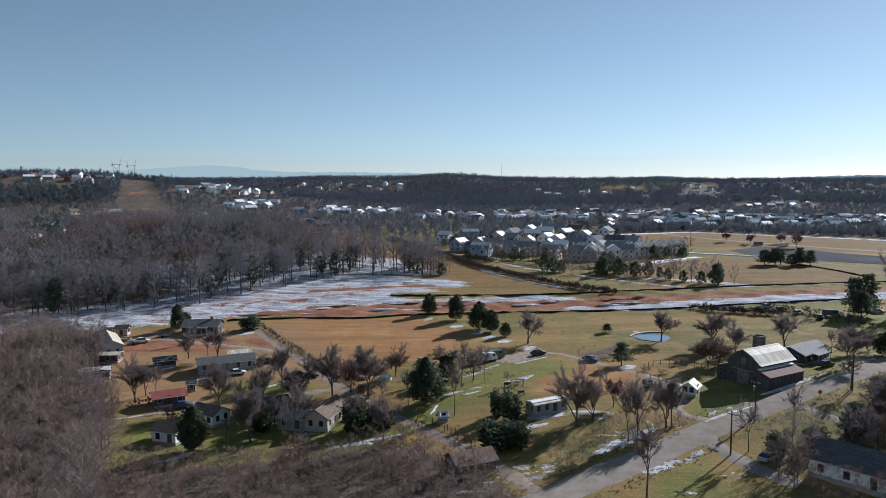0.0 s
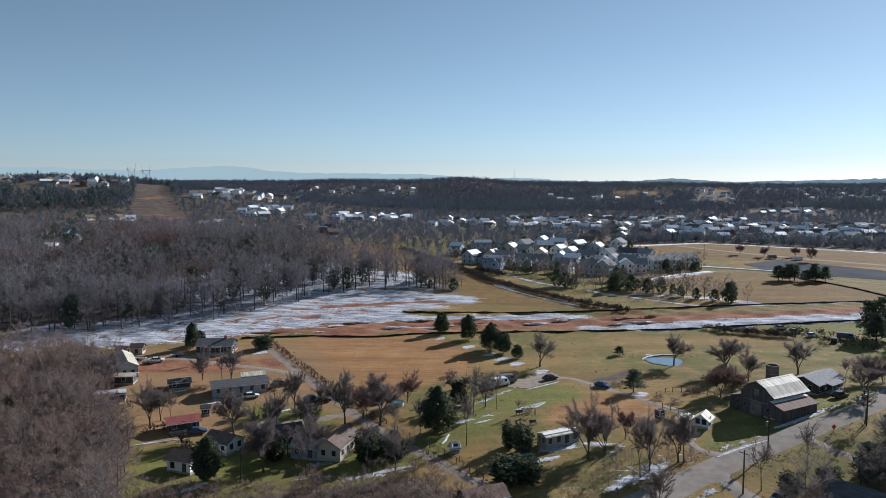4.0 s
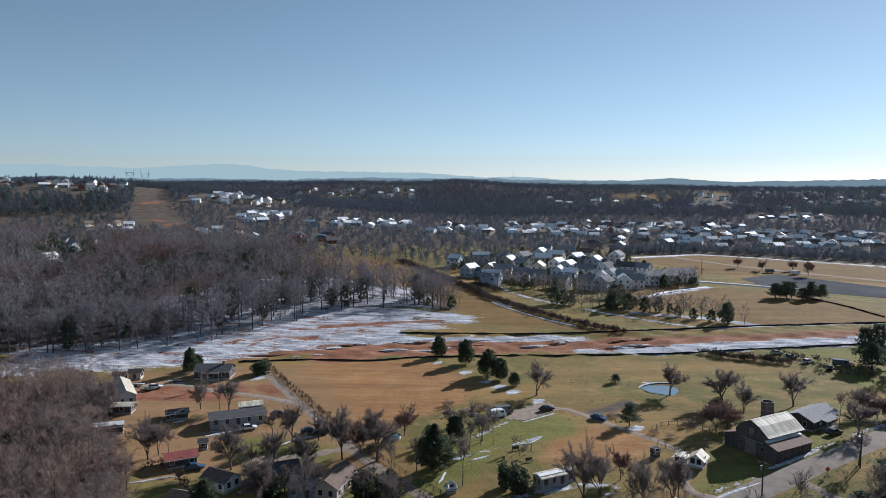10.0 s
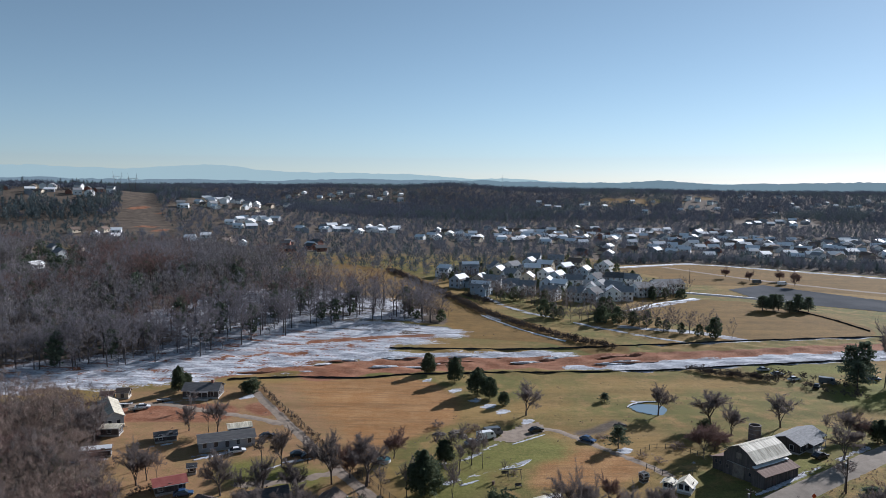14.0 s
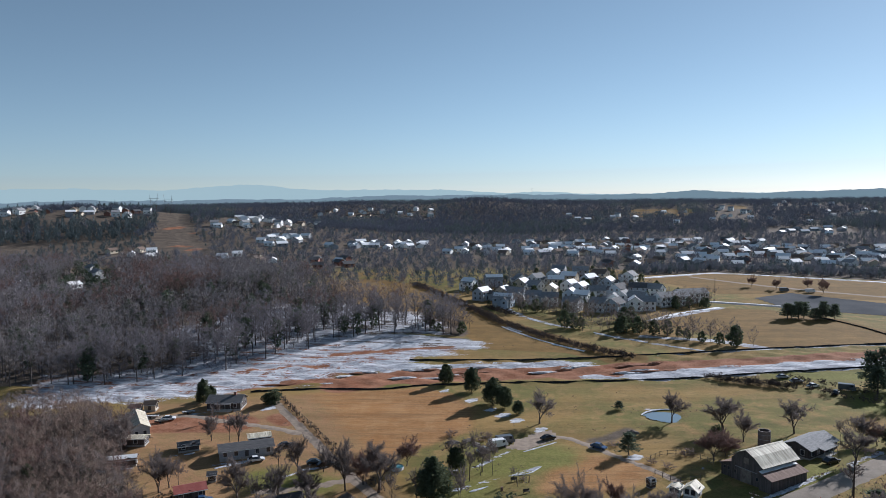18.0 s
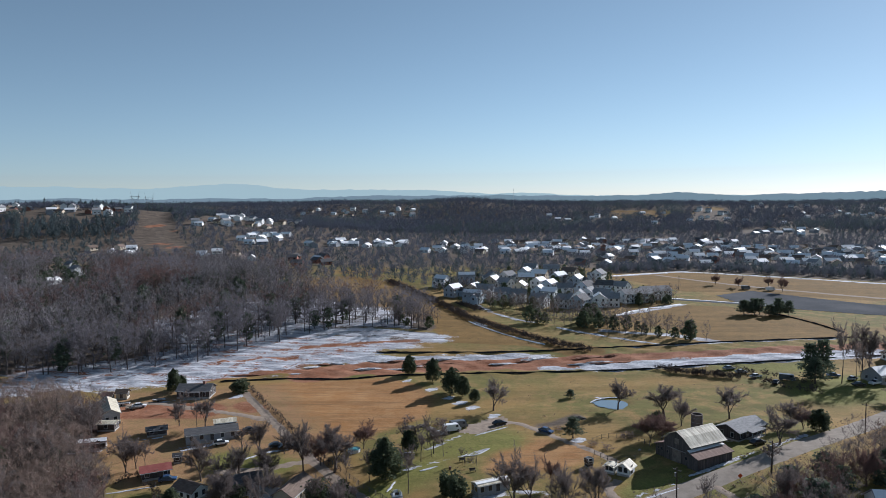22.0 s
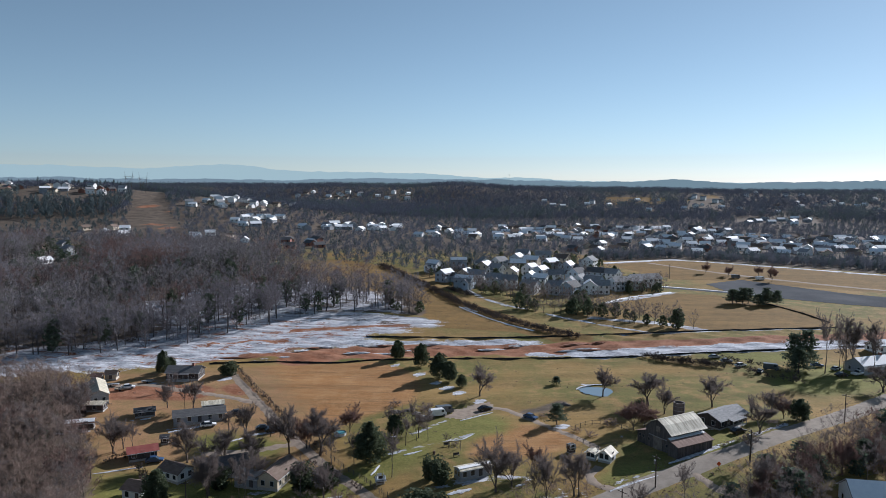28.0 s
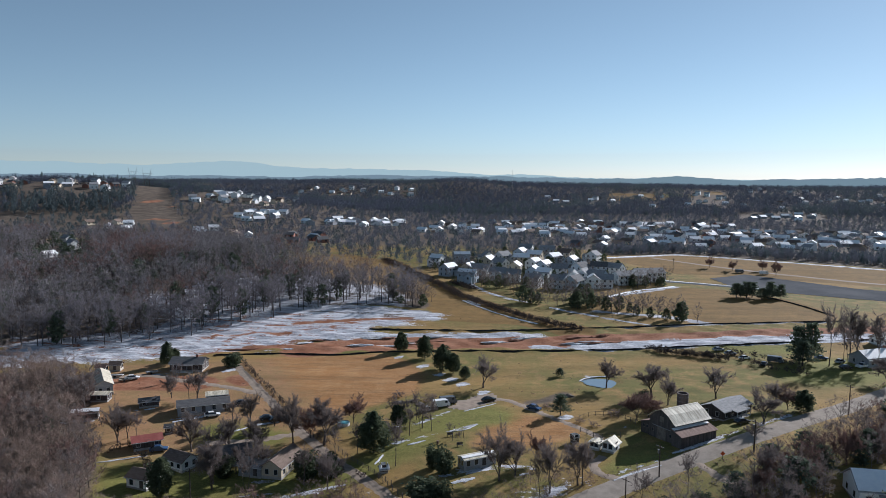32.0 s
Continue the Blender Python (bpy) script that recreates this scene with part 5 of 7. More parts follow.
def gable_house(name, label, length, depth, wall_h, rise, wall, roof, windows=4, storeys=1, chimney=False, porch=0.0, door=True, overhang=0.4, snow=0.0, garage=False, trim=TRIM, base=0.4, category="house", wing=0):
    """A house with a gable roof; the ridge runs along x, the front faces -y."""
    e = tagged(new(name), label, category)
    L, D = length / 2, depth / 2
    part("wall", prism_bm([(-D, -1.2), (D, -1.2), (D, wall_h), (0, wall_h + rise), (-D, wall_h)], -L, L), wall, e)
    part("foundation", box_bm(-L - 0.06, L + 0.06, -D - 0.06, D + 0.06, -1.2, base), CONCRETE, e)
    slope, t = rise / D, 0.16
    for s in (-1, 1):
        y1, z1 = s * (D + overhang), wall_h - slope * overhang
        r = part("roof", prism_bm([(0, wall_h + rise + 0.02), (y1, z1 + 0.02), (y1, z1 + t + 0.02), (0, wall_h + rise + t + 0.02)], -L - overhang, L + overhang), roof, e)
        if snow and s == -1:
            part("snow_cover", prism_bm([(-0.2, wall_h + rise + t - 0.02 - 0.2 * slope + 0.04), (y1 * snow, wall_h + rise + t - abs(y1) * snow * slope + 0.05), (y1 * snow, wall_h + rise + t - abs(y1) * snow * slope + 0.16), (-0.2, wall_h + rise + t - 0.2 * slope + 0.18)], -L - overhang * 0.8, L + overhang * 0.8), SNOW, r, "melting snow")
        part("gutter", box_bm(-L - overhang, L + overhang, min(y1, y1 + s * 0.12), max(y1, y1 + s * 0.12), z1 - 0.02, z1 + 0.12), trim, e)
    for st in range(storeys):
        z = 1.5 + st * 2.7
        for i in range(windows):
            x = -L + length * (i + 0.5) / windows
            if not (door and st == 0 and i == windows // 2) and not (garage and st == 0 and i == 0):
                window_on(e, x, -D, z, 0.95, 1.25, "-y", trim)
            window_on(e, x, D, z, 0.95, 1.25, "+y", trim)
        for f in ("-x", "+x"):
            for y in (-D * 0.45, D * 0.45):
                window_on(e, -L if f == "-x" else L, y, z, 0.9, 1.2, f, trim)
    if door:
        x = -L + length * (windows // 2 + 0.5) / windows
        d = part("door", box_bm(x - 0.48, x + 0.48, -D - 0.07, -D, base, base + 2.05), BARN_WOOD, e, "dark front door")
        part("handle", box_bm(x + 0.32, x + 0.38, -D - 0.13, -D - 0.07, base + 0.95, base + 1.08), STEEL, d)
    if garage:
        x = -L + length * 0.5 / windows
        part("garage_door", box_bm(x - 1.25, x + 1.25, -D - 0.06, -D, 0.1, 2.25), trim, e, "white garage door")
    if wing:
        # a lower gabled wing on the front, its ridge across the main one
        wx, ww, wz = wing * L * 0.45, L * 0.42, wall_h * 0.8
        wr = ww * slope * 1.1
        def across(profile, y0, y1):
            n = len(profile)
            return faces_bm([(x, y0, z) for x, z in profile] + [(x, y1, z) for x, z in profile], [tuple(range(n)), tuple(range(n, 2 * n))[::-1]] + [(i, n + i, n + (i + 1) % n, (i + 1) % n) for i in range(n)])
        part("wing", across([(wx - ww, -1.2), (wx + ww, -1.2), (wx + ww, wz), (wx, wz + wr), (wx - ww, wz)], -D - 2.2, -D + 1.2), wall, e)
        for s in (-1, 1):
            part("roof", across([(wx, wz + wr + 0.02), (wx + s * (ww + 0.35), wz - 0.35 * wr / ww + 0.02), (wx + s * (ww + 0.35), wz - 0.35 * wr / ww + 0.18), (wx, wz + wr + 0.18)], -D - 2.6, -D + 1.4), roof, e)
        window_on(e, wx, -D - 2.2, wz * 0.75, 1.1, 1.2, "-y", trim)
    if chimney:
        c = part("chimney", box_bm(L * 0.45, L * 0.45 + 0.8, -0.4, 0.4, wall_h, wall_h + rise + 1.0), BRICK_RED, e, "brick chimney")
        part("chimney_cap", box_bm(L * 0.45 - 0.06, L * 0.45 + 0.86, -0.46, 0.46, wall_h + rise + 1.0, wall_h + rise + 1.12), CONCRETE, c)
    if porch:
        part("porch_roof", prism_bm([(-D, 2.5), (-D - porch, 2.2), (-D - porch, 2.32), (-D, 2.66)], -L * 0.5, L * 0.5), roof, e)
        part("porch_floor", box_bm(-L * 0.5, L * 0.5, -D - porch, -D, -0.8, base), CONCRETE, e)
        for x in (-L * 0.48, -L * 0.16, L * 0.16, L * 0.48):
            part("porch_post", box_bm(x - 0.06, x + 0.06, -D - porch + 0.05, -D - porch + 0.17, base, 2.22), trim, e)
    return e


def set_at(ob, x, y, turn, lift=0.0):
    """Stands a thing on the ground at x, y, turned by degrees."""
    ob.matrix_basis = pose(x, y, float(terrain(x, y)) + lift, 0, 0, turn) @ Matrix.Diagonal((*ob.scale, 1))
    return ob


def set_copy(ob, x, y, turn, lift=0.0):
    return copy_thing(ob, pose(x, y, float(terrain(x, y)) + lift, 0, 0, turn))


# ---- the subdivision beyond the pasture ----
SUB_KINDS = [gable_house("suburban_house", f"two-storey {c} suburban house with {r} gable roof", l, d, 5.0, 2.6, w, ro, 3, 2, garage=True, snow=s, wing=g) for c, r, w, ro, l, d, s, g in (
    ("white", "grey", WHITE_SIDING, SHINGLE_GREY, 9, 7.5, 0.0, -1), ("blue-grey", "dark", BLUE_SIDING, SHINGLE_DARK, 10, 7.5, 0.85, 1), ("pale grey", "grey", PALE_SIDING, SHINGLE_GREY, 9, 8, 0.0, 1), ("tan", "brown", TAN_SIDING, SHINGLE_BROWN, 10, 8, 0.9, 0), ("white", "grey", WHITE_SIDING, SHINGLE_GREY, 8.5, 8, 0.8, -1), ("blue-grey", "grey", BLUE_SIDING, SHINGLE_GREY, 10.5, 7.5, 0.6, 1))]
hidden_models.extend(SUB_KINDS)
sub_rng = random.Random(4)
for row, (x0, y0, x1, y1, n) in enumerate(((-8, 428, 36, 384, 5), (40, 380, 78, 388, 4), (2, 452, 46, 402, 5), (50, 400, 74, 408, 3), (12, 470, 56, 418, 5), (58, 430, 88, 428, 3), (20, 490, 66, 446, 4), (26, 512, 80, 462, 4))):
    for k in range(n):
        s = (k + 0.5) / n
        x, y = x0 + (x1 - x0) * s + sub_rng.uniform(-2.5, 2.5), y0 + (y1 - y0) * s + sub_rng.uniform(-4, 4)
        tagged(set_copy(SUB_KINDS[sub_rng.randrange(6)], x, y, (row % 2) * 180 + sub_rng.uniform(-22, 22) - 20 + 90 * (sub_rng.random() < 0.5)), group="houses of the subdivision")
for n, (x, y) in enumerate(((-27, 450), (-17, 416), (-12, 463), (5, 464), (0, 418), (-4, 396))):
    tagged(set_copy(SUB_KINDS[(4, 1, 5, 0, 2, 5, 1)[n]], x, y, (-30, 60, 10, -75, 150, -20, 20)[n]), group="houses of the subdivision")
for x, y, t in ((88, 402, 20), (100, 412, 20)):
    tagged(set_at(gable_house("long_apartment_house", "long two-storey white apartment house with grey roof", 18, 9, 5.4, 2.2, WHITE_SIDING, SHINGLE_GREY, 6, 2), x, y, t), group="houses of the subdivision")


# ---- far houses in the valley and on the hills ----
def far_house(wall, roof, label, length=9.0, depth=7, wall_h=2.8, rise=2.1, snow=False):
    e = tagged(new("far_house"), label, "house")
    L, D = length / 2, depth / 2
    part("wall", prism_bm([(-D, -2), (D, -2), (D, wall_h), (0, wall_h + rise), (-D, wall_h)], -L, L), wall, e)
    for s in (-1, 1):
        part("roof", prism_bm([(0, wall_h + rise), (s * (D + 0.5), wall_h - 0.2), (s * (D + 0.5), wall_h + 0.05), (0, wall_h + rise + 0.25)], -L - 0.4, L + 0.4), SNOW if snow and s == -1 else roof, e)
    for x in (-L * 0.5, L * 0.5):
        part("window", box_bm(x - 0.7, x + 0.7, -D - 0.05, -D + 0.05, 1.0, 2.3), PANE, e)
    return e


FAR_HOUSES = [far_house(WHITE_SIDING, SHINGLE_GREY, "white house with a partly snowy grey roof", snow=True), far_house(WHITE_SIDING, SHINGLE_DARK, "white house with a snow-covered roof", snow=True), far_house(TAN_SIDING, SHINGLE_BROWN, "tan house with a brown roof"), far_house(GREY_SIDING, SHINGLE_GREY, "grey house with a snow-patched roof", 11, 7.5, snow=True), far_house(BRICK_RED, SHINGLE_DARK, "brick house with a dark roof"), far_house(WHITE_SIDING, SHINGLE_GREY, "tall white house with a grey roof", 9, 7.5, 5.0, 2.4)]
hidden_models.extend(FAR_HOUSES)
far_house_points, far_homes = [], []


def house_cluster(outline, spacing, kinds, group, chance=0.8):
    for x, y in scattered(outline, spacing, far_rng):
        if far_rng.random() < chance:
            far_house_points.append((x, y))
            far_homes.append((FAR_HOUSES[kinds[far_rng.integers(len(kinds))]], float(x), float(y), float(far_rng.uniform(-40, 40) + 90 * (far_rng.random() < 0.45)), group))


house_cluster([(-186, 700), (-88, 738), (-97, 800), (-198, 745)], 14, (1, 3, 0), "houses along the foot of the ridge", 0.95)
house_cluster([(-65, 667), (-5, 674), (-8, 818), (-78, 787)], 17, (0, 1, 2), "houses of the valley", 0.75)
house_cluster([(-2, 674), (83, 678), (105, 885), (-6, 868)], 18, (1, 3, 0, 2), "houses of the valley", 0.8)
house_cluster([(71, 572), (196, 568), (305, 905), (109, 915)], 21, (0, 1, 2, 3, 4, 1), "houses of the valley", 0.75)
house_cluster([(200, 560), (300, 556), (420, 780), (262, 797)], 19, (1, 3, 0, 2), "houses of the valley", 0.9)
house_cluster([(-165, 560), (-127, 561), (-142, 626), (-183, 621)], 18, (0, 4, 1), "houses of the valley", 0.7)
house_cluster([(-690, 810), (-455, 808), (-455, 860), (-690, 880)], 19, (2, 4, 3, 5, 4), "houses on the hilltop", 0.95)
house_cluster([(-375, 598), (-318, 603), (-340, 664), (-397, 657)], 19, (5, 2, 0), "houses on the wooded slope", 0.8)
for n, (x, y) in enumerate(WOOD_HOMES):
    far_house_points.append((x, y))
    far_homes.append((FAR_HOUSES[(2, 5, 0, 2, 4)[n % 5]], float(x), float(y), (25, -30, 70, 10, -60)[n % 5], "houses in the wood"))
house_cluster([(-350, 788), (-260, 830), (-250, 930), (-370, 930)], 18, (5, 1, 2, 0), "houses on the wooded slope", 0.85)
house_cluster([(-255, 695), (-211, 710), (-232, 781), (-277, 754)], 15, (1, 0, 3), "houses on the wooded slope", 0.9)
house_cluster([(-380, 1290), (-146, 1265), (-156, 1340), (-390, 1370)], 24, (5, 2, 0), "houses on the ridge", 0.75)
house_cluster([(-270, 590), (-215, 575), (-190, 600), (-260, 640)], 17, (1, 0, 2), "houses of the valley", 0.8)
house_cluster([(57, 1222), (119, 1219), (126, 1290), (60, 1290)], 28, (1, 3), "houses on the ridge", 0.6)
house_cluster([(330, 990), (430, 982), (470, 1070), (360, 1080)], 24, (3, 1), "large roofs beyond the valley", 0.9)
house_cluster([(560, 980), (640, 975), (680, 1040), (590, 1050)], 24, (3, 1), "large roofs beyond the valley", 0.9)
house_cluster([(312, 1205), (371, 1199), (420, 1380), (363, 1390)], 32, (5, 0, 1), "houses on the ridge", 0.6)
house_cluster([(440, 1400), (560, 1390), (640, 1470), (460, 1480)], 34, (5, 0, 1), "houses on the ridge", 0.6)
house_cluster([(150, 1190), (520, 1150), (560, 1320), (170, 1340)], 44, (5, 0, 1, 2), "houses on the ridge", 0.55)
house_cluster([(520, 1230), (740, 1180), (820, 1320), (600, 1400)], 40, (5, 0, 1, 2), "houses on the ridge", 0.6)
house_cluster([(-430, 1080), (-330, 1060), (-300, 1160), (-420, 1190)], 26, (2, 0, 5), "houses on the ridge", 0.6)
house_cluster([(700, 1300), (820, 1280), (860, 1400), (720, 1420)], 36, (5, 0, 1), "houses on the ridge", 0.6)
far_homes.sort(key=lambda h: math.hypot(h[1], h[2]))
for model, x, y, turn, group in far_homes[:290]:
    tagged(set_copy(model, x, y, turn), group=group)
distant = tagged(new("distant_houses"), "many small far houses with white and snowy roofs", "houses", kind="stuff")
pieces = {}
for model, x, y, turn, _ in far_homes[290:]:
    at = np.array(pose(x, y, float(terrain(x, y)), 0, 0, turn))
    for child in model.children:
        me = child.data
        co = np.array([v.co for v in me.vertices]) @ at[:3, :3].T + at[:3, 3]
        vs, fs = pieces.setdefault((child.name.split(".")[0], me.materials[0].name), ([], []))
        fs += [tuple(i + len(vs) for i in f.vertices) for f in me.polygons]
        vs += [tuple(map(float, c)) for c in co]
for (kind, mat), (vs, fs) in pieces.items():
    tagged(mesh_object(kind, vs, fs, bpy.data.materials[mat], distant), kind="stuff")
town = scattered([(-14, 436), (40, 374), (84, 384), (106, 414), (92, 452), (66, 530), (14, 520)], 7.5, far_rng)
homes = np.array([o.matrix_basis.translation[:2] for o in scene.collection.objects if o.name.startswith(("suburban_house", "long_apartment")) and o not in hidden_models])
town = np.concatenate([town, scattered([(-38, 446), (-20, 404), (14, 372), (-14, 436), (14, 500), (-10, 480)], 8.0, far_rng)])
town = town[np.hypot(town[:, None, 0] - homes[None, :, 0], town[:, None, 1] - homes[None, :, 1]).min(1) > 6.3]
wood_stuff("garden_trees", town[::2], [bare_tree_arrays(500 + k, 6, 2.2, 8, 4, 10, 0.1, 0.2, 0.08) for k in range(3)], far_rng, BARK, TWIGS, "bare garden trees between suburban houses", "trees", (0.6, 1.1))
wood_stuff("garden_evergreens", town[1::2], [needle_arrays(510 + k, 5, 1.8, 200, 0.05, "egg", 0.7) for k in range(3)], far_rng, BARK, CEDAR, "evergreens between suburban houses", "trees", (0.5, 1.2))
hp = np.array(far_house_points)


def clear_of_houses(p, near, ahead=2.2):
    dx, dy = p[:, None, 0] - hp[None, :, 0], p[:, None, 1] - hp[None, :, 1]
    return ~((np.abs(dx) < near) & (dy > -near * ahead) & (dy < near)).any(1)


edge = scattered([(92, 512), (146, 540), (255, 486), (420, 420), (440, 460), (260, 528), (150, 572), (85, 540)], 5.2, far_rng)
wood_stuff("field_edge_trees", edge[::2], VALLEY_KINDS, far_rng, BARK, HAZED_WOOD, "dense bare trees along the top of a hay field", "trees", (0.5, 0.8))
wood_stuff("field_edge_pines", edge[1::2], FAR_CONE, far_rng, BARK, HAZED_PINE, "dark evergreens along the top of a hay field", "trees", (0.4, 0.75))
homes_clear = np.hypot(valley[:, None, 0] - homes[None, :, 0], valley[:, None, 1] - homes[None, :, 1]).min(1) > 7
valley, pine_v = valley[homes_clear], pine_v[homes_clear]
wood_stuff("valley_trees", valley[~pine_v][clear_of_houses(valley[~pine_v], 6.5, 3.4)], VALLEY_KINDS, far_rng, BARK, HAZED_WOOD, "leafless trees between valley houses", "trees", (0.45, 0.9))
wood_stuff("valley_pines", valley[pine_v][clear_of_houses(valley[pine_v], 7, 3.4)], FAR_CONE, far_rng, BARK, HAZED_PINE, "dark evergreens between valley houses", "trees", (0.38, 0.75))
keep_wood, keep_pine = clear_of_houses(ridge, 9, 5.5) & ~pine_r, clear_of_houses(ridge, 9, 5.5) & pine_r
deep = ridge[:, 1] > 1120
wood_stuff("ridge_forest", ridge[keep_wood & ~deep], FAR_KINDS, far_rng, BARK, SHADED_RIDGE_WOOD, "wooded winter ridge of bare trees", "forest", (0.75, 1.1))
wood_stuff("ridge_forest", ridge[keep_wood & deep], DEEP_KINDS, far_rng, BARK, SHADED_RIDGE_WOOD, "bare woods behind the crest of the ridge", "forest", (0.8, 1.25))
wood_stuff("ridge_pines", ridge[keep_pine & ~deep], FAR_CONE, far_rng, BARK, HAZED_PINE, "dark pines on the ridge", "forest", (0.8, 1.25))
wood_stuff("ridge_pines", ridge[keep_pine & deep], DEEP_KINDS, far_rng, BARK, HAZED_PINE, "dark pines behind the crest of the ridge", "forest", (0.8, 1.25))


# ---- distance ----
def mountain_line(name, radius, base, peaks, color, label, seed):
    """A far range on a ring round the place; peaks by degrees from +y, width and height. It only closes the horizon."""
    rng = np.random.default_rng(seed)
    a = np.linspace(-75, 75, 900)
    z = np.full_like(a, base)
    for c, w, h in peaks:
        z += h * np.exp(-(((a - c) / w) ** 2))
    z += np.convolve(rng.normal(0, 1, len(a) + 30), np.ones(31) / 31, "valid") * 22 + np.convolve(rng.normal(0, 1, len(a) + 8), np.ones(9) / 9, "valid") * 6
    s, c = np.sin(np.radians(a)), np.cos(np.radians(a))
    verts = [(radius * u, radius * v, -60) for u, v in zip(s, c)] + [((radius + 15) * u, (radius + 15) * v, w) for u, v, w in zip(s, c, z)]
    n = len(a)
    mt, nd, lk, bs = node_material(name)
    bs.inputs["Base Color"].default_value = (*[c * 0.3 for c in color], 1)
    # an even glow in the haze colour replaces daylight and misty air
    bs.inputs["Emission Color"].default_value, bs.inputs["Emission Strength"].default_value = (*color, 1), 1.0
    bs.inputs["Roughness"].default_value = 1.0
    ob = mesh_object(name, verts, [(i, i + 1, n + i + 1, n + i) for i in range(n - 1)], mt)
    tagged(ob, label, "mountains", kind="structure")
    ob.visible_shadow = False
    return ob


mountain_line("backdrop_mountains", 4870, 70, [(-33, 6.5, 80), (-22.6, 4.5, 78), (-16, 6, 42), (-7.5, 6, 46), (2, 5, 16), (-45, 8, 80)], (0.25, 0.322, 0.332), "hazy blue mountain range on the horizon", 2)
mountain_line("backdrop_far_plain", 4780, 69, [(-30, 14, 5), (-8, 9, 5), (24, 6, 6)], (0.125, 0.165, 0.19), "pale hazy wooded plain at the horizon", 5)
mountain_line("backdrop_hills", 4660, 54, [(13.4, 3.2, 26), (7, 2.5, 16), (-1, 3, 20), (19.8, 3.0, 22), (26, 4, 18), (33, 5, 20), (-12, 4, 8)], (0.12, 0.165, 0.185), "dim haze-blue wooded hills on the horizon", 8)


# ---- the barn ----
def barn(x, y, turn):
    """A gambrel barn with lean-tos; the ridge runs along x, the gable end faces -x."""
    e = tagged(new("barn"), "old dark wooden gambrel barn with a weathered pale tin roof", "barn")
    L, H, E, B, S = 6.0, 7.4, 4.5, 4.2, (2.3, 6.4)
    part("wall", prism_bm([(-B, -1.5), (B, -1.5), (B, E), (S[0], S[1] - 0.1), (0, H - 0.1), (-S[0], S[1] - 0.1), (-B, E)], -L, L), BARN_WOOD, e)
    for s in (-1, 1):
        part("upper_roof", prism_bm([(0, H), (s * S[0], S[1]), (s * S[0], S[1] + 0.1), (0, H + 0.12)], -L - 0.4, L + 0.4), PALE_METAL, e)
        part("lower_roof", prism_bm([(s * S[0], S[1] + 0.02), (s * (B + 0.1), E + 0.3), (s * (B + 0.7), E + 0.0), (s * (B + 0.7), E + 0.1), (s * (B + 0.1), E + 0.45), (s * S[0], S[1] + 0.12)], -L - 0.4, L + 0.4), PALE_METAL, e)
    part("ridge_cap", prism_bm([(-0.3, H + 0.04), (0, H + 0.2), (0.3, H + 0.04), (0, H + 0.1)], -L - 0.4, L + 0.4), PALE_METAL, e)
    # lean-to towards the road
    lean = part("lean_to", prism_bm([(-B - 3.2, -1.8), (-B, -1.8), (-B, 3.75), (-B - 3.2, 2.75)], -L - 0.9, L - 0.8), BARN_WOOD, e, "dark board lean-to")
    part("lean_to_roof", prism_bm([(-B, 3.8), (-B - 3.6, 2.68), (-B - 3.6, 2.78), (-B, 3.92)], -L - 1.2, L - 0.5), RUST_METAL, e, "rusty tin lean-to roof")
    part("snow_strip", prism_bm([(-B, 3.94), (-B - 0.8, 3.7), (-B - 0.8, 3.78), (-B, 4.04)], -L - 1.0, L - 0.8), SNOW, lean)
    part("lean_to", prism_bm([(B, -1.8), (B + 3.2, -1.8), (B + 3.2, 2.3), (B, 3.3)], -L + 0.3, L), BARN_WOOD, e, "dark board lean-to")
    part("lean_to_roof", prism_bm([(B, 3.35), (B + 3.6, 2.2), (B + 3.6, 2.3), (B, 3.5)], -L, L + 0.3), RUST_METAL, e, "rusty tin lean-to roof")
    door = part("barn_door", box_bm(-L - 0.12, -L, -1.5, 1.5, -0.6, 2.8), OLD_WOOD, e, "grey sliding barn door")
    part("door_rail", box_bm(-L - 0.18, -L, -3.0, 3.0, 2.8, 2.92), STEEL, door)
    part("hay_door", box_bm(-L - 0.1, -L, -0.7, 0.7, 4.2, 5.6), OLD_WOOD, e, "hayloft door")
    for yy in (-3.0, 3.0, 5.2, 6.4):
        window_on(e, -L + (0.3 if yy > B else 0), yy, 1.5, 0.6, 0.7, "-x", OLD_WOOD)
    for k in range(6):
        xx = -L + 1.4 + k * 1.9
        part("batten", box_bm(xx - 0.06, xx + 0.06, -B - 3.26, -B - 3.2, -1.2, 2.73), OLD_WOOD, e)
    return set_at(e, x, y, turn)


barn(62.9, 169.0, 34)
silo = tagged(new("silo"), "roofless dark tile silo behind the barn", "silo")
bm = bmesh.new()
bmesh.ops.create_cone(bm, cap_ends=False, segments=28, radius1=1.5, radius2=1.46, depth=9.6, matrix=Matrix.Translation((0, 0, 3.5)))
bmesh.ops.solidify(bm, geom=bm.faces[:], thickness=0.25)
part("shell", bm, TILE_SILO, silo)
for k in range(7):
    bm = bmesh.new()
    bmesh.ops.create_cone(bm, cap_ends=False, segments=28, radius1=1.54, radius2=1.53, depth=0.08, matrix=Matrix.Translation((0, 0, 0.5 + k * 1.15)))
    part("hoop", bm, STEEL, silo)
set_at(silo, 65.9, 178.4, 0, -0.3)

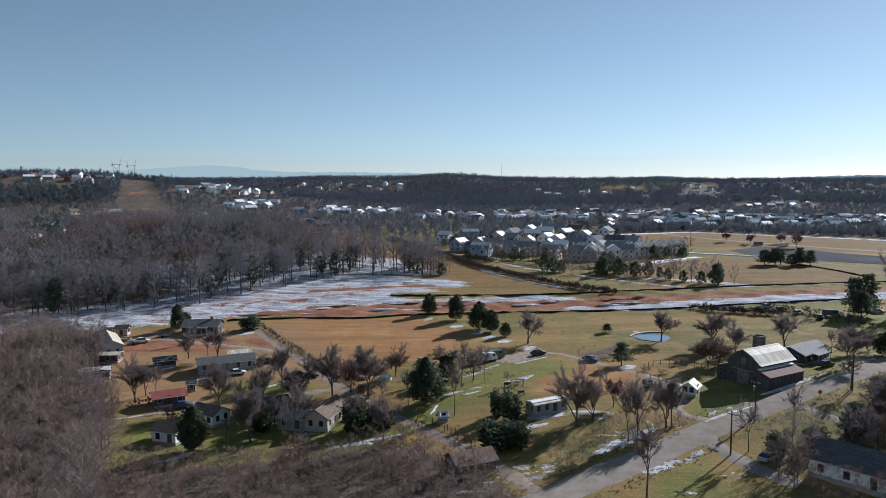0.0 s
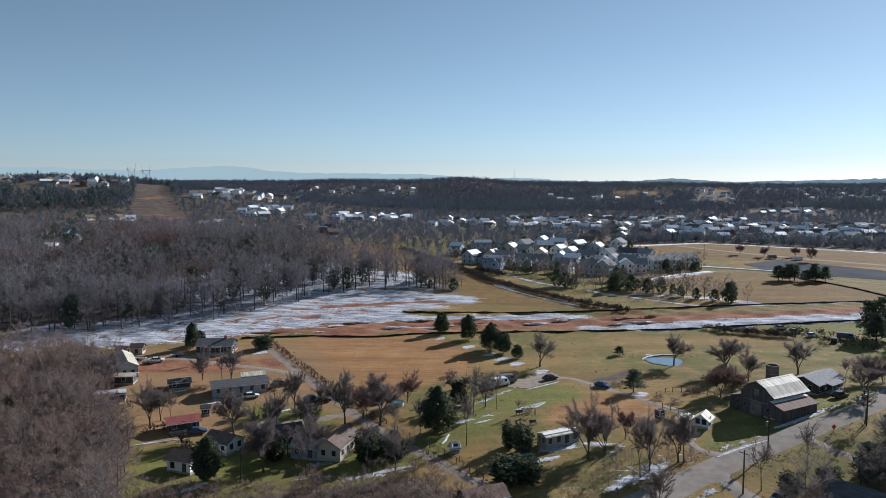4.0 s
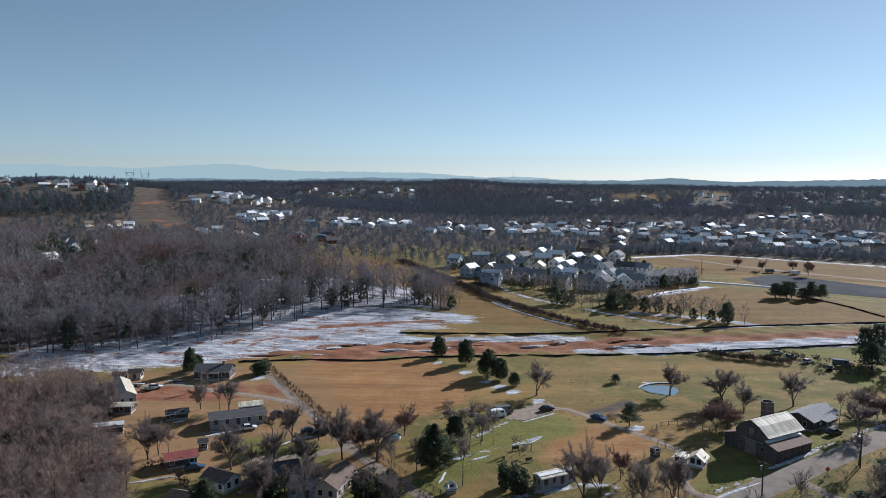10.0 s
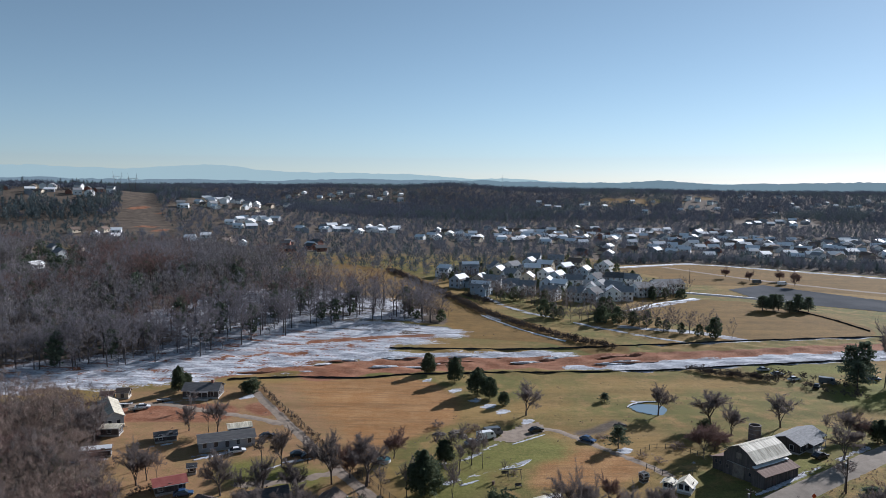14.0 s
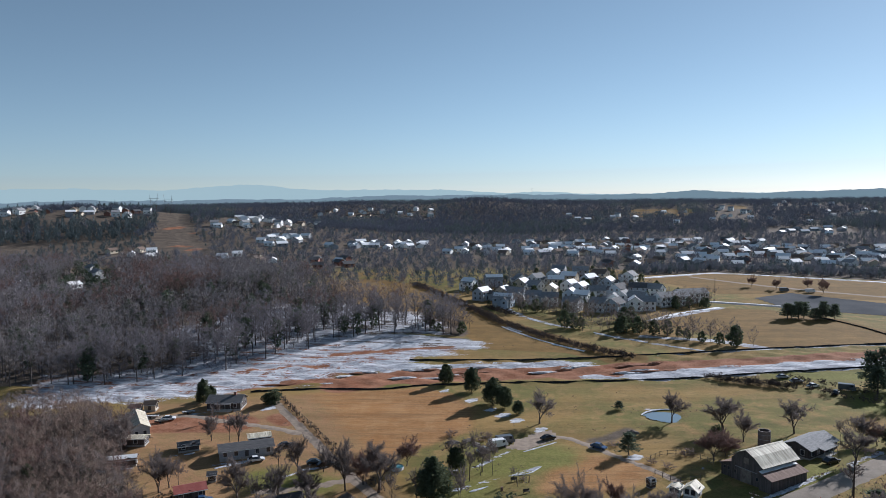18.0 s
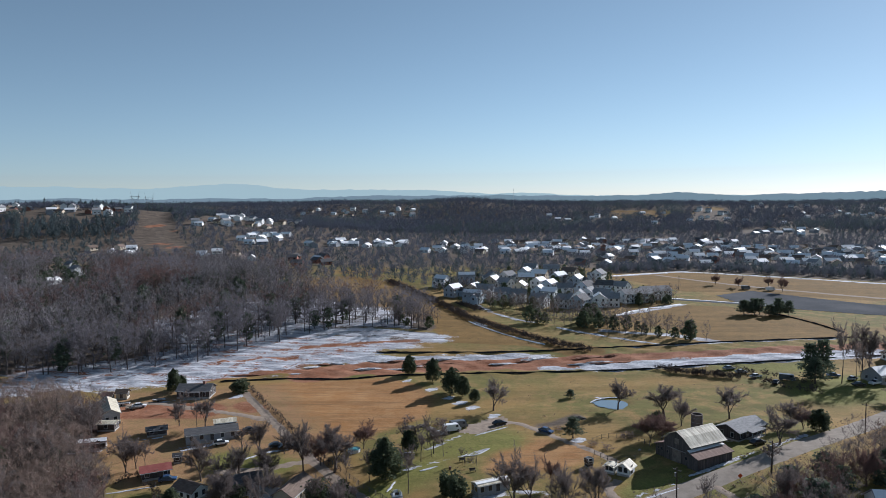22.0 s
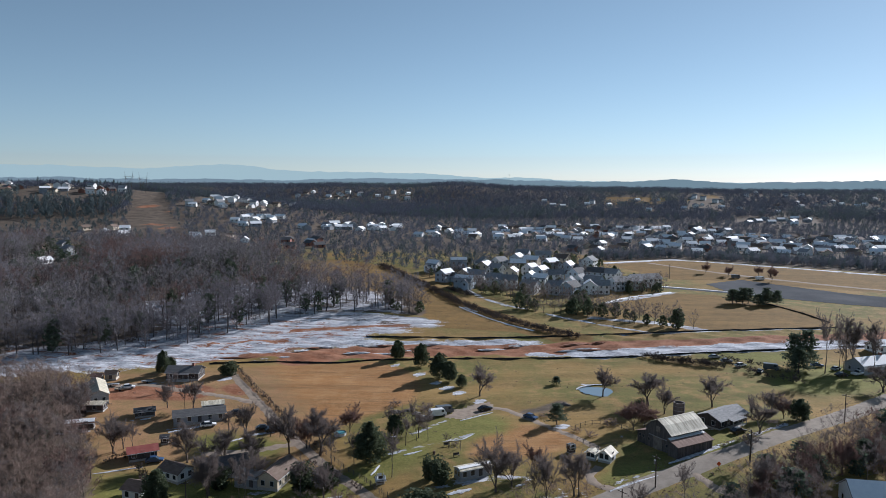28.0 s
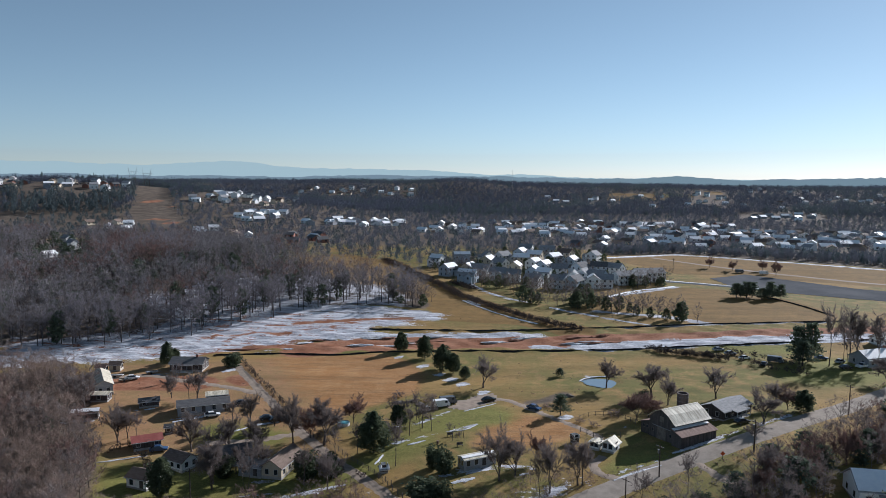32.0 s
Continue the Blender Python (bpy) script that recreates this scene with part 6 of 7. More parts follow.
# ---- houses and sheds on the near side ----
set_at(gable_house("ranch_house", "long grey single-storey house with a dark roof", 14.2, 6.4, 2.4, 1.0, GREY_SIDING, SHINGLE_DARK, 5), -69.6, 184.2, 26)
set_at(gable_house("porch_wing", "white-roofed carport behind a grey house", 6, 4, 2.4, 0.5, OLD_WOOD, PALE_METAL, 1, door=False, category="carport"), -68.5, 191.5, 26)
set_at(gable_house("long_shed", "long metal building with a pale tin roof", 17, 5.0, 3.0, 1.3, GREY_SIDING, PALE_METAL, 4, overhang=0.25, category="shed"), -109, 198.5, 124)
set_at(gable_house("open_shed", "open shed with a flat white tin roof", 5, 3.4, 2.2, 0.4, BARN_WOOD, PALE_METAL, 1, door=False, category="shed"), -103, 187.5, 8)
set_at(gable_house("garden_shed", "long low shed with a snowy pale roof", 7, 3, 2.0, 0.7, BARN_WOOD, RUST_METAL, 2, snow=0.8, category="shed"), -99.6, 173.6, 22)
set_at(gable_house("dark_shed", "dark low wooden shed", 5.4, 2.8, 1.8, 0.7, BARN_WOOD, SHINGLE_DARK, 2, category="shed"), -86.6, 185, 28)
set_at(gable_house("tan_shed", "small tan wooden shed beside a driveway", 3.2, 2.6, 2.1, 0.8, TAN_SIDING, RUST_METAL, 1, category="shed"), -118, 213.5, 10)
set_at(gable_house("tan_shed", "small tan shed with an orange-brown roof", 3.6, 3, 2.2, 0.9, TAN_SIDING, SHINGLE_BROWN, 1, category="shed"), -114.5, 216.5, 10)
set_at(gable_house("dark_cottage", "dark single-storey cottage beside a tall cedar", 11, 7, 2.6, 1.5, BARN_WOOD, SHINGLE_DARK, 3, porch=1.6, chimney=True), -90.5, 221, 5)
set_at(gable_house("red_roofed_house", "low brown house with a dull red metal roof", 6.6, 4.6, 2.2, 0.8, BARN_WOOD, RED_METAL, 3, overhang=0.6), -74.0, 159.2, 32)
set_at(gable_house("outhouse", "tiny dark wooden outhouse", 1.8, 1.6, 2.0, 0.5, BARN_WOOD, SHINGLE_DARK, 1, door=False, category="shed"), -72, 167.5, 20)
set_at(gable_house("white_cottage", "white cottage in the shade of evergreens", 5.6, 5.0, 2.6, 1.2, WHITE_SIDING, SHINGLE_BROWN, 2), -64.2, 139.0, -14)
set_at(gable_house("white_gabled_house", "white gabled house with a brown shingle roof", 6.8, 5.0, 2.4, 1.3, WHITE_SIDING, SHINGLE_BROWN, 3), -60.4, 149.6, 155)
set_at(gable_house("low_house", "low house with a dark shingle roof among bare trees", 10, 6, 2.4, 1.4, BARN_WOOD, SHINGLE_DARK, 3, snow=0.0, porch=1.5), -49.8, 154.5, 30)
set_at(gable_house("gabled_house", "grey house with a brown roof and cream gable", 11, 5.2, 2.7, 1.6, TAN_SIDING, SHINGLE_BROWN, 4), -35.0, 150.2, 80)
set_at(gable_house("house_wing", "grey wing with a pale shingle roof", 6, 5, 2.6, 1.2, GREY_SIDING, SHINGLE_GREY, 2), -41.0, 148, -12)
set_at(gable_house("old_shed", "old shed with a wide weathered grey-brown roof", 7.6, 5, 2.3, 1.2, OLD_WOOD, RUST_METAL, 2, door=False, category="shed"), -3.2, 123.8, 28)
set_at(gable_house("mobile_home", "pale mobile home behind dark shrubs", 8.5, 3.2, 2.3, 0.4, GREY_SIDING, PALE_METAL, 4, overhang=0.15, snow=0.6), 12.2, 150.6, 32)
set_at(gable_house("white_shed", "small white shed with a pale tin roof", 3.8, 3.0, 1.9, 1.1, PALE_SIDING, PALE_METAL, 1, category="shed"), 44.6, 159.6, 60)
set_at(gable_house("shed_annex", "low white annex beside the small shed", 2.6, 2.4, 1.7, 0.4, WHITE_SIDING, PALE_METAL, 1, door=False, category="shed"), 41.2, 160.6, 60)
set_at(gable_house("farmhouse", "long dark-walled farmhouse with a grey shingle roof", 13, 7, 2.5, 1.4, BARN_WOOD, SHINGLE_GREY, 5, porch=2.0, snow=0.0), 79.2, 184.9, 41)
set_at(gable_house("roadside_house", "white house below the road with a snowy roof", 14, 9, 3.2, 2.8, WHITE_SIDING, SHINGLE_GREY, 4, snow=0.95, porch=2.0), 96.5, 134, -5)
set_at(gable_house("dark_roofed_house", "white house with a dark shingle roof behind evergreens", 16, 9, 2.8, 2.4, WHITE_SIDING, SHINGLE_DARK, 4), 62.1, 117.9, -47)
set_at(gable_house("garage", "white garage with a snow-covered roof", 7, 6, 2.6, 1.8, WHITE_SIDING, SHINGLE_GREY, 2, snow=0.95, category="garage"), 84, 125, 25)
set_at(gable_house("corner_house", "house with a pale snowy roof behind pines", 16, 8, 2.8, 2.4, GREY_SIDING, SHINGLE_GREY, 4, snow=0.9, chimney=True), 148.5, 248, 25)
set_at(gable_house("outbuilding", "outbuilding with a snowy roof", 8, 6, 2.8, 1.8, WHITE_SIDING, SHINGLE_GREY, 2, snow=0.95, category="shed"), 164.5, 275, 20)
set_at(gable_house("pump_house", "tiny dark wooden pump house on dry grass", 1.6, 1.4, 1.5, 0.4, BARN_WOOD, SHINGLE_GREY, 1, door=False, overhang=0.15, base=0.15, category="shed"), 36.3, 164.6, 30)
set_at(gable_house("doghouse", "small grey hutch with a snowy roof on grass", 1.8, 1.4, 1.2, 0.5, OLD_WOOD, SHINGLE_GREY, 1, door=False, snow=0.9, category="hutch"), -9.6, 147.4, 20)


# ---- vehicles ----
def car(color, label, kind="sedan"):
    e = tagged(new("car" if kind == "sedan" else kind), label, "truck" if kind == "pickup" else "van" if kind == "van" else "car")
    m = PAINTS[color]
    if kind == "van":
        low, top, w = [(-2.6, 0.35), (2.6, 0.35), (2.65, 1.0), (2.3, 1.35), (1.8, 2.2), (-2.55, 2.25), (-2.65, 0.8)], None, 0.98
    elif kind == "pickup":
        low, top, w = [(-2.7, 0.45), (2.7, 0.45), (2.72, 0.95), (1.2, 1.1), (-2.7, 1.1)], [(-0.9, 1.1), (1.1, 1.1), (0.5, 1.75), (-0.7, 1.78)], 0.95
    else:
        low, top, w = [(-2.2, 0.3), (2.2, 0.3), (2.25, 0.7), (1.2, 0.88), (-2.0, 0.92), (-2.25, 0.75)], [(-1.9, 0.9), (1.15, 0.87), (0.4, 1.4), (-1.0, 1.42)], 0.88
    bm = bmesh.new()
    n = len(low)
    vs = [bm.verts.new((x, s * w, z)) for s in (-1, 1) for x, z in low]
    bm.faces.new(vs[:n]), bm.faces.new(vs[n:][::-1])
    for i in range(n):
        bm.faces.new((vs[i], vs[n + i], vs[n + (i + 1) % n], vs[(i + 1) % n]))
    bmesh.ops.recalc_face_normals(bm, faces=bm.faces[:])
    bmesh.ops.bevel(bm, geom=bm.edges[:], offset=0.06, segments=2, affect="EDGES")
    body = part("body", bm, m, e)
    if top:
        bm = bmesh.new()
        k = len(top)
        vs = [bm.verts.new((x, s * (w - 0.06 - 0.16 * (z > 1.2)), z)) for s in (-1, 1) for x, z in top]
        bm.faces.new(vs[:k]), bm.faces.new(vs[k:][::-1])
        for i in range(k):
            bm.faces.new((vs[i], vs[k + i], vs[k + (i + 1) % k], vs[(i + 1) % k]))
        bmesh.ops.recalc_face_normals(bm, faces=bm.faces[:])
        cab = part("window_glass", bm, PANE, e, "dark window glass")
        xs, zt = [x for x, z in top if z > 1.2], max(z for _, z in top)
        part("roof_panel", box_bm(min(xs), max(xs), -w + 0.24, w - 0.24, zt - 0.02, zt + 0.05, 0.02), m, cab)
    else:
        part("windscreen", box_bm(1.95, 2.2, -0.8, 0.8, 1.45, 2.0), PANE, e)
        for s in (-1, 1):
            part("side_window", box_bm(0.9, 1.7, s * w - 0.01, s * w + 0.012, 1.35, 1.95), PANE, e)
    reach = max(x for x, _ in low)
    for x in (-reach * 0.62, reach * 0.62):
        for s in (-1, 1):
            wheel = part("wheel", tube_bm((x, s * (w - 0.2), 0.33), (x, s * (w + 0.03), 0.33), 0.33, sides=14), RUBBER, e, "black tyre")
            part("rim", tube_bm((x, s * (w + 0.02), 0.33), (x, s * (w + 0.05), 0.33), 0.2, sides=10), STEEL, wheel)
    for s in (-1, 1):
        part("headlight", box_bm(reach - 0.03, reach + 0.05, s * 0.62 - 0.15, s * 0.62 + 0.15, 0.58, 0.72, 0.02), LAMP_GLASS, e)
    return e


CARS = {(c, k): car(c, l, k) for c, k, l in (("black", "sedan", "parked black car on open ground"), ("white", "pickup", "parked white pickup truck on open ground"), ("white", "van", "parked white van on open ground"), ("blue", "sedan", "parked dark blue car on open ground"), ("silver", "sedan", "parked silver car with snow on it"), ("grey", "van", "parked grey camper van on open ground"), ("white", "sedan", "parked white car on open ground"))}
hidden_models.extend(CARS.values())
for c, k, x, y, t in (("black", "sedan", -48.6, 179.2, 20), ("black", "sedan", -45.6, 178.2, 30), ("white", "sedan", -65.0, 179.6, 26), ("black", "sedan", -60.0, 189.5, 30), ("blue", "sedan", -69.6, 156.8, 20), ("grey", "van", 1.6, 194.2, 25), ("white", "van", -0.2, 191.2, 30), ("silver", "sedan", -3.8, 187.5, 35), ("black", "sedan", 13.6, 197.2, 35), ("blue", "sedan", 27.0, 190.6, -38), ("black", "sedan", 80.6, 175.6, 30), ("silver", "sedan", 100.4, 253.2, 10), ("white", "sedan", 103.6, 247.4, 30), ("black", "sedan", 107.6, 239.4, 60), ("silver", "sedan", 97.6, 258.4, 15), ("grey", "van", 113, 244, -20), ("silver", "sedan", 135.8, 246.2, 40), ("black", "sedan", 134.5, 238.5, 10), ("white", "pickup", 141, 241, 30), ("blue", "sedan", 131, 250, 0), ("grey", "van", 162.2, 446, 5), ("white", "van", 175.6, 442, 10), ("white", "sedan", -104, 207.5, 20), ("silver", "sedan", 49.0, 126.5, 40)):
    set_copy(CARS[c, k], x, y, t, 0.08)


def flat_trailer(x, y, turn, deck_mat, label):
    """A low flat trailer on two wheels."""
    e = tagged(new("flat_trailer"), label, "trailer")
    deck = part("deck", box_bm(-2.0, 2.0, -0.9, 0.9, 0.5, 0.6, 0.02), deck_mat, e)
    for yy in (-0.9, 0.86):
        part("side_rail", box_bm(-2.0, 2.0, yy, yy + 0.04, 0.6, 0.85), OLD_WOOD, deck)
    part("tongue", tube_bm((2.0, 0, 0.5), (3.2, 0, 0.42), 0.05, sides=6), STEEL, e)
    for s in (-1, 1):
        part("wheel", tube_bm((-0.3, s * 0.92, 0.3), (-0.3, s * 1.1, 0.3), 0.3, sides=14), RUBBER, e, "black tyre")
        part("mudguard", box_bm(-0.7, 0.1, min(s * 0.9, s * 1.14), max(s * 0.9, s * 1.14), 0.62, 0.66), STEEL, e)
    return set_at(e, x, y, turn, 0.04)


flat_trailer(-105.2, 205.4, 24, TAN_SIDING, "tan flat trailer parked on red earth")
flat_trailer(-110.4, 209.4, 15, PALE_SIDING, "pale flat trailer parked beside a long shed")
flat_trailer(-100.6, 214.2, 30, PALE_SIDING, "pale flat trailer parked beside a driveway")


# ---- fences ----
def fence(line, post_gap, label, rails=3, height=1.2, name="fence", mats=(OLD_WOOD, OLD_WOOD)):
    """A post-and-rail fence along a line; it stands at the line's first point."""
    p = road_smooth(line, post_gap)
    z = terrain(p[:, 0], p[:, 1])
    o = Vector((float(p[0, 0]), float(p[0, 1]), float(z[0])))
    e = tagged(new(name), label, "fence")
    e.location = o
    post_mesh = None
    for q, h in zip(p, z):
        if post_mesh is None:
            ob = part("post", box_bm(-0.07, 0.07, -0.07, 0.07, -0.4, height + 0.1, 0.015), mats[0], e)
            post_mesh = ob.data
        else:
            ob = new("post", post_mesh)
            ob.parent = e
        ob.location = Vector((float(q[0]), float(q[1]), float(h))) - o
    for (a, b), (za, zb) in zip(zip(p[:-1], p[1:]), zip(z[:-1], z[1:])):
        for r in range(rails):
            k = height * (0.3 + 0.65 * r / max(1, rails - 1))
            part("rail", tube_bm(Vector((*map(float, a), float(za) + k)) - o, Vector((*map(float, b), float(zb) + k)) - o, 0.04, sides=4), mats[1], e)
    return e


fence([(a + 2.9, b + 1.2) for a, b in LANE[:9]], 2.6, "dark board fence beside a gravel lane", 3, 1.25)
fence([(-13, 148), (-8.5, 141.5), (-2.6, 133.5)], 2.4, "weathered post-and-rail fence at a pasture corner", 3, 1.2)
fence([(39, 181.4), (43.6, 186.5), (51, 183), (54, 177)], 2.2, "weathered paddock fence behind the barn", 2, 1.3)
fence([(38.5, 172), (42.5, 166.5), (48.5, 168)], 2.4, "weathered paddock fence beside a shed", 2, 1.2)


def silt_fence(line, label):
    """Black cloth on stakes round the building site."""
    p = road_smooth(line, 2.0)
    rng = np.random.default_rng(len(p))
    p = p + rng.normal(0, 0.12, p.shape)
    z = terrain(p[:, 0], p[:, 1])
    o = (float(p[0, 0]), float(p[0, 1]), float(z[0]))
    e = tagged(new("silt_fence"), label, "fence")
    e.location = o
    top = 0.55 + rng.normal(0, 0.08, len(p))
    verts = [(p[i, 0] - o[0], p[i, 1] - o[1] + dy, z[i] - o[2] + hz) for i in range(len(p)) for dy, hz in ((0, -0.25), (0, top[i]), (0.05, top[i]), (0.05, -0.25))]
    faces = [(4 * i + k, 4 * i + 4 + k, 4 * i + 4 + (k + 1) % 4, 4 * i + (k + 1) % 4) for i in range(len(p) - 1) for k in range(4)]
    ob = mesh_object("cloth", verts, faces, SILT, e)
    stake = None
    for q, h in zip(p[::2], z[::2]):
        if stake is None:
            s = part("stake", box_bm(-0.03, 0.03, -0.03, 0.03, -0.3, 0.95), OLD_WOOD, e)
            stake = s.data
        else:
            s = new("stake", stake)
            s.parent = e
        s.location = (float(q[0]) - o[0], float(q[1]) - o[1] - 0.04, float(h) - o[2])
    return e


silt_fence(CORRIDOR_NEAR[3:], "black silt fence along the edge of red earthworks")
silt_fence(CORRIDOR_FAR[4:9], "black silt fence on the far side of red earthworks")
silt_fence([(166, 322), (160, 352), (150, 372)], "black silt fence along a hay field")


# ---- poles, signs and small things ----
def utility_pole(x, y, h, turn, lean=0.0, box=True):
    e = tagged(new("utility_pole"), "dark wooden utility pole beside the road", "pole", "utility poles")
    part("pole", tube_bm((0, 0, -0.8), (0, 0, h), 0.17, 0.11, 10), POLE_WOOD, e)
    arm = part("crossarm", box_bm(-1.1, 1.1, -0.06, 0.06, h - 0.7, h - 0.57), POLE_WOOD, e)
    for k in (-1.0, -0.5, 0.5, 1.0):
        part("insulator", tube_bm((k, 0, h - 0.57), (k, 0, h - 0.4), 0.05, 0.03, 8), TRIM, arm)
    if box:
        part("transformer", tube_bm((0.35, 0, h - 2.2), (0.35, 0, h - 1.3), 0.25, sides=12), STEEL, e, "grey steel transformer can")
    return set_at(e, x, y, turn)


for x, y, h, t, b in ((43.3, 128.8, 8.2, 130, False), (77.3, 155.9, 8.0, 130, True), (53.3, 145.0, 7.6, 130, True), (-50.8, 133.8, 7.0, 20, False), (112, 186, 8.5, 130, False), (120.5, 440, 9, 10, False), (230, 392, 9, 10, False)):
    utility_pole(x, y, h, t, 0, b)
sign = tagged(new("road_work_sign"), "orange diamond warning sign on a stand", "sign")
part("board", box_bm(-0.42, 0.42, -0.02, 0.02, -0.42, 0.42), ORANGE, sign).matrix_basis = pose(0, 0, 1.45, 0, 45, 0)
part("upright", box_bm(-0.03, 0.03, 0.03, 0.08, 0, 1.9), STEEL, sign)
for s in (-1, 1):
    part("stand_leg", tube_bm((0, 0.05, 0.35), (s * 0.5, 0.3, 0), 0.025, sides=6), STEEL, sign)
set_at(sign, 69.2, 152.6, 10)

swing = tagged(new("swing_set"), "old wooden swing frame on the lawn", "swing set")
for x in (-1.5, 1.5):
    for s in (-1, 1):
        part("leg", tube_bm((x, s * 1.0, 0), (x, 0, 2.2), 0.06, sides=6), OLD_WOOD, swing)
part("beam", tube_bm((-1.8, 0, 2.2), (1.8, 0, 2.2), 0.07, sides=6), OLD_WOOD, swing)
for x in (-0.6, 0.6):
    seat = part("seat", box_bm(x - 0.25, x + 0.25, -0.1, 0.1, 0.5, 0.54), BARN_WOOD, swing)
    for d in (-0.22, 0.22):
        part("chain", tube_bm((x + d, 0, 0.54), (x + d, 0, 2.2), 0.012, sides=4), STEEL, seat)
set_at(swing, 6.6, 166.2, 10)


def bench(x, y, t):
    e = tagged(new("garden_bench"), "dark garden bench on the lawn", "bench")
    part("seat", box_bm(-0.8, 0.8, -0.25, 0.25, 0.42, 0.48), BARN_WOOD, e)
    part("backrest", box_bm(-0.8, 0.8, 0.24, 0.3, 0.5, 0.95), BARN_WOOD, e)
    for a in (-0.7, 0.7):
        for b in (-0.2, 0.2):
            part("leg", box_bm(a - 0.04, a + 0.04, b - 0.04, b + 0.04, 0, 0.42), BARN_WOOD, e)
    return set_at(e, x, y, t)


bench(7.4, 161.6, 20), bench(4.4, 168.3, 10)
barrel = tagged(new("burn_barrel"), "rusty dark burn barrel on the lawn", "barrel")
part("drum", tube_bm((0, 0, 0), (0, 0, 0.9), 0.3, sides=16), RUST_METAL, barrel)
for z in (0.3, 0.6):
    part("rib", tube_bm((0, 0, z - 0.02), (0, 0, z + 0.02), 0.32, sides=16), RUST_METAL, barrel)
set_at(barrel, 1.6, 163.1, 0)


def heap(name, label, x, y, rx, ry, h, material, seed, category="heap", turn=None):
    """A rough mound."""
    rng = np.random.default_rng(seed)
    bm = bmesh.new()
    bmesh.ops.create_icosphere(bm, subdivisions=3, radius=1.0)
    for v in bm.verts:
        n = 1 + 0.5 * noise.noise(v.co * 2.3 + Vector((seed, 0, 0))) + 0.3 * noise.noise(v.co * 6 + Vector((0, seed, 0)))
        v.co = Vector((v.co.x * rx * n, v.co.y * ry * n, max(-0.3, v.co.z * h * n)))
    me = bpy.data.meshes.new(name)
    bm.to_mesh(me)
    bm.free()
    me.materials.append(material)
    return set_at(tagged(new(name, me), label, category), x, y, float(rng.random() * 180) if turn is None else turn)


heap_rng = random.Random(2)
for k in range(26):
    s = heap_rng.random()
    x = -86 + 150 * s
    heap("snow_mound" if k % 2 else "earth_mound", "mound of ploughed snow and red earth" if k % 2 else "mound of red earth on the building site", x, float(np.interp(x, [-90, -40, 20, 80], [248, 262, 270, 274])) + heap_rng.uniform(-7, 6), heap_rng.uniform(2.5, 7.5), heap_rng.uniform(0.6, 1.3), heap_rng.uniform(0.25, 0.6), DIRTY_SNOW if k % 2 else RED_EARTH, k, turn=heap_rng.uniform(4, 22))
for k, (x, y) in enumerate(((-29, 181.5), (-32, 177.5), (-6.5, 193), (-13, 194.5), (-9, 196), (38, 203.5), (57, 178))):
    heap("brush_mound", "low mound of cut brush and timber", x, y, 1.8, 1.1, 0.6, OLD_WOOD, 50 + k, "brush pile")


# ---- masts on the hills ----
def pylon(x, y, h):
    e = tagged(new("transmission_tower"), "steel lattice power-line tower on a cleared hilltop", "tower", "power-line towers")
    for s in (-1, 1):
        part("leg", tube_bm((s * 2.2, 0, -1), (s * 4.6, 0, h), 0.22, 0.16, 6), POLE_WOOD, e)
        part("mast_brace", tube_bm((s * 3, 0, h * 0.35), (-s * 4.4, 0, h * 0.85), 0.15, sides=5), POLE_WOOD, e)
        part("peak", tube_bm((s * 4.6, 0, h), (s * 5.4, 0, h + 4), 0.2, 0.1, 5), STEEL, e)
    part("crossarm", box_bm(-6, 6, -0.2, 0.2, h * 0.86, h * 0.86 + 0.4), STEEL, e)
    for k in (-5.5, 0, 5.5):
        part("insulator_string", tube_bm((k, 0, h * 0.86), (k, 0, h * 0.86 - 2.5), 0.14, sides=6), TRIM, e)
    return set_at(e, x, y, 15)


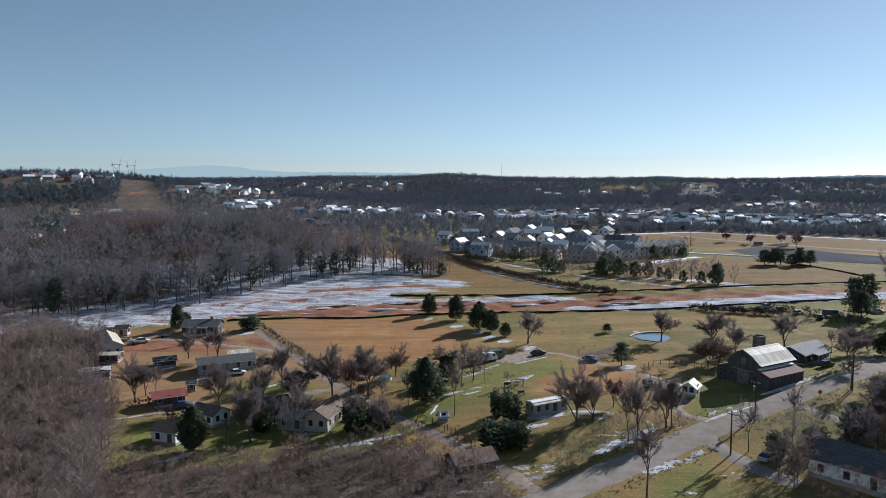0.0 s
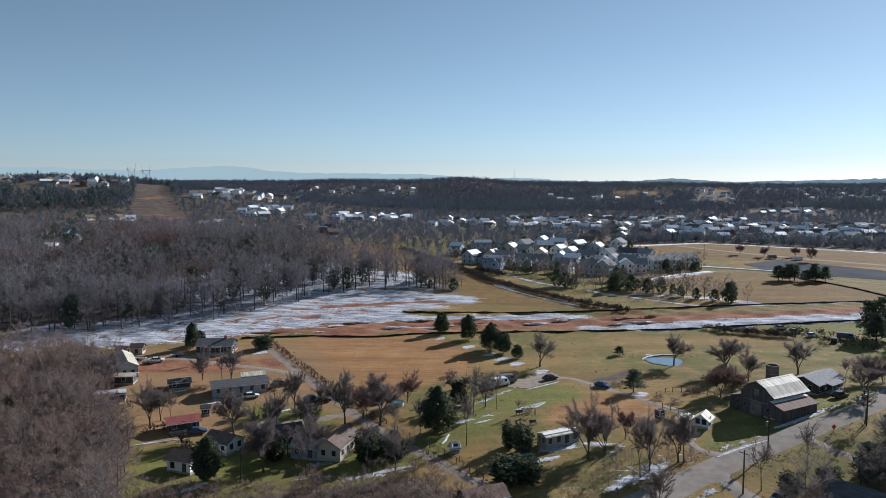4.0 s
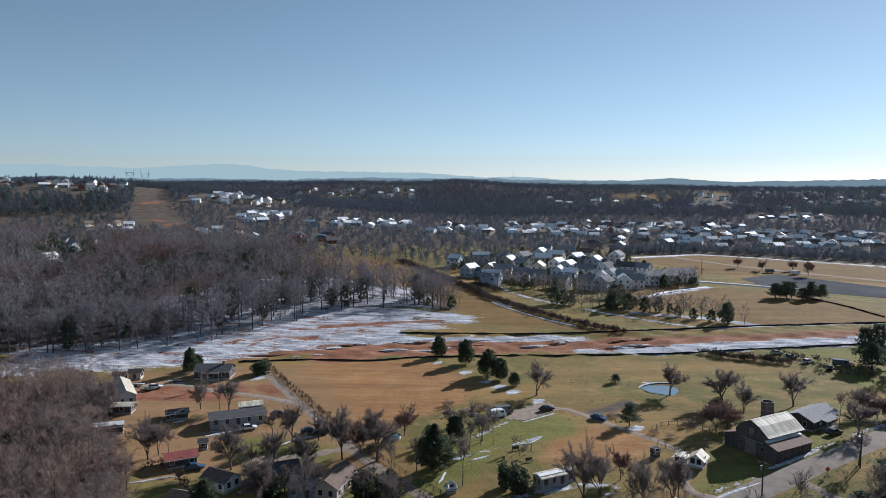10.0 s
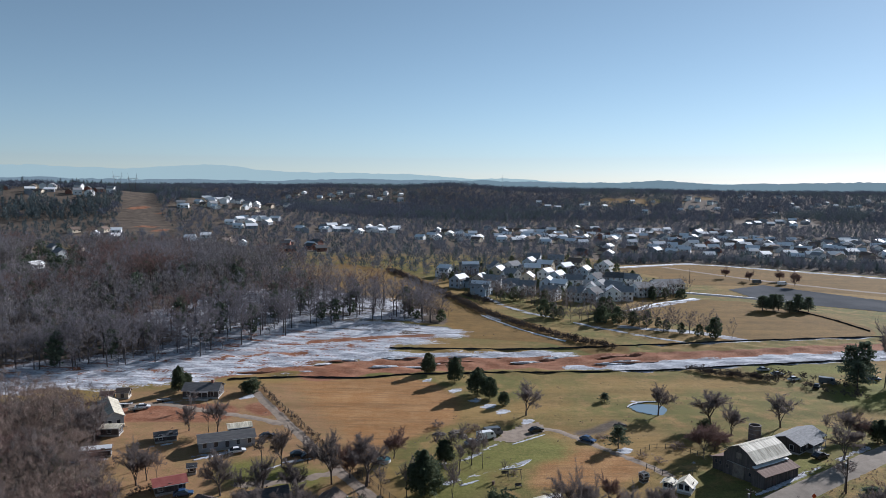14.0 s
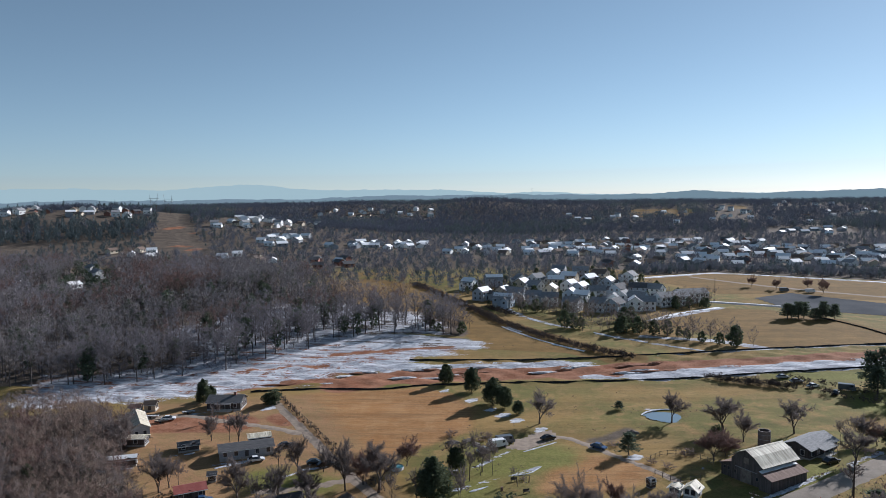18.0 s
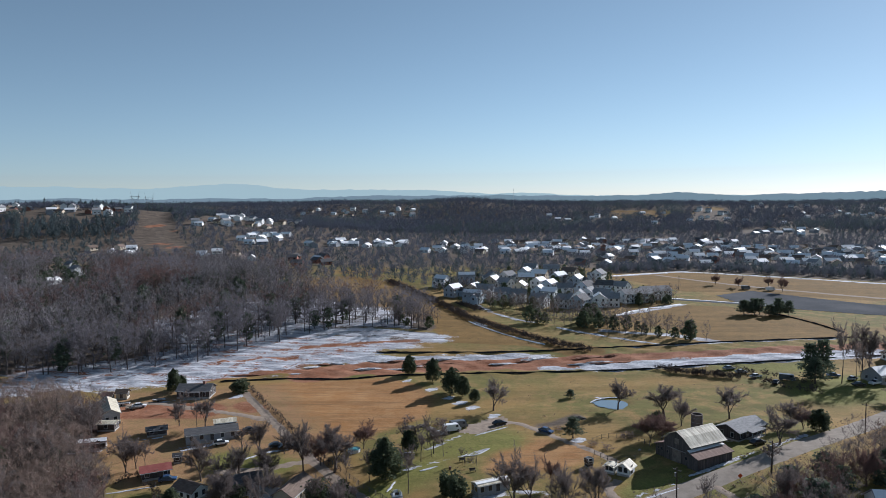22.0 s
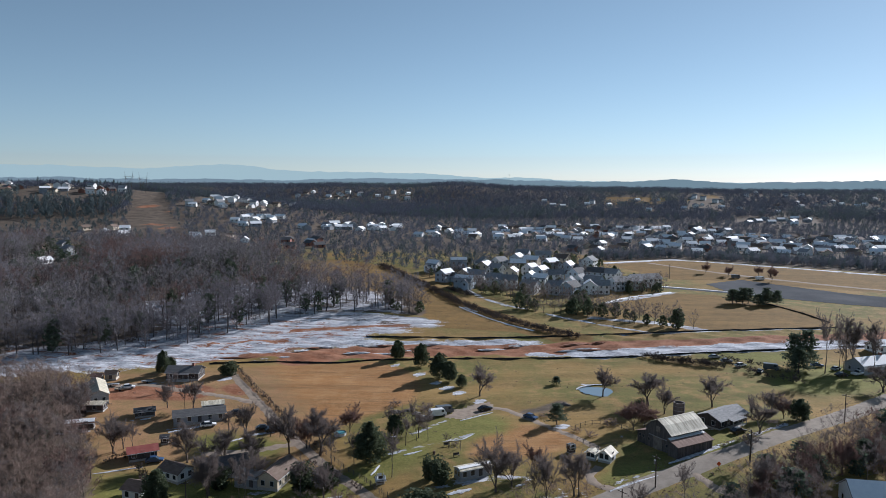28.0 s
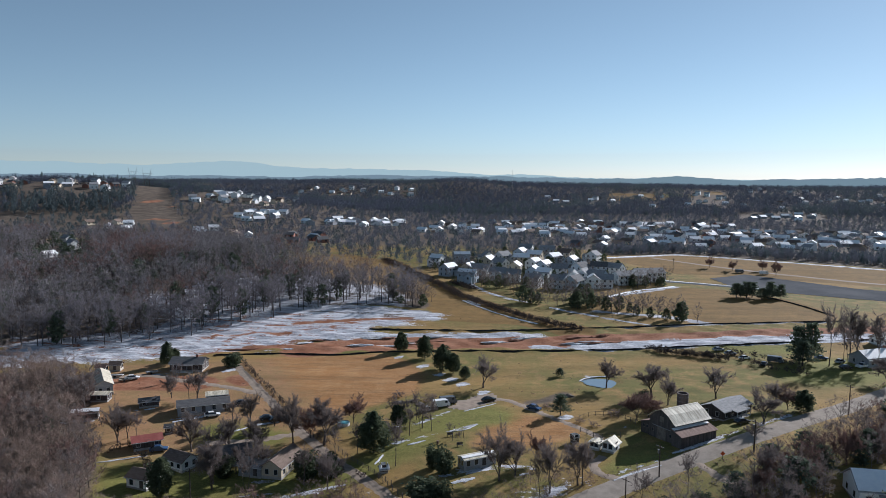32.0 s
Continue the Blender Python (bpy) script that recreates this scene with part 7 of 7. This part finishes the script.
pylon(-458, 868, 21), pylon(-436, 862, 21)
mast = tagged(new("radio_mast"), "thin grey radio mast on the wooded ridge", "mast")
for a in range(3):
    c, s = math.cos(a * 2.094) * 0.9, math.sin(a * 2.094) * 0.9
    part("leg", tube_bm((c, s, -1), (c * 0.4, s * 0.4, 34), 0.16, 0.1, 5), STEEL, mast)
for k in range(10):
    part("ring", tube_bm((0, 0, 2 + 3.2 * k), (0, 0, 2.25 + 3.2 * k), 0.85 - 0.04 * k, sides=3), STEEL, mast)
set_at(mast, 24, 1400, 0)


# ---- the covered pool beside the lane ----
pool = tagged(new("covered_pool"), "low round pool under a sagging teal cover", "pool")
bm = bmesh.new()
bmesh.ops.create_cone(bm, cap_ends=False, segments=24, radius1=1.75, radius2=1.7, depth=0.9, matrix=Matrix.Translation((0, 0, 0.35)))
part("side", bm, PALE_SIDING, pool, "pale metal side")
bm = bmesh.new()
bmesh.ops.create_circle(bm, cap_ends=True, segments=24, radius=1.68)
bmesh.ops.inset_region(bm, faces=bm.faces[:], thickness=0.7, depth=-0.12)
bmesh.ops.translate(bm, verts=bm.verts[:], vec=(0, 0, 0.74))
part("cover", bm, TEAL, pool, "teal plastic cover")
for k in range(8):
    a = k * math.pi / 4
    part("upright", tube_bm((math.cos(a) * 1.78, math.sin(a) * 1.78, -0.1), (math.cos(a) * 1.78, math.sin(a) * 1.78, 0.8), 0.04, sides=6), STEEL, pool)
set_at(pool, -26.0, 176.9, 0)


# ---- brush piles ----
def brush_pile(x, y, radius, height, seed):
    wood, twigs = bare_tree_arrays(seed, 2.0, 1.6, 12, 5, 16, 0.05, 0.03, 0.06)
    e = tree_thing("brush_pile", wood, twigs, BARK_DARK, BRUSH, "low heap of cut brush lying on the grass", "brush pile", "brush")
    set_at(e, x, y, seed * 37)
    e.scale = (radius / 1.8, radius / 1.8, height / 2.2)
    return e


for n, (x, y, r, h) in enumerate(((-13.9, 199.6, 2.2, 1.2), (-4.9, 196.7, 2.4, 1.2), (-2.8, 182.5, 1.6, 0.7), (6.5, 169.1, 1.3, 0.5), (39.0, 179.2, 1.6, 0.9), (42.5, 176.0, 1.8, 0.9), (48.8, 184.8, 2.2, 1.3), (31.3, 193.2, 2.4, 0.6), (-3.3, 199.2, 1.8, 0.9))):
    brush_pile(x, y, r, h, 900 + n)

# the models stand nowhere themselves; only their copies do
for thing in hidden_models:
    for ob in (*thing.children_recursive, thing):
        bpy.data.objects.remove(ob)
